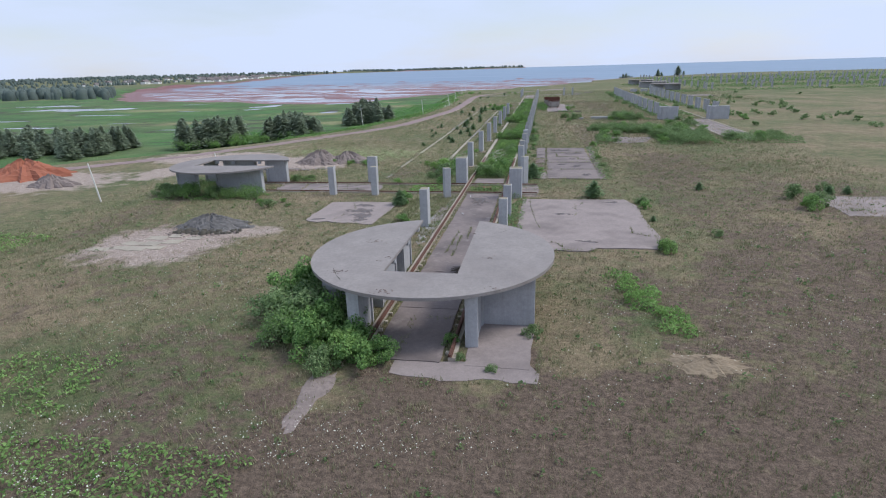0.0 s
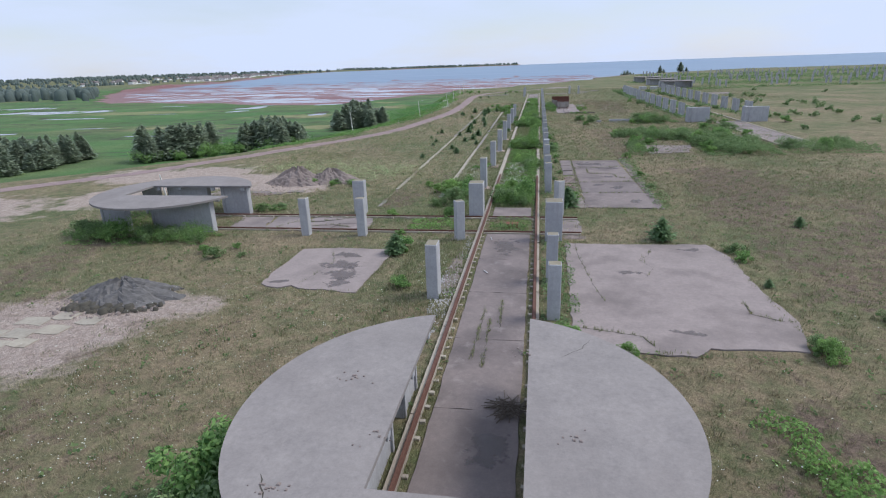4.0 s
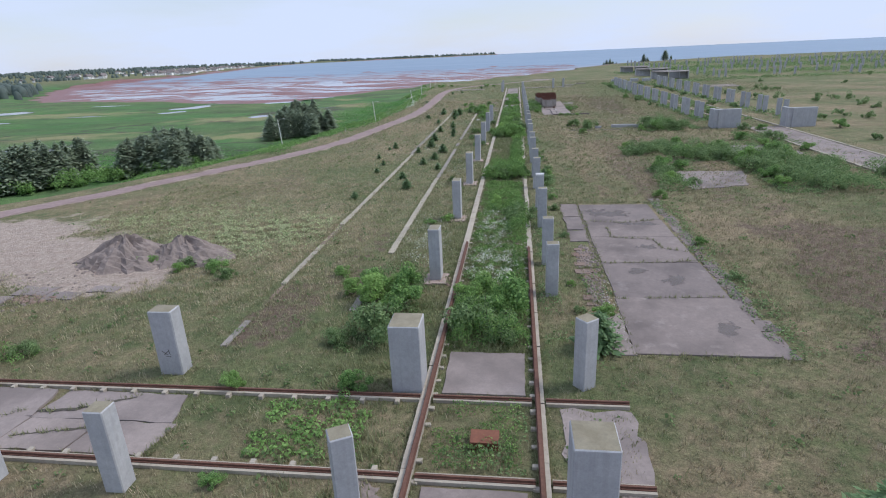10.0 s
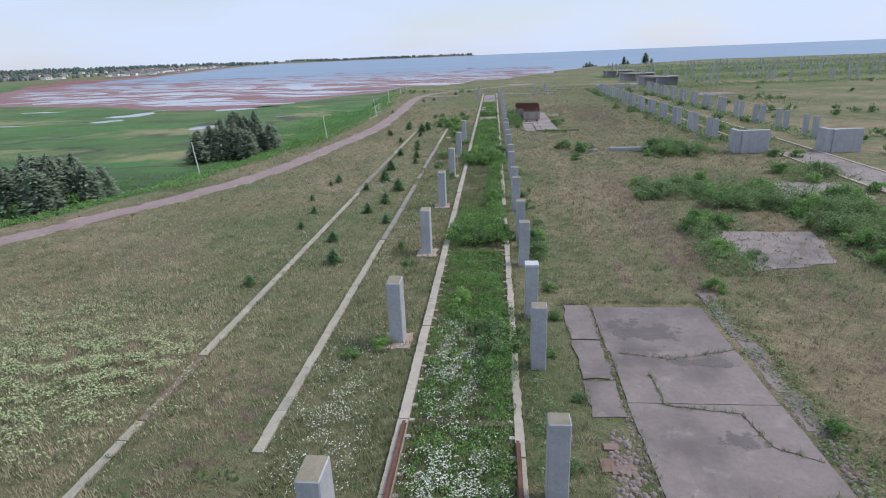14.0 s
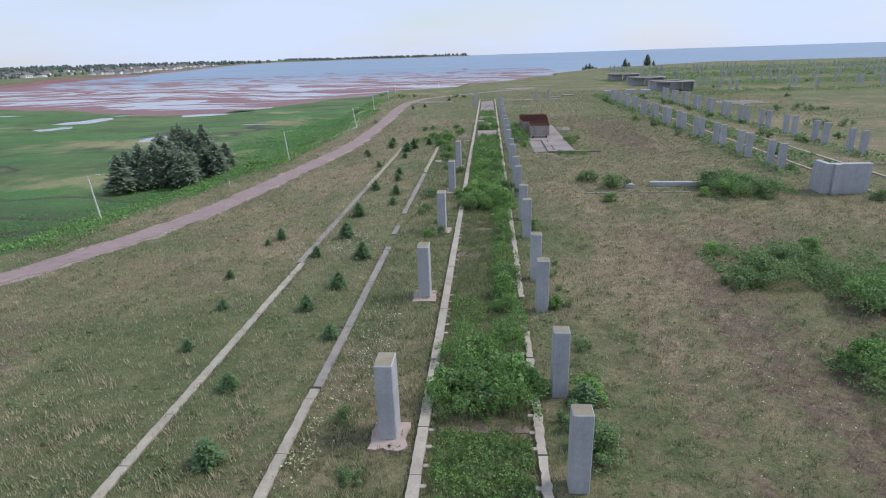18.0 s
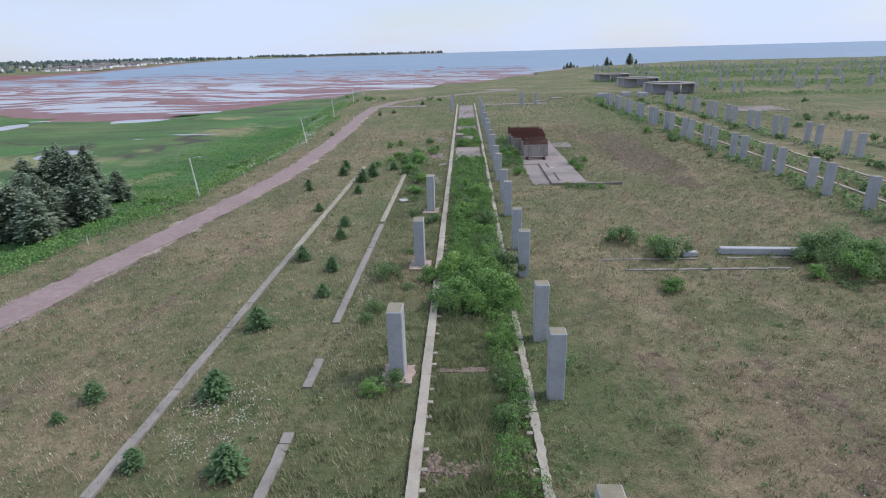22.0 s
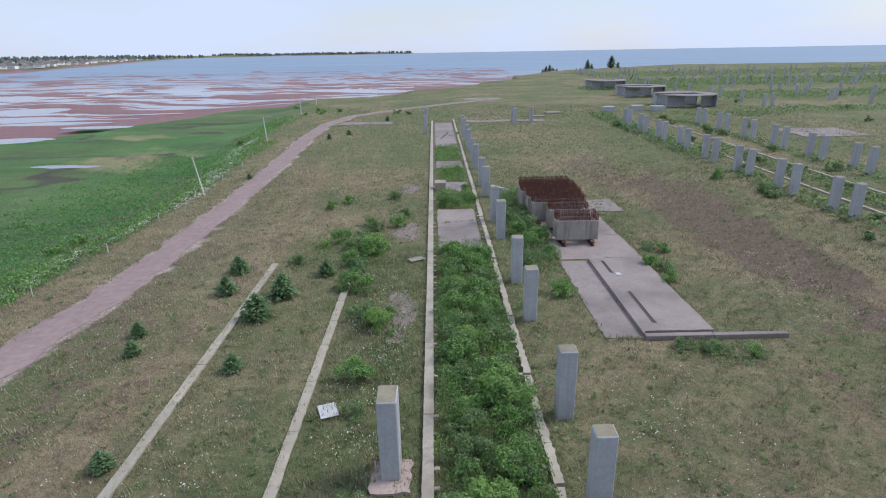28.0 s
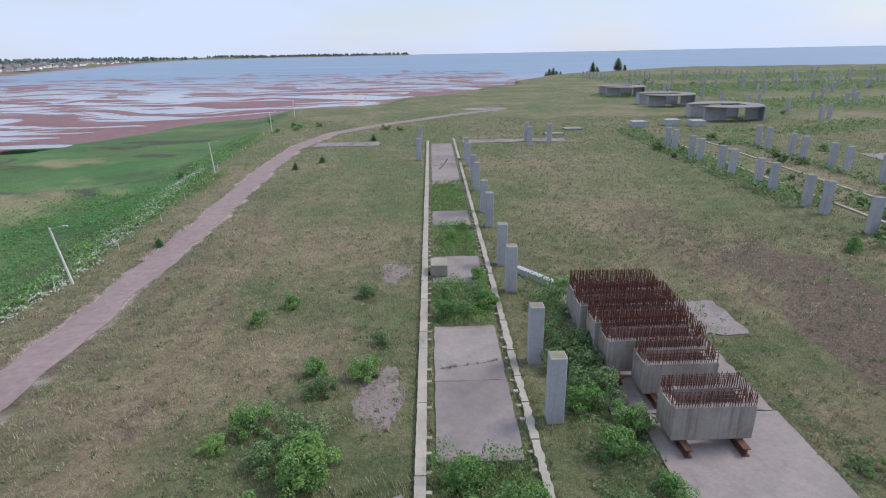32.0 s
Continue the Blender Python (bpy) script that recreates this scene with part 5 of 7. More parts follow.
undergrowth("thicket", [(13, 24, 169, 179, 2.2, 50), (20, 33, 163, 174, 2.5, 52), (28, 40, 157, 171, 2.4, 48), (14, 21, 150, 158, 1.8, 40), (28, 42, 140, 157, 2.4, 48), (23.5, 31.5, 200, 210, 3.2, 60), (30, 36, 202, 208, 2.4, 50), (13, 18, 142, 149, 1.5, 40), (37, 48, 178, 188, 1.8, 30), (44, 60, 142, 156, 2.0, 34)], 0.105, M_ALDER, "wild green thicket of low shrubs in the meadow", 80, 1.4, 0.36, 1.7)
undergrowth("ditch_reeds", [(-21.5, -15, 86.4, 91.4, 0.35, 60), (6.0, 9.2, 47, 51.5, 0.7, 60), (7.2, 10.6, 42.5, 48, 0.9, 90), (9.0, 11.6, 38.8, 43.5, 0.7, 80), (-70, -60, 50, 58, 0.8, 22), (-30, -14, 17.5, 22.5, 0.45, 30), (-38, -28, 24, 31, 0.4, 24)], 0.12, M_LEAF, "bright green reeds and weeds in low wet ground", 83)
undergrowth("far_thicket", [(38.5, 44, 215, 300, 0.9, 5), (38, 46, 310, 390, 1.1, 6), (47, 53, 215, 330, 0.8, 6), (58, 64, 210, 370, 0.8, 3), (90, 300, 380, 402, 1.3, 3.5), (100, 320, 425, 475, 1.5, 2.2), (95, 360, 500, 580, 1.6, 1.8), (95, 420, 600, 690, 1.8, 1.0), (60, 100, 372, 392, 1.2, 6), (60, 130, 480, 520, 1.3, 2.5)], 0.3, M_ALDER, "distant green scrub along the far track and columns", 85, 1.6, 0.45)
undergrowth("bank_weeds", [(-57, -49.5, 225, 262, 0.9, 22), (-54, -48.5, 262, 300, 0.8, 22), (-57, -50, 300, 345, 0.8, 16), (-72, -58, 180, 206, 1.0, 16), (-64, -55, 205, 230, 1.1, 18), (-84, -68, 160, 182, 1.0, 16), (-66, -55, 345, 400, 0.9, 8)], 0.16, M_LEAF, "lush green weeds on the bank above the marsh", 90, 1.3, 0.3)
undergrowth("marsh_reeds", [(-78, -50, 206, 262, 0.5, 7), (-84, -48, 250, 345, 0.4, 6), (-130, -66, 172, 206, 0.5, 5)], 0.2, M_MARSH, "bright green reeds and sedge of the salt marsh", 92, 3.0, 0.1)
undergrowth("shelter_thicket", [(-20.5, -14.0, 33.5, 45, 2.6, 80), (-14.5, -10.5, 31.8, 36.5, 1.6, 80), (-62, -52, 78.0, 83.4, 2.4, 70), (-53, -43.5, 78.8, 83.2, 2.0, 70), (-4.6, -2.9, 55, 61, 1.2, 60), (-47, -41, 93.8, 96.5, 1.0, 40), (-64, -55, 81, 98, 0.9, 20)], 0.075, M_LEAF, "dense green shrubs grown up against the round shelters", 95, thick=1.7)
undergrowth("column_weeds", [(-5.1, -3.0, 57, 83, 1.2, 70), (-11.4, -6.4, 86.1, 88, 0.8, 60), (-7.6, -6.3, 88, 91.4, 0.9, 60), (-3.6, -2.0, 60, 82, 0.7, 50), (-3.4, -0.8, 139, 160, 0.8, 30), (-3.2, 1.0, 254, 286, 1.5, 60), (-5.1, -3.3, 97, 136, 0.45, 40), (-5.1, -3.0, 160, 255, 0.4, 22), (10.0, 12.5, 254, 285, 0.4, 16), (5, 13, 236.5, 240, 0.5, 40), (1.2, 9.8, 257.0, 257.5, 0.35, 90), (-19.5, -14.6, 97, 110, 1.9, 70), (9.75, 10.35, 98, 136, 0.4, 60), (9.8, 12.2, 97.5, 137, 0.3, 45), (0.55, 1.15, 112, 136, 0.4, 60), (11.3, 13.0, 98, 137, 0.4, 25)], 0.09, M_ALDER, "weeds and low shrubs around columns and slabs", 99)
undergrowth("column_weeds", [(-1.6, 0.9, 97.5, 113, 0.5, 25), (-16, -13, 236, 250, 0.6, 30), (-26, -16.5, 254, 268, 0.8, 16), (-13.3, -12.4, 60, 84, 0.5, 40)], 0.09, M_ALDER, "weeds and low shrubs around columns and slabs", 99)
# single shrubs
bushes([(-10, 198, 1.9), (-7, 198, 1.9), (-8.5, 202, 2.0), (-6, 204, 1.6), (-10.5, 204, 1.7), (-9.5, 153, 1.9), (-7, 152.5, 1.9), (-8.5, 156, 1.8), (-9.5, 101, 1.8), (-7.5, 104, 1.9), (-10, 106, 1.6), (-6.6, 129, 1.5), (-9.4, 224, 1.4), (-7.6, 233, 1.5), (-9.6, 238, 1.4), (-8, 248, 1.4), (-9.6, 256, 1.3), (-7.0, 219, 1.3), (-7.0, 168, 1.3), (-10.2, 101, 1.3), (-8.2, 104, 1.4), (-7.6, 99.5, 1.1), (-10.4, 105.6, 1.2), (-6.9, 127, 1.1), (-7.4, 130.5, 1.0), (-9.6, 136, 0.9), (-11.0, 152.5, 1.3), (-8.6, 151.5, 1.4), (-6.6, 153, 1.3), (-9.8, 156, 1.2)], "leafy green bush growing between the track beams", "bushes in the track")
bushes([(-7.0, 160, 1.1), (-7.0, 165, 1.0), (-6.8, 172, 0.9), (-7.0, 182, 0.9), (-6.6, 186, 0.9), (-6.9, 191, 1.0), (-10.8, 197, 1.4), (-8.2, 196.6, 1.4), (-5.9, 197.4, 1.2), (-9.6, 201, 1.4), (-7.2, 203, 1.3), (-9.8, 211, 1.0), (-7.6, 216, 1.1), (-9.6, 222, 1.1), (-7.4, 227, 1.2), (-9.8, 231, 1.1), (-8.0, 235, 1.2), (-9.4, 241, 1.1), (-7.2, 245, 1.1), (-9.8, 250, 1.1), (-7.8, 256, 1.0), (-9.4, 260, 1.0)], "leafy green bush growing between the track beams", "bushes in the track")
bushes([(-19.6, 38.2, 2.3), (-20.4, 42.5, 2.2), (-18.6, 43.8, 2.3), (-17.2, 39.6, 2.4), (-18.2, 35.2, 1.9), (-16.0, 36.2, 2.0), (-15.2, 33.2, 1.6), (-13.4, 35.0, 1.7), (-11.6, 32.6, 1.5), (-10.4, 33.4, 1.2), (-13.9, 31.6, 1.2), (-20.8, 39.6, 1.8), (-17.5, 37, 2.1), (-19, 41, 1.9), (-16, 41.5, 2.0), (-16.5, 34.5, 1.6), (-14.8, 37.5, 1.9), (-12.8, 33.6, 1.4), (-6.0, 36, 0.6), (-0.2, 38, 0.6), (-2.2, 57, 0.9), (-3.0, 59.5, 0.9), (-5.0, 33.8, 0.4), (-2.8, 32.6, 0.4), (-59, 80.5, 1.5), (-56, 80.2, 1.5), (-52, 80.4, 1.5), (-49, 80.6, 1.3), (-46.5, 81, 1.1), (-61.5, 81.5, 1.6)], "dense green bush beside the round shelter", "bushes by the shelters")
bushes([(-44.5, 80, 0.8), (-44, 94.6, 0.9), (-42, 95.5, 0.8), (-42, 76.5, 0.7), (-39.7, 74.8, 0.9), (-39.0, 78.2, 0.5), (-37, 75.5, 0.4)], "dense green bush beside the round shelter", "bushes by the shelters")
bushes([(-24.5, 92.5, 0.7), (-18.1, 105.5, 2.0), (-16.4, 107, 1.6), (-17.2, 99.5, 1.7), (-15.8, 104, 1.5), (-19.2, 108.5, 1.4), (-43.9, 113.9, 0.7), (-45.2, 113.2, 0.6), (-42, 114.8, 0.9), (-40.8, 117, 0.8), (-44.2, 118, 0.8), (-40, 113.4, 0.8), (-37.5, 113.5, 0.7), (-19.5, 98.5, 1.0), (-16.7, 92.6, 1.0), (-15.2, 128.4, 0.8), (-17, 127, 0.6), (-15.6, 145, 0.6), (-17, 150, 0.6), (-15.5, 185, 0.7), (-12.9, 203, 0.9), (-17, 204, 1.1), (-17, 236, 1.1), (-17.3, 245, 1.2), (-18.5, 260, 1.2), (-22.5, 265, 1.1), (-19.5, 271, 0.9), (-15.5, 275, 0.7), (-17.5, 284, 0.9), (-36, 112, 0.9)], "green bush in the meadow", "bushes west of the track")
bushes([(-34, 110, 0.8), (-40, 112, 0.7), (-26, 258, 0.8), (-24, 263, 0.8), (-20.8, 107, 1.0), (-23, 111, 0.8), (-24, 282, 0.9), (-26, 279, 0.8), (-13.3, 222, 0.9)], "green bush in the meadow", "bushes west of the track")
bushes([(35.3, 85, 1.3), (34.9, 78.5, 1.2), (37, 81, 1.3), (41.4, 89.7, 0.9), (14.1, 77.3, 0.8), (-17.7, 68.5, 0.9), (-20.1, 79.2, 1.2), (-21.5, 84.4, 0.6), (-0.5, 103, 0.8), (0.6, 57.6, 0.7), (13.2, 58.8, 0.9), (7.6, 213.4, 1.3), (11.1, 211.8, 0.9), (11.0, 208.6, 1.75), (8.4, 200.2, 1.0), (7.3, 214.9, 0.7), (47, 198, 1.2), (44, 199.2, 1.1), (64, 199, 1.5), (12, 139, 0.8), (14, 80, 0.8), (13.4, 59.6, 0.8), (11.6, 111, 0.6), (11.4, 120, 0.6), (20, 65, 0.6), (28, 206, 1.8), (26, 203, 1.6), (22.5, 203, 1.0), (31, 205, 1.4), (15, 179, 1.0)], "wild green bush in the meadow", "bushes east of the track")
bushes([(22, 175, 1.3), (26, 170, 1.4), (33, 167, 1.3), (30, 150, 1.4), (36, 152, 1.5), (29, 145, 1.3), (18, 146, 0.9), (16.5, 153.5, 1.0), (38, 163, 1.3), (45, 172, 1.2), (40, 178, 1.1), (20, 160, 0.8)], "wild green bush in the meadow", "bushes east of the track")
bushes([(-2.0, 257, 1.0), (-1.0, 262, 1.2), (-2.2, 266, 1.2), (-0.5, 270, 1.2), (-2.0, 275, 1.1), (-0.2, 279, 1.0), (-2.4, 148, 1.2), (-2.0, 153, 1.1), (-3.2, 150, 0.9), (-0.1, 248.8, 1.2), (-3.0, 165.5, 0.8), (-2.8, 172.5, 0.7), (12.8, 259.4, 0.7), (10.2, 251.2, 0.8), (9.9, 255.3, 0.8), (34.8, 292.8, 1.0), (37.4, 283.4, 1.2), (-18.9, 268.4, 1.0), (-20.9, 261.7, 1.1), (-19.2, 251.2, 1.35), (-16.4, 243.5, 1.2), (-18.6, 262.5, 1.0), (11, 254, 0.6), (11.6, 260, 0.6), (8, 238.5, 0.6), (11, 238, 0.6)], "dense green bush beside the columns", "bushes east of the track")
bushes([(14.5, 170.5, 1.5), (17, 173, 1.6), (19.5, 176, 1.5), (22, 166, 1.7), (25, 165, 1.8), (28, 164, 1.6), (31, 161, 1.8), (34, 159.5, 1.7), (37, 166, 1.7), (30, 172, 1.4), (24, 178, 1.4), (15.5, 148, 1.3), (16, 156, 1.5), (19, 157, 1.3), (29.5, 155, 1.8), (32, 148, 1.7), (35, 144, 1.8), (38, 150, 1.8), (40, 156, 1.5), (24.5, 207.5, 1.9), (27.5, 208, 1.8), (30.5, 202.5, 1.7), (46, 150, 1.5), (52, 147, 1.6), (57, 152, 1.5), (44, 183, 1.5), (38, 185, 1.3)], "rounded wild shrub in a thicket", "thicket shrubs")
bushes([(-17.8, 261.0, 1.5), (-19.6, 264.2, 1.4), (-16.2, 270.5, 1.1), (-20.2, 257.5, 1.2)], "dense green bush in the meadow", "bushes west of the track")
bushes([(-7.2, 257.4, 1.3), (-9.4, 254.6, 1.4), (-6.6, 281.0, 1.2), (-10.4, 279.2, 1.1)], "leafy green bush growing between the track beams", "bushes in the track")
bushes([(0.6, 258.5, 1.0), (0.4, 264, 1.2), (-0.6, 267.5, 1.5), (0.0, 273, 1.5), (-0.8, 281.5, 1.3), (0.9, 284, 1.0), (-1.6, 271, 1.4), (8.5, 238.6, 0.7), (6.5, 239, 0.6), (-3.1, 187.5, 0.8), (-6.8, 287.5, 0.9), (-8.8, 280, 1.0), (-10.2, 283, 0.9), (-7.2, 283, 1.0), (-9, 300, 0.8), (-7.4, 304, 0.7)], "leafy bush crowding the girder segments and track", "bushes east of the track")
scrub("far_shrubs", scatter(36, 60, 215, 370, 26, 0.7, 1.3), "green shrubs growing along the far track")
scrub("far_shrubs", scatter(90, 260, 375, 600, 26, 1.0, 1.9), "distant shrubs in the field of columns")
scrub("far_shrubs", [(78, 214, 1.30), (88, 222, 1.45), (82, 198, 1.60), (85, 193, 1.75), (92, 242, 1.90), (66, 212, 1.30), (65, 217, 1.45), (74, 219, 1.60), (90, 311, 1.75), (91, 306, 1.90), (96, 309, 1.30), (83, 312, 1.45), (81, 271, 1.60), (74, 272, 1.75), (74, 268, 1.90), (56, 370, 1.30), (87, 258, 1.45), (94, 263, 1.60), (124, 388, 1.75), (98, 262, 1.90)], "rounded shrubs standing alone in the eastern meadow")
scrub("far_shrubs", scatter(55, 200, 150, 360, 22, 0.8, 1.4), "distant shrubs in the eastern meadow")
scrub("bank_shrubs", [(-50, 404, 1.8), (-53, 410, 1.2), (-56, 400, 1.0), (-46, 412, 1.0), (-24, 402, 1.3), (-20, 398, 1.0), (-60, 345, 1.0), (-56, 270, 1.0), (-58, 268, 0.9), (-57, 236, 1.2), (-60, 240, 1.1), (-66, 430, 1.2)], "shrubs on the bank above the bay", M_LEAF)
YOUNG_A = [(-20.3, 77.5, 1.5), (7.7, 83.7, 1.7), (-1.5, 98.5, 1.8), (41, 87.5, 0.9), (43.6, 88, 0.8), (-33.2, 184.3, 0.9), (-25.3, 184.6, 1.3), (-25.9, 194, 1.2), (-34, 182.1, 0.5), (-21.9, 177.9, 1.2), (-27.1, 178.3, 0.8), (-31.3, 255.9, 1.2), (-30.8, 250.6, 1.2), (-25.4, 249.8, 1.5), (-26.5, 245.6, 1.5), (-19.5, 255.5, 1.0), (-25.8, 237.6, 0.9), (-22.4, 254.9, 1.1), (-23.5, 146, 1.0), (-24, 165, 0.9), (-22.5, 170, 1.0), (-25.5, 153, 0.8), (-31, 158, 0.6), (-30, 140, 0.7), (-34, 172, 0.6), (-26.5, 209, 1.1), (-22.7, 206, 1.0), (-24, 216, 0.9), (-34, 240, 0.8), (-35, 243, 0.8)]
YOUNG_B = [(-24.5, 221, 0.9), (-29.5, 228, 0.8), (-22.2, 200, 0.8), (-31.5, 165, 0.6), (-20.6, 160, 0.8), (14, 71, 0.5), (24, 90, 0.8), (-2.6, 152, 1.0), (-44, 300, 0.7), (-38, 345, 0.9), (-34, 352, 0.9), (-26, 380, 1.1)]
for x, y, s in YOUNG_A + YOUNG_B:
    plant("young_spruce", rng.choice(SAPLING), x, y, s, "young rounded green spruce in the meadow", "young spruces", rng.uniform(0, 360))


def grove(rows, label, group):
    for x, y, s in rows:
        plant("spruce_tree", rng.choice(SPRUCE), x, y, s, label, group, rng.uniform(0, 360), tall=rng.uniform(0.9, 1.15))


grove([(rng.gauss(-71.5, 4.0), rng.gauss(227, 2.5), rng.uniform(0.7, 1.15)) for _ in range(36)] + [(rng.gauss(-78, 3.2), rng.gauss(246, 2.5), rng.uniform(0.7, 1.2)) for _ in range(28)], "dark green spruce in a grove at the marsh edge", "middle spruce grove")
grove([(x, 249 + 0.86 * x + rng.gauss(0, 3.5), rng.uniform(0.75, 1.15)) for x in (rng.choice((rng.uniform(-108, -97), rng.uniform(-88, -76))) for _ in range(64))], "dark green spruce in a grove at the marsh edge", "near spruce grove")
scrub("grove_shrubs", [(x, 245 + 0.86 * x + rng.gauss(0, 2.5), rng.uniform(1.4, 3.2)) for x in (rng.uniform(-106, -75) for _ in range(40))], "leafy shrubs below the spruces", M_LEAF)
grove([(rng.uniform(-215, -126), rng.gauss(147, 7), rng.uniform(0.55, 1.0)) for _ in range(170)], "dark green spruce in a long grove", "western spruce grove")
grove([(92, 752, 0.9), (96, 757, 1.2), (100, 760, 1.4), (104, 764, 1.1), (108, 766, 0.9), (142, 782, 1.3), (147, 785, 0.8), (167, 786, 1.7), (175, 790, 0.7), (134, 780, 0.5)], "dark spruce on the headland", "headland spruces")


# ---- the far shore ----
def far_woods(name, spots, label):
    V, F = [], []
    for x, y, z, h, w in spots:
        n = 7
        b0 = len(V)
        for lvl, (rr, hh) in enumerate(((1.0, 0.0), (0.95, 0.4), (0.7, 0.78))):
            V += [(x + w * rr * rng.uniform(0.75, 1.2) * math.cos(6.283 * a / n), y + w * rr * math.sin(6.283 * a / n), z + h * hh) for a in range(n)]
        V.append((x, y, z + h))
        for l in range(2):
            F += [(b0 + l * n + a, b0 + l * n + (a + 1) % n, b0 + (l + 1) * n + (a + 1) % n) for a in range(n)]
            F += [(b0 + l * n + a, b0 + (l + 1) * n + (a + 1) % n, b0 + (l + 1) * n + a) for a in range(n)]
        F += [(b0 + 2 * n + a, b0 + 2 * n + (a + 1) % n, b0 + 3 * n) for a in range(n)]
    tagged(new(name, soup(name, np.array(V), np.array(F), M_FARWOOD_HAZED)), label, "woods", kind="stuff")


def spots(x0, x1, y0, y1, n, h0, h1):
    out = []
    for _ in range(n):
        x, y = rng.uniform(x0, x1), rng.uniform(y0, y1)
        out.append((x, y, rng.uniform(h0, h1)))
    z = heights([(a, b_) for a, b_, _ in out])
    sd = land(np.array([o[0] for o in out]), np.array([o[1] for o in out]))[2]
    return [(x, y, zz - 0.5, h, h * rng.uniform(0.3, 0.5)) for (x, y, h), zz, q in zip(out, z, sd) if q > 12]


far_woods("far_woods", spots(-900, -330, 520, 700, 420, 8, 13) + spots(-1700, -900, 1000, 1500, 210, 6, 10) + spots(-2600, -1100, 1500, 3000, 420, 9, 15) + spots(-3500, -1300, 2500, 3900, 500, 12, 20) + spots(-1500, -160, 4180, 4450, 420, 8, 17) + spots(-3500, -900, 100, 900, 500, 9, 16), "dark woods along the far shore, with haze put into their colour")


def house(x, y, s, turn):
    root = thing("house", (x, y, height(x, y) - 0.1), "small pale house on the far shore", "house", "far houses", turn=turn)
    wall_ = part("wall", boxes((-5 * s, 5 * s, -4 * s, 4 * s, 0, 4 * s)), M_HWALL, root)
    bm_ = bmesh.new()
    a = [bm_.verts.new(p) for p in ((-5.4 * s, -4.5 * s, 4 * s), (5.4 * s, -4.5 * s, 4 * s), (5.4 * s, 4.5 * s, 4 * s), (-5.4 * s, 4.5 * s, 4 * s), (-5.4 * s, 0, 7 * s), (5.4 * s, 0, 7 * s))]
    for f in ((0, 1, 5, 4), (2, 3, 4, 5), (0, 4, 3), (1, 2, 5), (3, 2, 1, 0)):
        bm_.faces.new([a[i] for i in f])
    part("roof", bm_, M_HROOF, root)
    for k in (-2.5, 0, 2.5):
        part("window", boxes((k * s - 0.6 * s, k * s + 0.6 * s, -4.06 * s, -4.0 * s - 0.004, 1.5 * s, 3 * s)), M_HROOF, wall_)


hr = random.Random(3)
shore = [(-735, 1180), (-800, 1450), (-900, 1730), (-985, 1990), (-1060, 2180), (-1200, 2700)]
for _ in range(170):
    k = hr.random() ** 1.1 * (len(shore) - 1.001)
    (ax, ay), (bx, by) = shore[int(k)], shore[int(k) + 1]
    f = k - int(k)
    back = hr.uniform(12, 60) if hr.random() < 0.6 else hr.uniform(60, 330)
    x, y = ax + (bx - ax) * f - back, ay + (by - ay) * f - 0.3 * back + hr.uniform(-20, 20)
    house(x, y, hr.uniform(0.8, 1.5), hr.uniform(0, 180))
# more shrubs along the trench and its verges
vr = random.Random(71)
for i in range(30):
    y = 209 + 1.75 * i + vr.uniform(-0.8, 0.8)
    plant("bush", vr.choice(BUSH), -10.0 if i % 2 else -7.3, y, vr.uniform(0.85, 1.4), "leafy green bush growing between the track beams", "bushes in the track", vr.uniform(0, 360), tall=vr.uniform(0.9, 1.2))
for i in range(16):
    plant("bush", vr.choice(BUSH), vr.uniform(-18.4, -13.6), 185 + 4.4 * i + vr.uniform(-1.5, 1.5), vr.uniform(0.35, 0.75), "small green bush on the grassy verge of the track", "bushes west of the track", vr.uniform(0, 360))
for i in range(14):
    plant("bush", vr.choice(BUSH), vr.uniform(-3.2, -1.6), 98 + 6.1 * i + vr.uniform(-2, 2), vr.uniform(0.3, 0.6), "small green bush beside a concrete column", "bushes east of the track", vr.uniform(0, 360))
# a heap of cut branches on the track slab
brush = thing("brush_heap", (-7.0, 50.5, 0.1), "tangled heap of dead brown branches on the slab", "brush")
br = random.Random(12)
for _ in range(60):
    bm = bmesh.new()
    a, l, z0 = br.uniform(0, 6.283), br.uniform(0.5, 1.3), br.uniform(0.02, 0.4)
    x, y = br.gauss(0, 0.35), br.gauss(0, 0.35)
    tube(bm, [(x - l * math.cos(a), y - l * math.sin(a), z0 * br.uniform(0, 1)), (x, y, z0 + 0.1), (x + l * math.cos(a + 0.3), y + l * math.sin(a + 0.3), z0 * br.uniform(0.2, 1.6))], 0.035, 0.015, 4)
    part("branch", bm, M_BARK, brush)


# ---- grass, flowers and stones ----
BARE = [(-31.3, -20.8, 66.8, 79.0), (-3.0, 13.1, 58.3, 82.6), (-9.6, 0.3, 31.0, 40.0), (-44.6, -26.1, 85.9, 91.6), (0.9, 11.7, 97.5, 136.3), (-1.4, 0.8, 113, 136), (1.1, 10, 240.7, 286), (-28.7, -27.9, 96, 258), (-20.2, -19.4, 112, 256), (-12.5, -11.7, 30, 377), (-6.0, -5.2, 30, 380), (-50.5, -0.6, 85.1, 85.9), (-50.5, -0.6, 91.6, 92.4)] + [(-11.4, -6.2, a, b_) for a, b_ in TRACK_SLABS]


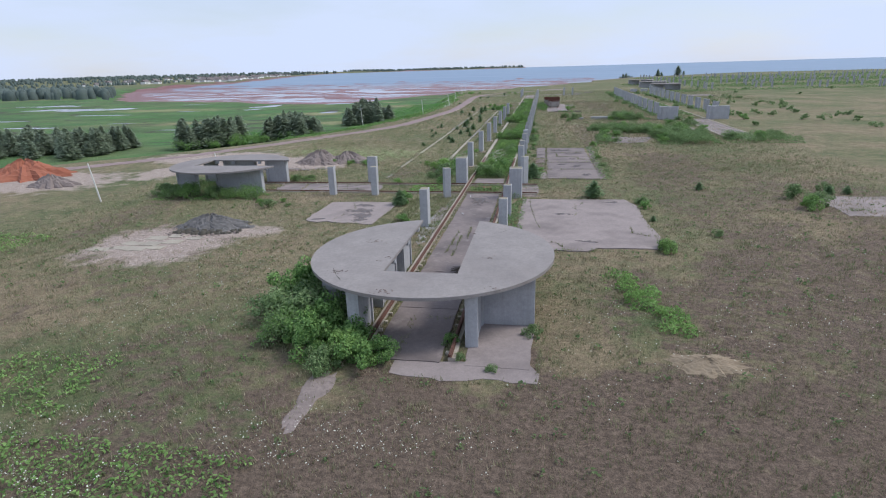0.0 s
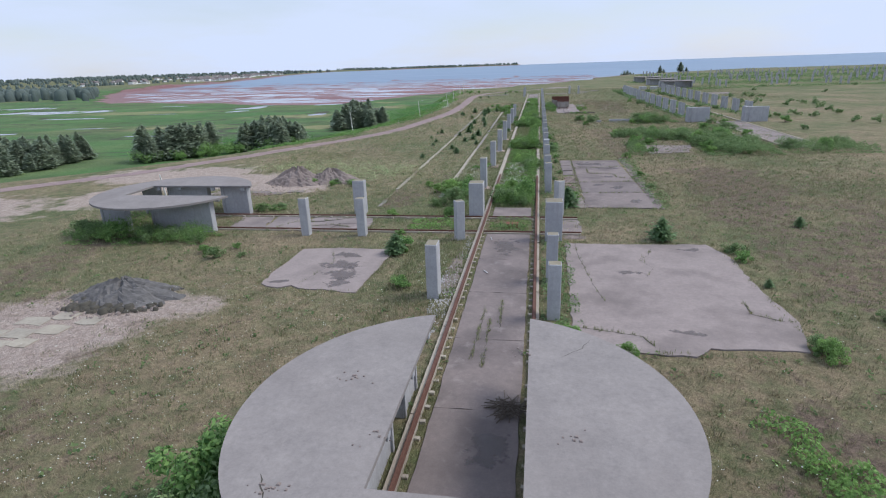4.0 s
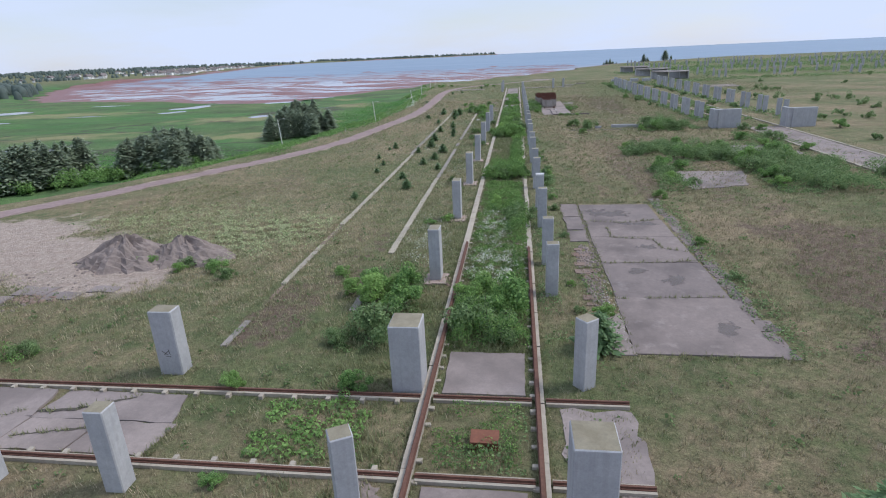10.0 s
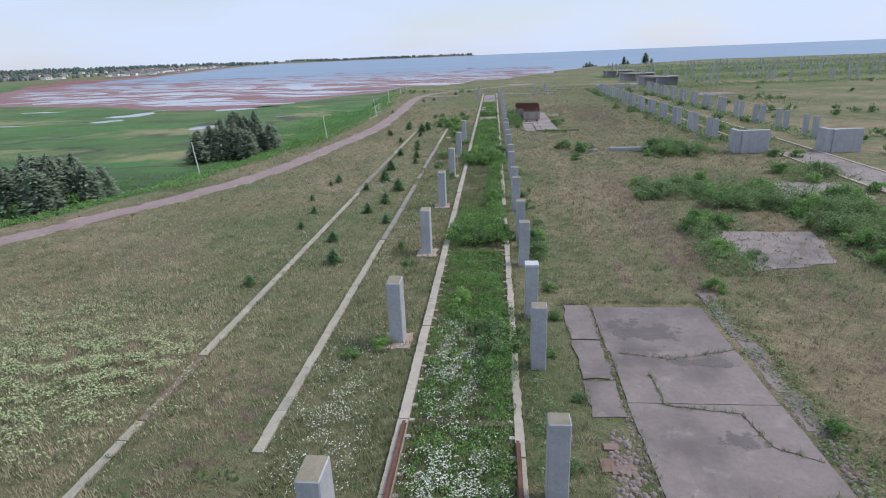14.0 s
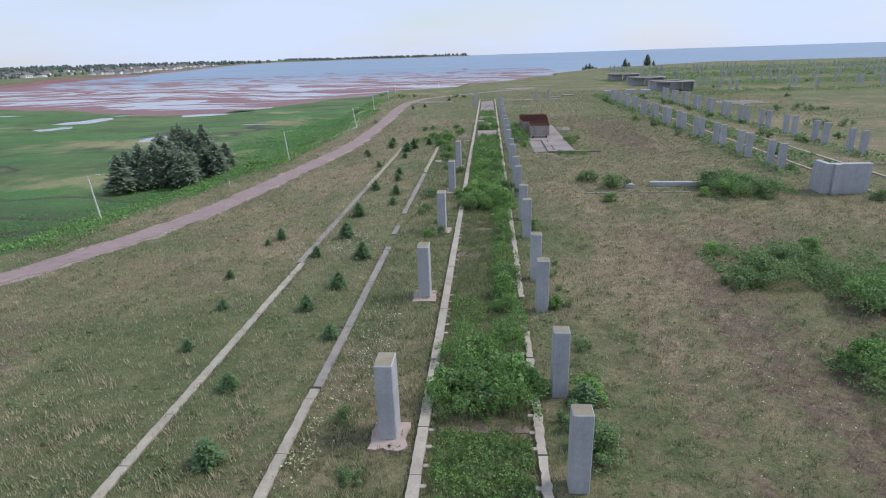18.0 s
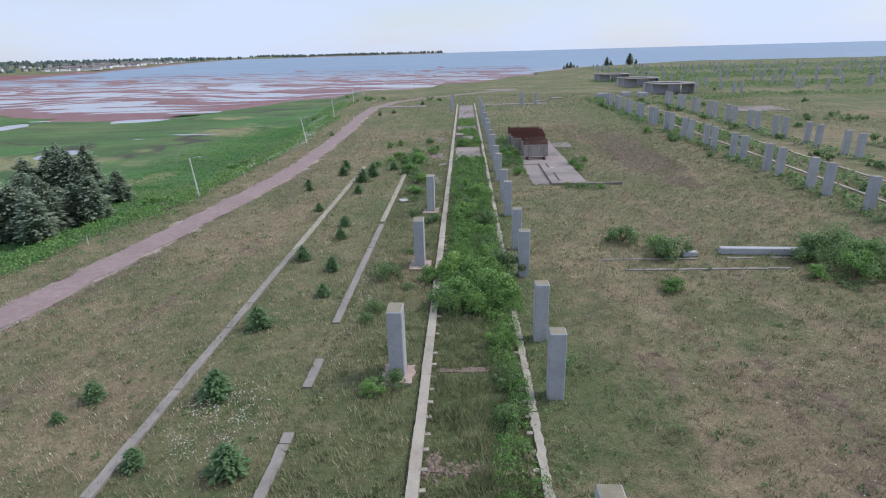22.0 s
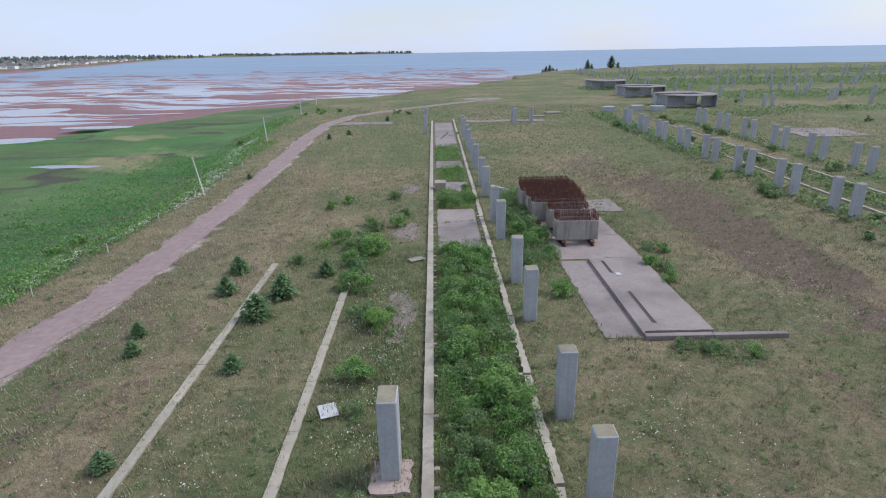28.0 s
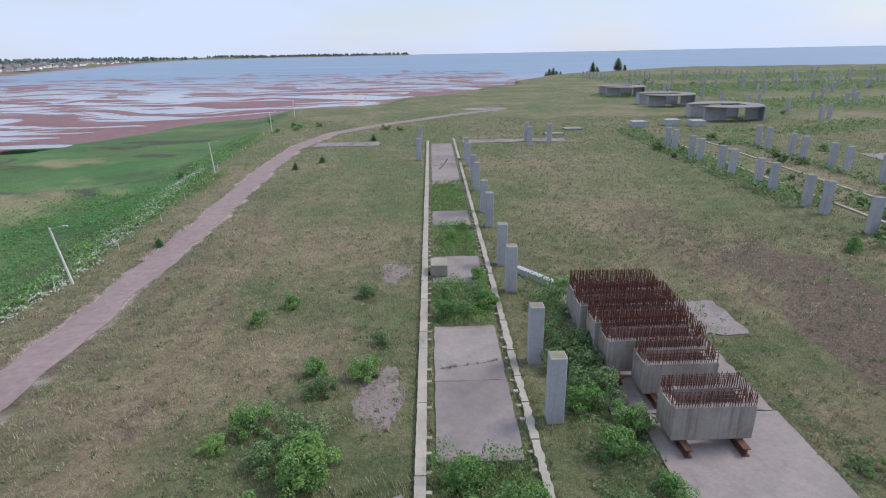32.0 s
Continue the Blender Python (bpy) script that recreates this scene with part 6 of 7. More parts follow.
def meadow_spots(n, x0, x1, y0, y1, seed):
    r = np.random.RandomState(seed)
    x, y = r.uniform(x0, x1, n), y0 + (y1 - y0) * r.uniform(0, 1, n)
    edge = np.minimum(np.minimum(x - x0, x1 - x), np.minimum(y - y0, y1 - y)) / 14.0
    ok = (r.uniform(0, 1, n) < np.clip(edge, 0, 1)) if x1 - x0 > 40 else np.ones(n, dtype=bool)
    ok &= wave(x, y, seed + 90, 2.6) + 0.6 * wave(x, y, seed + 91, 0.9) > r.normal(loc=-0.25, scale=0.35, size=n)
    ok &= (dist_to(ROAD, x, y) > 2.2) 
    for px, py, rx, ry in BARE_DIRT:
        ok &= np.hypot((x - px) / rx, (y - py) / ry) + 0.2 * wave(x, y, 77, 4) > r.uniform(0.6, 1.05, n)
    for a, b_, c, d in BARE:
        ok &= ~((x > a) & (x < b_) & (y > c) & (y < d))
    return x[ok], y[ok], r


def grass(name, n, x0, x1, y0, y1, tall, wide, seed, label, blades=4, dry_shift=0.0, lush=False):
    """Tufts of bent blades; how dry they are follows broad drifts over the meadow."""
    x, y, r = meadow_spots(n, x0, x1, y0, y1, seed)
    z = land(x, y)[0]
    dryness = np.clip(0.42 + dry_shift + 0.3 * wave(x, y, 51, 30) + 0.2 * wave(x, y, 52, 8) + 0.3 * wave(x, y, 54, 2.4) + 0.06 * smooth(-3, 8, x) * (1 - smooth(230, 300, y)) + r.normal(scale=0.2, size=len(x)) + 0.04 * (1 - smooth(-26, -19, x)), 0, 1)
    h = tall * r.uniform(0.5, 1.2, len(x)) * (0.85 + 0.3 * wave(x, y, 53, 6) + 0.3 * wave(x, y, 55, 1.7))
    V, D, T = [], [], []
    # The raised tone around (-42, 126) paints a sunlit patch into the blades.
    tone = np.clip(0.50 - 0.31 * smooth(-4, 4, x) + 0.14 * (1 - smooth(-16, -11, x)) * smooth(90, 105, y) * (1 - smooth(170, 230, y)) + 0.10 * (1 - smooth(-24, -18, x)) * smooth(100, 120, y) - 0.28 * (1 - smooth(50, 85, y)) + 0.3 * blob(x, y, -42, 126, 26, 20, 57) + 0.33 * wave(x, y, 56, 1.3) + r.normal(scale=0.22, size=len(x)), 0, 1)
    for b_ in range(blades):
        a = r.uniform(0, 6.283, len(x))
        ox, oy = r.normal(scale=0.12, size=len(x)), r.normal(scale=0.12, size=len(x))
        lean = r.uniform(0.2, 0.8, len(x)) * h
        w = wide * r.uniform(0.6, 1.3, len(x))
        cx, cy = np.cos(a), np.sin(a)
        p0 = np.stack([x + ox - cy * w, y + oy + cx * w, z - 0.02], -1)
        p1 = np.stack([x + ox + cy * w, y + oy - cx * w, z - 0.02], -1)
        p2 = np.stack([x + ox + cx * lean, y + oy + cy * lean, z + h], -1)
        V.append(np.stack([p0, p1, p2], 1).reshape(-1, 3))
        D.append(np.repeat(np.clip(dryness + r.normal(scale=0.06, size=len(x)), 0, 1), 3))
        T.append(np.repeat(tone, 3))
    V, D = np.concatenate(V), np.concatenate(D)
    me = soup(name, V, np.arange(len(V)).reshape(-1, 3), M_GRASS)
    me.attributes.new("tone", "FLOAT", "POINT").data.foreach_set("value", np.concatenate(T).astype(np.float32))
    at = me.attributes.new("dry", "FLOAT", "POINT")
    at.data.foreach_set("value", D.astype(np.float32))
    return tagged(new(name, me), label, "grass", kind="stuff")


grass("meadow_grass", 150000, -75, 60, 2, 124, 0.30, 0.03, 1, "rough tufted meadow grass, green and straw-coloured", 3)
grass("meadow_grass", 230000, -64, 58, 96, 312, 0.32, 0.035, 2, "rough tufted meadow grass, green and straw-coloured", 3)
grass("track_grass", 52000, -11.6, -5.9, 96, 262, 0.42, 0.032, 3, "lush green grass between the track beams", 3, dry_shift=-0.6)
grass("verge_grass", 20000, -19, -12.6, 60, 260, 0.45, 0.036, 4, "lush green grass beside the track", 3, dry_shift=-0.3)
grass("flower_meadow_grass", 26000, -62, -22, 104, 150, 0.34, 0.034, 8, "light green flowering grass beyond the soil heaps, a sunlit patch put into its tone", 3, dry_shift=-0.05)
grass("far_grass", 46000, -62, 110, 284, 430, 0.42, 0.05, 5, "rough meadow grass towards the bay", 3, dry_shift=-0.1)


grass("straw_grass", 70000, -72, 58, 4, 300, 0.42, 0.016, 6, "pale straw-coloured seed heads over the meadow", 3, dry_shift=0.55)


def herbs(name, n, x0, x1, y0, y1, seed, label):
    """Low leafy clumps scattered over the meadow."""
    x, y, r = meadow_spots(n, x0, x1, y0, y1, seed)
    z = land(x, y)[0]
    rad = r.uniform(0.12, 0.5, len(x)) ** 1.3 + 0.08
    V = []
    for _ in range(9):
        a, q = r.uniform(0, 6.283, len(x)), rad * np.sqrt(r.uniform(0, 1, len(x)))
        px, py = x + q * np.cos(a), y + q * np.sin(a)
        pz = z + (0.1 + 0.9 * rad) * r.uniform(0.25, 1, len(x)) * (1 - 0.6 * (q / rad) ** 2)
        b_, s_ = r.uniform(0, 6.283, len(x)), 0.05 + 0.16 * rad * r.uniform(0.7, 1.4, len(x))
        c, d, t = np.cos(b_) * s_, np.sin(b_) * s_, r.normal(scale=0.5, size=len(x)) * s_
        V.append(np.stack([np.stack([px - c, py - d, pz], -1), np.stack([px + 0.5 * d, py - 0.5 * c, pz + t], -1), np.stack([px + c, py + d, pz + 0.3 * t], -1), np.stack([px - 0.5 * d, py + 0.5 * c, pz - t], -1)], 1).reshape(-1, 3))
    V = np.concatenate(V)
    return tagged(new(name, soup(name, V, np.arange(len(V)).reshape(-1, 4), M_HERB)), label, "herbs", kind="stuff")


herbs("meadow_herbs", 9000, -72, 58, 4, 310, 7, "low dark green herbs dotted over the meadow")


def flowers(name, areas, size, material, label, seed):
    """Flower heads, each a small flat rosette, in drifts. Areas: centre, radii, count."""
    r = np.random.RandomState(seed)
    P = []
    for cx, cy, rx, ry, n in areas:
        n *= 2
        q = np.sqrt(r.uniform(0, 1, n)) * (1 + 0.15 * r.normal(size=n))
        a = r.uniform(0, 6.283, n)
        x, y = cx + rx * q * np.cos(a), cy + ry * q * np.sin(a)
        ok = (r.uniform(0, 1, n) < np.clip(1.35 - q, 0, 1)) & (wave(x, y, seed + 7, 3.0) + 0.7 * wave(x, y, seed + 8, 1.1) > -0.1)
        for b0, b1, b2, b3 in BARE:
            ok &= ~((x > b0) & (x < b1) & (y > b2) & (y < b3))
        x, y = x[ok], y[ok]
        P.append(np.stack([x, y, land(x, y)[0] + r.uniform(0.22, 0.5, len(x))], -1))
    p = np.concatenate(P)
    n = len(p)
    s_ = size * r.uniform(0.6, 1.4, n)
    V = []
    a0 = r.uniform(0, 6.283, n)
    tilt = r.normal(scale=0.3, size=(n, 2))
    for k in range(5):
        a = a0 + 1.2566 * k
        dx, dy = s_ * np.cos(a), s_ * np.sin(a)
        V.append(np.stack([p[:, 0] + dx, p[:, 1] + dy, p[:, 2] + dx * tilt[:, 0] + dy * tilt[:, 1]], -1))
    V = np.stack(V, 1).reshape(-1, 3)
    me = soup(name, V, np.arange(5 * n).reshape(-1, 5), material)
    return tagged(new(name, me), label, "flowers", kind="stuff")


flowers("meadow_flowers", [(-9, 114, 3, 6, 3600), (-9, 128, 2.5, 7, 1400), (-17.5, 124, 3, 10, 900), (-9.6, 124, 2.2, 5, 1200), (-10, 131, 1.2, 5, 350), (-16, 118, 2.5, 8, 900), (-24, 182, 3, 4, 700), (-17, 160, 2, 12, 600), (-18, 205, 2, 20, 700), (-16, 240, 3, 16, 900), (-25, 225, 4, 20, 500), (1, 105, 2, 6, 400), (12, 190, 10, 8, 250), (24, 225, 8, 5, 500), (25, 290, 9, 20, 900), (20, 250, 5, 10, 700), (-50.5, 285, 1.4, 16, 1500), (-53, 305, 1.6, 18, 1500)], 0.033, M_PETAL, "small white meadow flowers", 61)
flowers("meadow_flowers", [(-57, 332, 2, 20, 1500), (-53, 252, 1.6, 18, 900), (-30, 60, 14, 14, 900), (-30, 40, 10, 12, 900), (10, 40, 16, 14, 700), (25, 50, 14, 22, 700), (-26, 20, 8, 6, 700), (-10, 24, 10, 4, 500), (-15.5, 73, 1.5, 6, 300), (-40, 150, 14, 20, 500), (-37, 200, 12, 40, 900), (-34, 240, 8, 24, 700), (8, 160, 8, 20, 600), (2, 230, 5, 12, 300), (-24, 290, 10, 20, 500)], 0.033, M_PETAL, "small white meadow flowers", 61)
flowers("bank_flowers", [(-48.6, 288, 1.3, 10, 900), (-50.5, 300, 1.4, 10, 900), (-52.5, 312, 1.5, 10, 900), (-55, 326, 1.6, 11, 900), (-58, 342, 1.8, 12, 800), (-50, 272, 1.3, 9, 600), (-52, 258, 1.4, 9, 500), (-56, 236, 1.5, 9, 300)], 0.055, M_PETAL, "white umbels along the top of the bank", 64)
flowers("cream_flowers", [(-37, 122, 11, 8, 9000), (-47, 130, 12, 8, 6000), (-33, 127, 6, 5, 2500), (-58, 128, 8, 4, 1500), (-19, 147, 1.5, 6, 200)], 0.05, M_PETAL_Y, "creamy drift of flowering weeds", 62)


def stones(name, areas, material, label, seed):
    r = np.random.RandomState(seed)
    V, F = [], []
    base = np.array([(-1, -1, 0), (1, -1, 0), (1, 1, 0), (-1, 1, 0), (-0.6, -0.6, 1), (0.6, -0.7, 1), (0.7, 0.6, 1), (-0.6, 0.7, 1)], dtype=float)
    for cx, cy, rx, ry, n, s0 in areas:
        for _ in range(n):
            q, a = math.sqrt(r.uniform()), r.uniform(0, 6.283)
            x, y, s_ = cx + rx * q * math.cos(a), cy + ry * q * math.sin(a), s0 * r.uniform(0.5, 1.6)
            t = r.uniform(0, 6.283)
            m_ = np.array([(math.cos(t), -math.sin(t), 0), (math.sin(t), math.cos(t), 0), (0, 0, 1)])
            b0 = len(V)
            V += list((base * (s_, s_ * r.uniform(0.6, 1), s_ * r.uniform(0.6, 1.1)) * r.uniform(0.8, 1.2, (8, 3))) @ m_.T + (x, y, 0.0))
            F += [(b0 + i, b0 + j, b0 + k, b0 + l) for i, j, k, l in ((4, 5, 6, 7), (0, 1, 5, 4), (1, 2, 6, 5), (2, 3, 7, 6), (3, 0, 4, 7))]
    return tagged(new(name, soup(name, V, F, material)), label, "stones", kind="stuff")


for x, y, rx, ry in ((-15.0, 268, 1.7, 3.5), (-15.2, 290, 1.6, 3), (-14.6, 246, 1.4, 5), (-1.4, 84.5, 1.3, 0.8), (-13.4, 72, 0.9, 6), (-14.2, 84, 1.2, 1.5)):
    patch("stone_patch", x, y, rx, ry, M_GRAVEL, "loose patch of crushed stone in the grass", "gravel", 0.05, int(y), 0.15)
stones("loose_stones", [(-15.0, 268, 1.7, 3.5, 260, 0.07), (-15.2, 290, 1.6, 3, 160, 0.08), (-14.6, 246, 1.4, 5, 240, 0.07), (-1.4, 84.5, 1.3, 0.8, 160, 0.06), (-13.5, 72, 0.7, 6, 200, 0.06), (-42.5, 62, 5, 2.5, 160, 0.12), (-0.2, 112, 1.0, 8, 420, 0.1), (0.9, 124, 0.4, 10, 200, 0.07), (10.6, 117, 0.7, 18, 420, 0.09), (-8.5, 291, 1.2, 1.6, 120, 0.08), (-48, 114, 4.5, 3.5, 160, 0.12), (-54, 106, 8, 5, 120, 0.1)], M_GRAVEL, "loose broken stones and rubble", 63)


stones("pale_stones", [(-13.5, 67, 0.9, 8, 700, 0.055), (-12.9, 80, 0.5, 4, 200, 0.05)], M_PALE, "pale grey ballast stones beside the track", 69)
stones("asphalt_chunks", [(-43, 61.4, 3.4, 0.7, 80, 0.28), (-42.3, 63.6, 3.6, 1.6, 70, 0.22), (-41.2, 65.5, 3.0, 1.4, 40, 0.3), (-39, 62, 2, 1, 24, 0.2)], M_CRACK, "black chunks of broken asphalt on a heap", 65)
stones("brick_rubble", [(-49.5, 104.8, 2.2, 0.9, 60, 0.16), (-12.6, 110, 0.6, 1.2, 30, 0.12), (-8.8, 178.2, 2.6, 0.5, 60, 0.1), (-6.2, 178.4, 0.6, 1.5, 40, 0.1), (-11.3, 178.4, 0.5, 1.2, 40, 0.1), (-8.8, 187.6, 2.4, 0.4, 30, 0.08)], M_TIE, "reddish broken rubble", 68)
for i, (x, y, w, d) in enumerate(((-50.5, 54.0, 1.3, 0.7), (-48.4, 54.6, 1.0, 0.6), (-46.2, 54.6, 1.2, 0.8), (-48.0, 56.4, 1.2, 0.7), (-45.6, 56.6, 1.1, 0.8), (-44.0, 55.2, 0.9, 0.6), (-43.4, 57.4, 1.1, 0.7), (-46.4, 58.6, 1.2, 0.7), (-44.4, 59.8, 1.0, 0.6), (-41.6, 59.2, 0.9, 0.6))):
    slab("broken_slab", rect(x - w, x + w, y - d, y + d), "cracked pale concrete plate in bare dirt", top=0.05, seed=160 + i, jitter=0.22, material=M_STRIP_TAN, kind="")
for i, (x, y, w, d) in enumerate(((-54, 104, 2.2, 1.2), (-51, 106.5, 1.8, 1.0), (-47.5, 105.5, 1.6, 0.8), (-57, 105.5, 1.5, 1.2), (-44.5, 107, 1.3, 0.7))):
    slab("broken_slab", rect(x - w, x + w, y - d, y + d), "broken flat piece of concrete on bare dirt", top=0.12, seed=60 + i, jitter=0.25, category="slab", kind="")
root = thing("rusty_box", (-8.5, 88.3, 0.0), "small rust-red metal box standing in the grass", "box")
part("body", boxes((-0.7, 0.7, -0.5, 0.5, -0.05, 0.45), bevel=0.02), M_RUST, root)
part("lid", boxes((-0.74, 0.74, -0.54, 0.54, 0.453, 0.5), bevel=0.01), M_RUST, root)


# ---- cracks in the slabs, and litter ----
def crack(name, pts, width, z, seed, label="dark weedy crack in the concrete"):
    r = random.Random(seed)
    line = []
    for (x0, y0), (x1, y1) in zip(pts, pts[1:]):
        n = max(2, int(math.hypot(x1 - x0, y1 - y0) / 0.35))
        line += [(x0 + (x1 - x0) * i / n + r.uniform(-0.06, 0.06), y0 + (y1 - y0) * i / n + r.uniform(-0.06, 0.06)) for i in range(n)]
    line.append(pts[-1])
    bm_ = bmesh.new()
    prev = None
    for i, (x, y) in enumerate(line):
        a, b_ = line[max(i - 1, 0)], line[min(i + 1, len(line) - 1)]
        dx, dy = b_[0] - a[0], b_[1] - a[1]
        d = math.hypot(dx, dy) or 1
        w = width * r.uniform(0.4, 1.3) * (0.3 if i in (0, len(line) - 1) else 1)
        cur = (bm_.verts.new((x - dy / d * w, y + dx / d * w, z)), bm_.verts.new((x + dy / d * w, y - dx / d * w, z)))
        if prev:
            bm_.faces.new((prev[0], prev[1], cur[1], cur[0]))
        prev = cur
    return tagged(part(name, bm_, M_CRACK), label, "crack", "cracks", "structure")


CRACKS = [([(-1.5, 82.2), (-1.4, 77.7), (-0.9, 73.5), (-0.6, 70.1), (0.1, 66.5)], 0.022), ([(6.1, 80.5), (5.4, 78.3), (4.4, 77.1), (5.3, 74.8), (4.4, 72.5)], 0.014), ([(3.0, 125.5), (3.1, 122.0), (7.1, 121.3), (7.5, 118.5), (9.5, 117.4)], 0.06), ([(1.1, 114.4), (6.5, 114.6), (9.8, 115.1)], 0.07), ([(1.2, 106.4), (9.7, 107.0)], 0.04), ([(1.5, 128), (5, 127.2), (9.6, 128.6)], 0.04), ([(10.9, 67.3), (10.7, 65.1), (12.6, 64)], 0.09), ([(-2.4, 61.7), (2.0, 60.6), (2.6, 59.0)], 0.05), ([(-9.8, 56.0), (-9.6, 64.2)], 0.035)]
CRACKS += [([(-9.0, 55.0), (-9.0, 62.3)], 0.03), ([(-8.3, 66), (-8.2, 61)], 0.04), ([(-27.5, 78), (-26, 74), (-27.4, 68)], 0.012), ([(-38, 86.2), (-37, 89), (-33, 89.6), (-30, 91)], 0.12), ([(-35, 87), (-31, 88), (-28.5, 87)], 0.1), ([(-10.8, 345), (-8.6, 347), (-6.8, 346)], 0.07), ([(-10.2, 340), (-8.8, 346), (-8, 352)], 0.05), ([(-11, 271), (-6.6, 272)], 0.03)]
for i, (pts, w) in enumerate(CRACKS):
    crack("slab_crack", pts, w, 0.105, 700 + i)
crack("roof_crack", [(-15.9, 39.4), (-15.0, 37.8), (-14.3, 36.8)], 0.03, 4.305, 740, "dark crack near the rim of the shelter roof")
crack("roof_crack", [(-4.2, 49.5), (-3.1, 50.6), (-2.6, 51.6)], 0.02, 4.305, 741, "dark crack near the rim of the shelter roof")
for x, y0, y1 in ((5.5, 242.6, 248.6), (5.3, 253.0, 256.2)):
    root = thing("floor_slot", (x, 0, 0.345), "dark straight slot in the casting bed floor", "slot", "floor slots", "structure")
    part("slot", boxes((-0.13, 0.13, y0, y1, 0, 0.006)), M_CRACK, root)
    part("slot_lip", boxes((0.14, 0.22, y0, y1, 0, 0.06)), M_SLAB, root)
root = thing("concrete_block", (-10.7, 289.2, 0.1), "pale concrete block on the track slab", "block")
part("body", boxes((-0.85, 0.85, -1.1, 1.1, 0, 1.25), bevel=0.05), M_STRIP_TAN, root)
for x, y, w, d, t, lab in ((-18.3, 232.5, 0.55, 0.7, 20, "crumpled white sheet lying in the grass"), (-13.6, 258.3, 0.85, 0.5, 30, "grey board lying in the grass"), (5.85, 252.6, 0.25, 0.3, 8, "white scrap of board on the casting bed"), (-10.3, 72.5, 0.05, 0.45, 30, "white splinter of board on the track slab"), (-10.6, 83, 0.05, 0.5, 10, "white splinter of board on the track slab")):
    root = thing("loose_board", (x, y, 0.35 if 241 < y < 257 else 0.16), lab, "board", turn=t)
    part("board", boxes((-w, w, -d, d, 0, 0.05), bevel=0.015), M_STRIP if "grey" in lab else M_WHITE, root)
for i in range(16):
    y = 215 + 12 * i
    x = west_edge(y) + 0.8 + 0.5 * math.sin(i)
    root = thing("fence_stake", (float(x), y, height(x, y) - 0.1), "weathered grey fence stake on the bank", "stake", "fence stakes")
    bm = bmesh.new()
    tube(bm, [(0, 0, 0), (0.05, 0, 1.2)], 0.05, 0.04, 6)
    part("stake", bm, M_WOOD, root)


def stain(cx, cy, rx, ry, z, seed, material=M_STAIN, label="dark damp stain on the concrete"):
    """A thin darker skin with a ragged outline on a slab."""
    r = random.Random(seed)
    n = 44
    ph = [r.uniform(0, 6.283) for _ in range(4)]
    pts = []
    for a in range(n):
        t = 6.283 * a / n
        q = 1 + 0.16 * math.sin(2 * t + ph[0]) + 0.07 * math.sin(3 * t + ph[1])
        pts.append((cx + rx * q * math.cos(t), cy + ry * q * math.sin(t)))
    bm_ = bmesh.new()
    c = bm_.verts.new((cx, cy, z))
    vs = [bm_.verts.new((x, y, z)) for x, y in pts]
    for a in range(n):
        bm_.faces.new((c, vs[a], vs[(a + 1) % n]))
    ob = part("stain", bm_, material)
    ob.data.attributes.new("skin", "FLOAT", "POINT").data.foreach_set("value", [1.0] + [0.0] * n)
    return tagged(ob, label, "stain", "slab stains", "structure")


for i, (cx, cy, rx, ry) in enumerate(((-24.3, 71.2, 1.9, 1.9), (-23.6, 69.0, 1.3, 1.2), (-25.4, 76.6, 1.5, 0.9), (-29.6, 68.7, 1.0, 0.5), (3.0, 73.5, 1.4, 0.6), (5.2, 61.5, 1.0, 0.5), (9.6, 80.4, 1.3, 0.5), (4.2, 131.2, 2.4, 2.2), (7.0, 127.0, 1.9, 1.0), (3.6, 104.3, 1.4, 2.2), (5.8, 119.0, 1.4, 0.6), (6.6, 110.5, 1.2, 1.3), (4.0, 112.5, 0.9, 1.0), (7.8, 101.5, 1.0, 1.4), (-8.8, 80.5, 1.7, 2.6), (-7.8, 47, 1.2, 1.6), (-24.9, 73.4, 2.0, 1.6))):
    stain(cx, cy, 1.35 * rx, 1.35 * ry, (0.145 if cy > 200 else 0.104) + 0.0045 * (i % 3), 800 + i)
heap(11.2, 35.2, 2.6, 1.5, 0.5, M_HAY, "low heap of dry cut hay in the meadow", 15)
patch("stone_patch", -13.6, 28.5, 0.9, 3.6, M_GRAVEL, "loose line of pale stones in the grass", "gravel", 0.06, 19, 0.2)


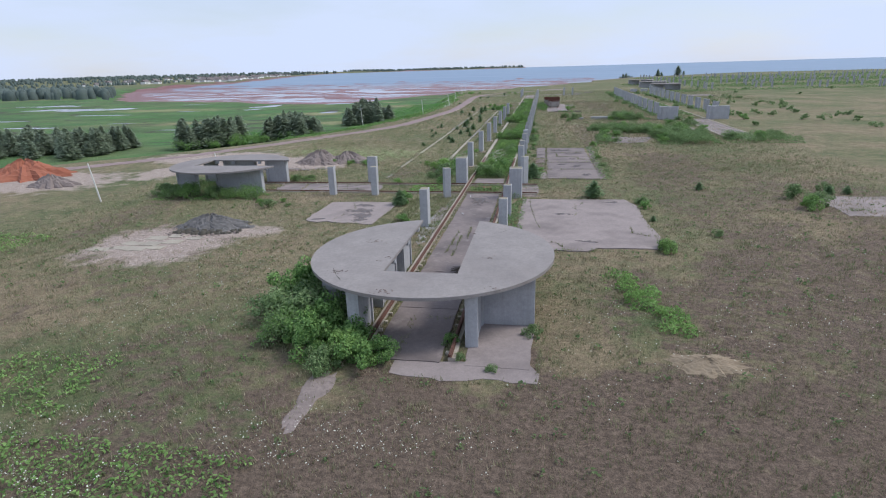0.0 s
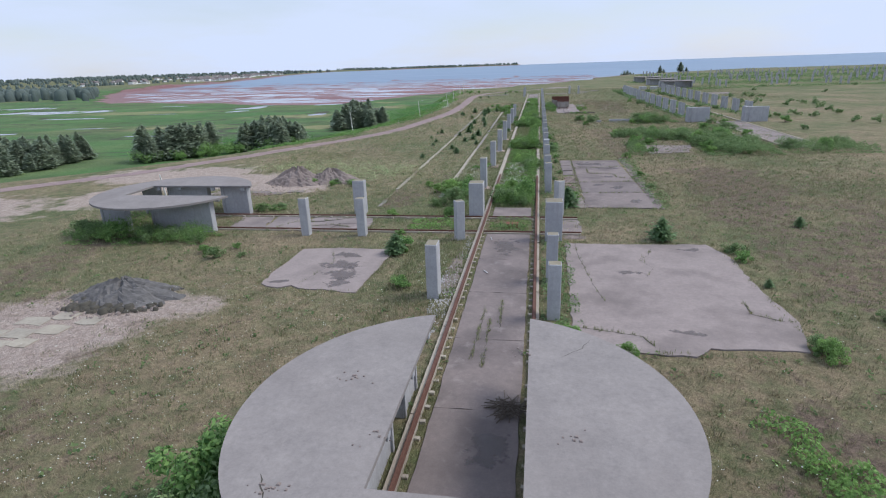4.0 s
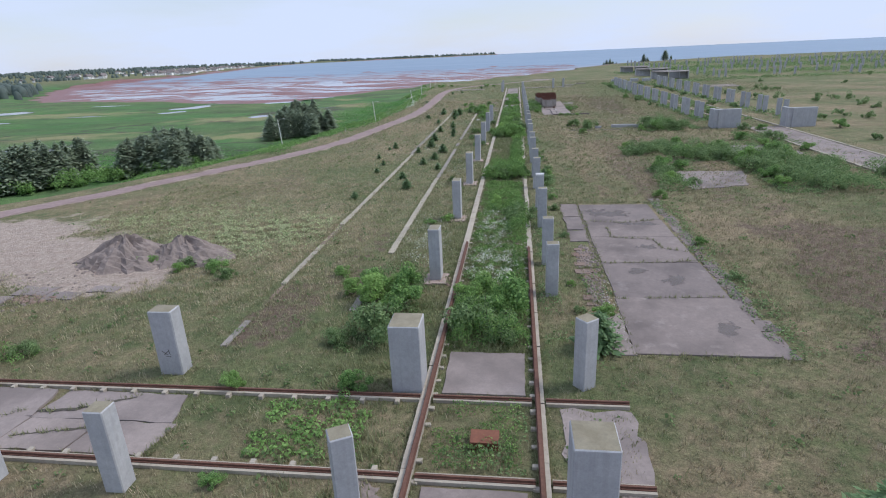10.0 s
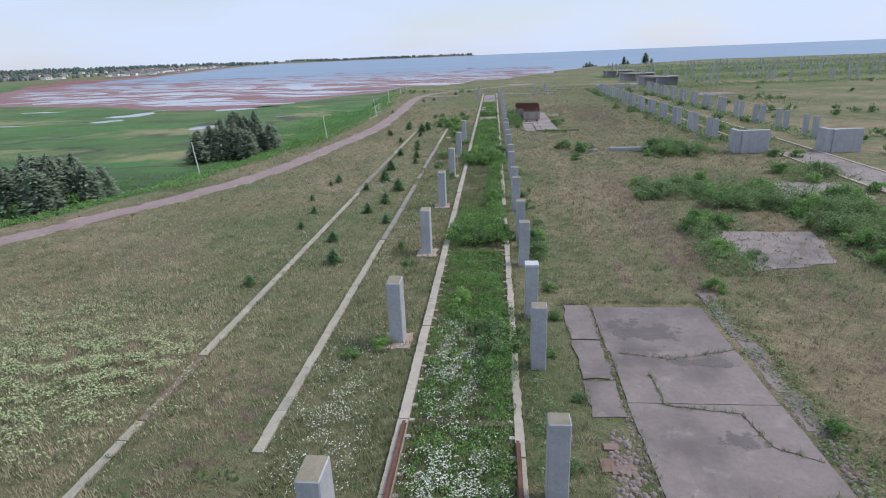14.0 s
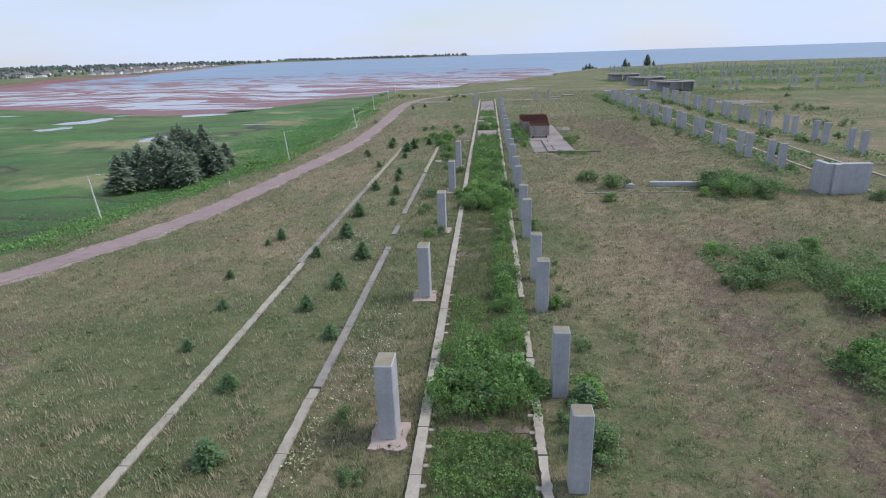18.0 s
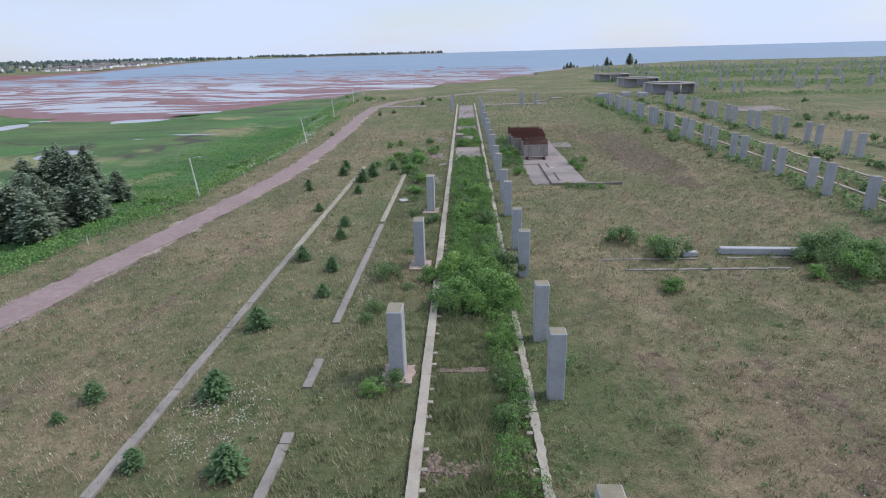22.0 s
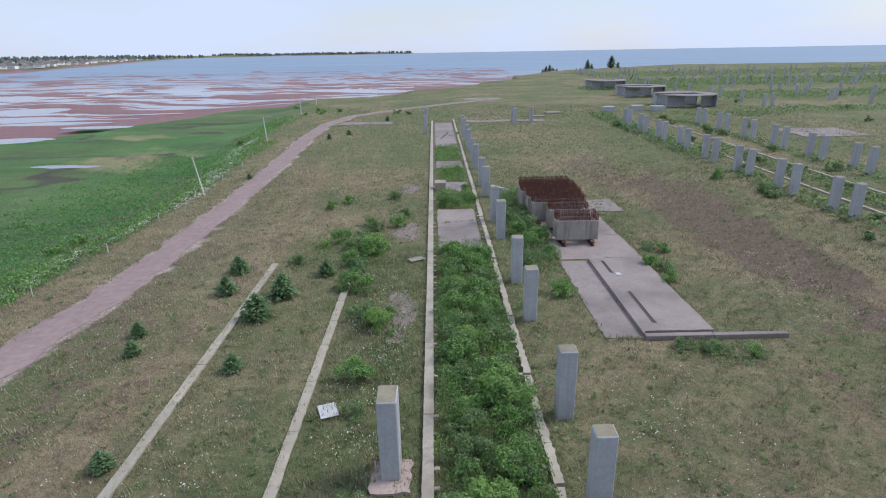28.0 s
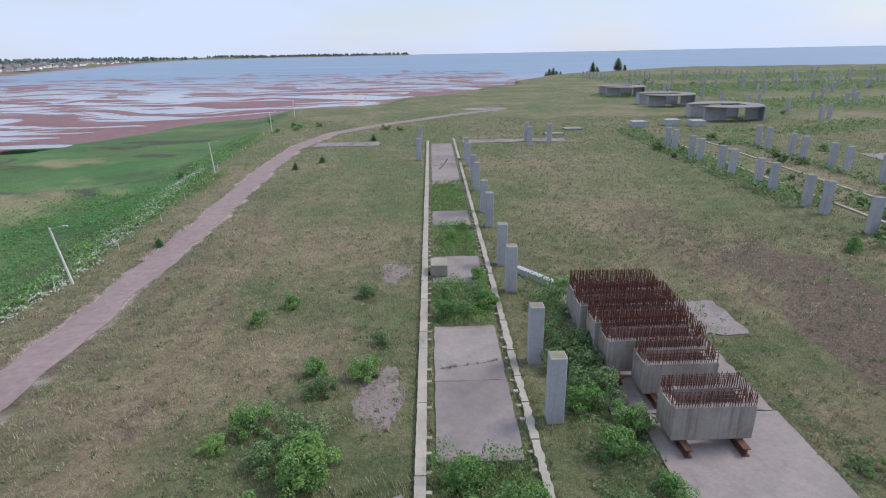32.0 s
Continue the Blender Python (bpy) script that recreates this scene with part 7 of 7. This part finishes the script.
def weeds(name, spots_, tall, wide, seed, label, shift):
    """Tufts of blades at given places."""
    r = np.random.RandomState(seed)
    P = np.array(spots_)
    V, D = [], []
    for _ in range(5):
        n = len(P)
        a = r.uniform(0, 6.283, n)
        h = tall * r.uniform(0.4, 1.3, n)
        x, y = P[:, 0] + r.normal(scale=0.07, size=n), P[:, 1] + r.normal(scale=0.07, size=n)
        w, ln = wide * r.uniform(0.7, 1.3, n), h * r.uniform(0.2, 0.8, n)
        cx, cy = np.cos(a), np.sin(a)
        V.append(np.stack([np.stack([x - cy * w, y + cx * w, P[:, 2]], -1), np.stack([x + cy * w, y - cx * w, P[:, 2]], -1), np.stack([x + cx * ln, y + cy * ln, P[:, 2] + h], -1)], 1).reshape(-1, 3))
        D.append(np.repeat(np.clip(0.35 + shift + r.normal(scale=0.2, size=n), 0, 1), 3))
    V, D = np.concatenate(V), np.concatenate(D)
    me = soup(name, V, np.arange(len(V)).reshape(-1, 3), M_GRASS)
    me.attributes.new("tone", "FLOAT", "POINT").data.foreach_set("value", np.repeat(r.uniform(0.1, 0.8, len(D) // 3), 3).astype(np.float32))
    me.attributes.new("dry", "FLOAT", "POINT").data.foreach_set("value", D.astype(np.float32))
    return tagged(new(name, me), label, "weeds", kind="stuff")


wr = random.Random(66)
spots_ = []
for pts, w in CRACKS:
    for (x0, y0), (x1, y1) in zip(pts, pts[1:]):
        for _ in range(int(math.hypot(x1 - x0, y1 - y0) * (4 if w > 0.028 else 1))):
            k = wr.random()
            spots_.append((x0 + (x1 - x0) * k + wr.gauss(0, w), y0 + (y1 - y0) * k + wr.gauss(0, w), 0.1))
for x0, x1, y0, y1 in BARE[:7] + [(17, 28, 143, 155)]:
    for _ in range(int(2 * (x1 - x0 + y1 - y0) * 9)):
        e = wr.randrange(4)
        kx, ky = wr.uniform(x0, x1), wr.uniform(y0, y1)
        if math.sin(kx * 1.9 + e) + math.sin(ky * 1.3 + 2 * e) + math.sin(kx * 0.7 - ky * 0.9) < 0.15:
            continue
        spots_.append(((x0, x1, kx, kx)[e] + wr.gauss(0, 0.16), (ky, ky, y0, y1)[e] + wr.gauss(0, 0.16), 0.02))
for y in (x0 for x0 in range(34, 376)):
    for bx in (-12.55, -11.75, -5.95, -5.2):
        for _ in range(5):
            spots_.append((bx + wr.gauss(0, 0.1), y + wr.random(), 0.0))
for y in range(96, 256):
    for bx in (-28.35, -27.5, -20.2, -19.3):
        for _ in range(4):
            spots_.append((bx + wr.gauss(0, 0.12), y + wr.random(), 0.0))
weeds("crack_weeds", spots_, 0.30, 0.022, 67, "green weeds in cracks and along concrete edges", -0.2)
# dark scrawl on one column
scrawl = thing("scrawl", (-29.4, 93.72, 1.6), "dark painted scrawl on a concrete column", "scrawl")
for k, (a, w, z) in enumerate(((35, 0.5, 0.0), (-40, 0.45, 0.02), (0, 0.35, -0.25), (80, 0.4, 0.1))):
    m_ = part("stroke", boxes((-w / 2, w / 2, -0.004, 0.0, -0.025, 0.025)), M_DARKPILE, scrawl)
    m_.location, m_.rotation_euler = (0.1 * k - 0.15, 0, z), (0, radians(a), 0)
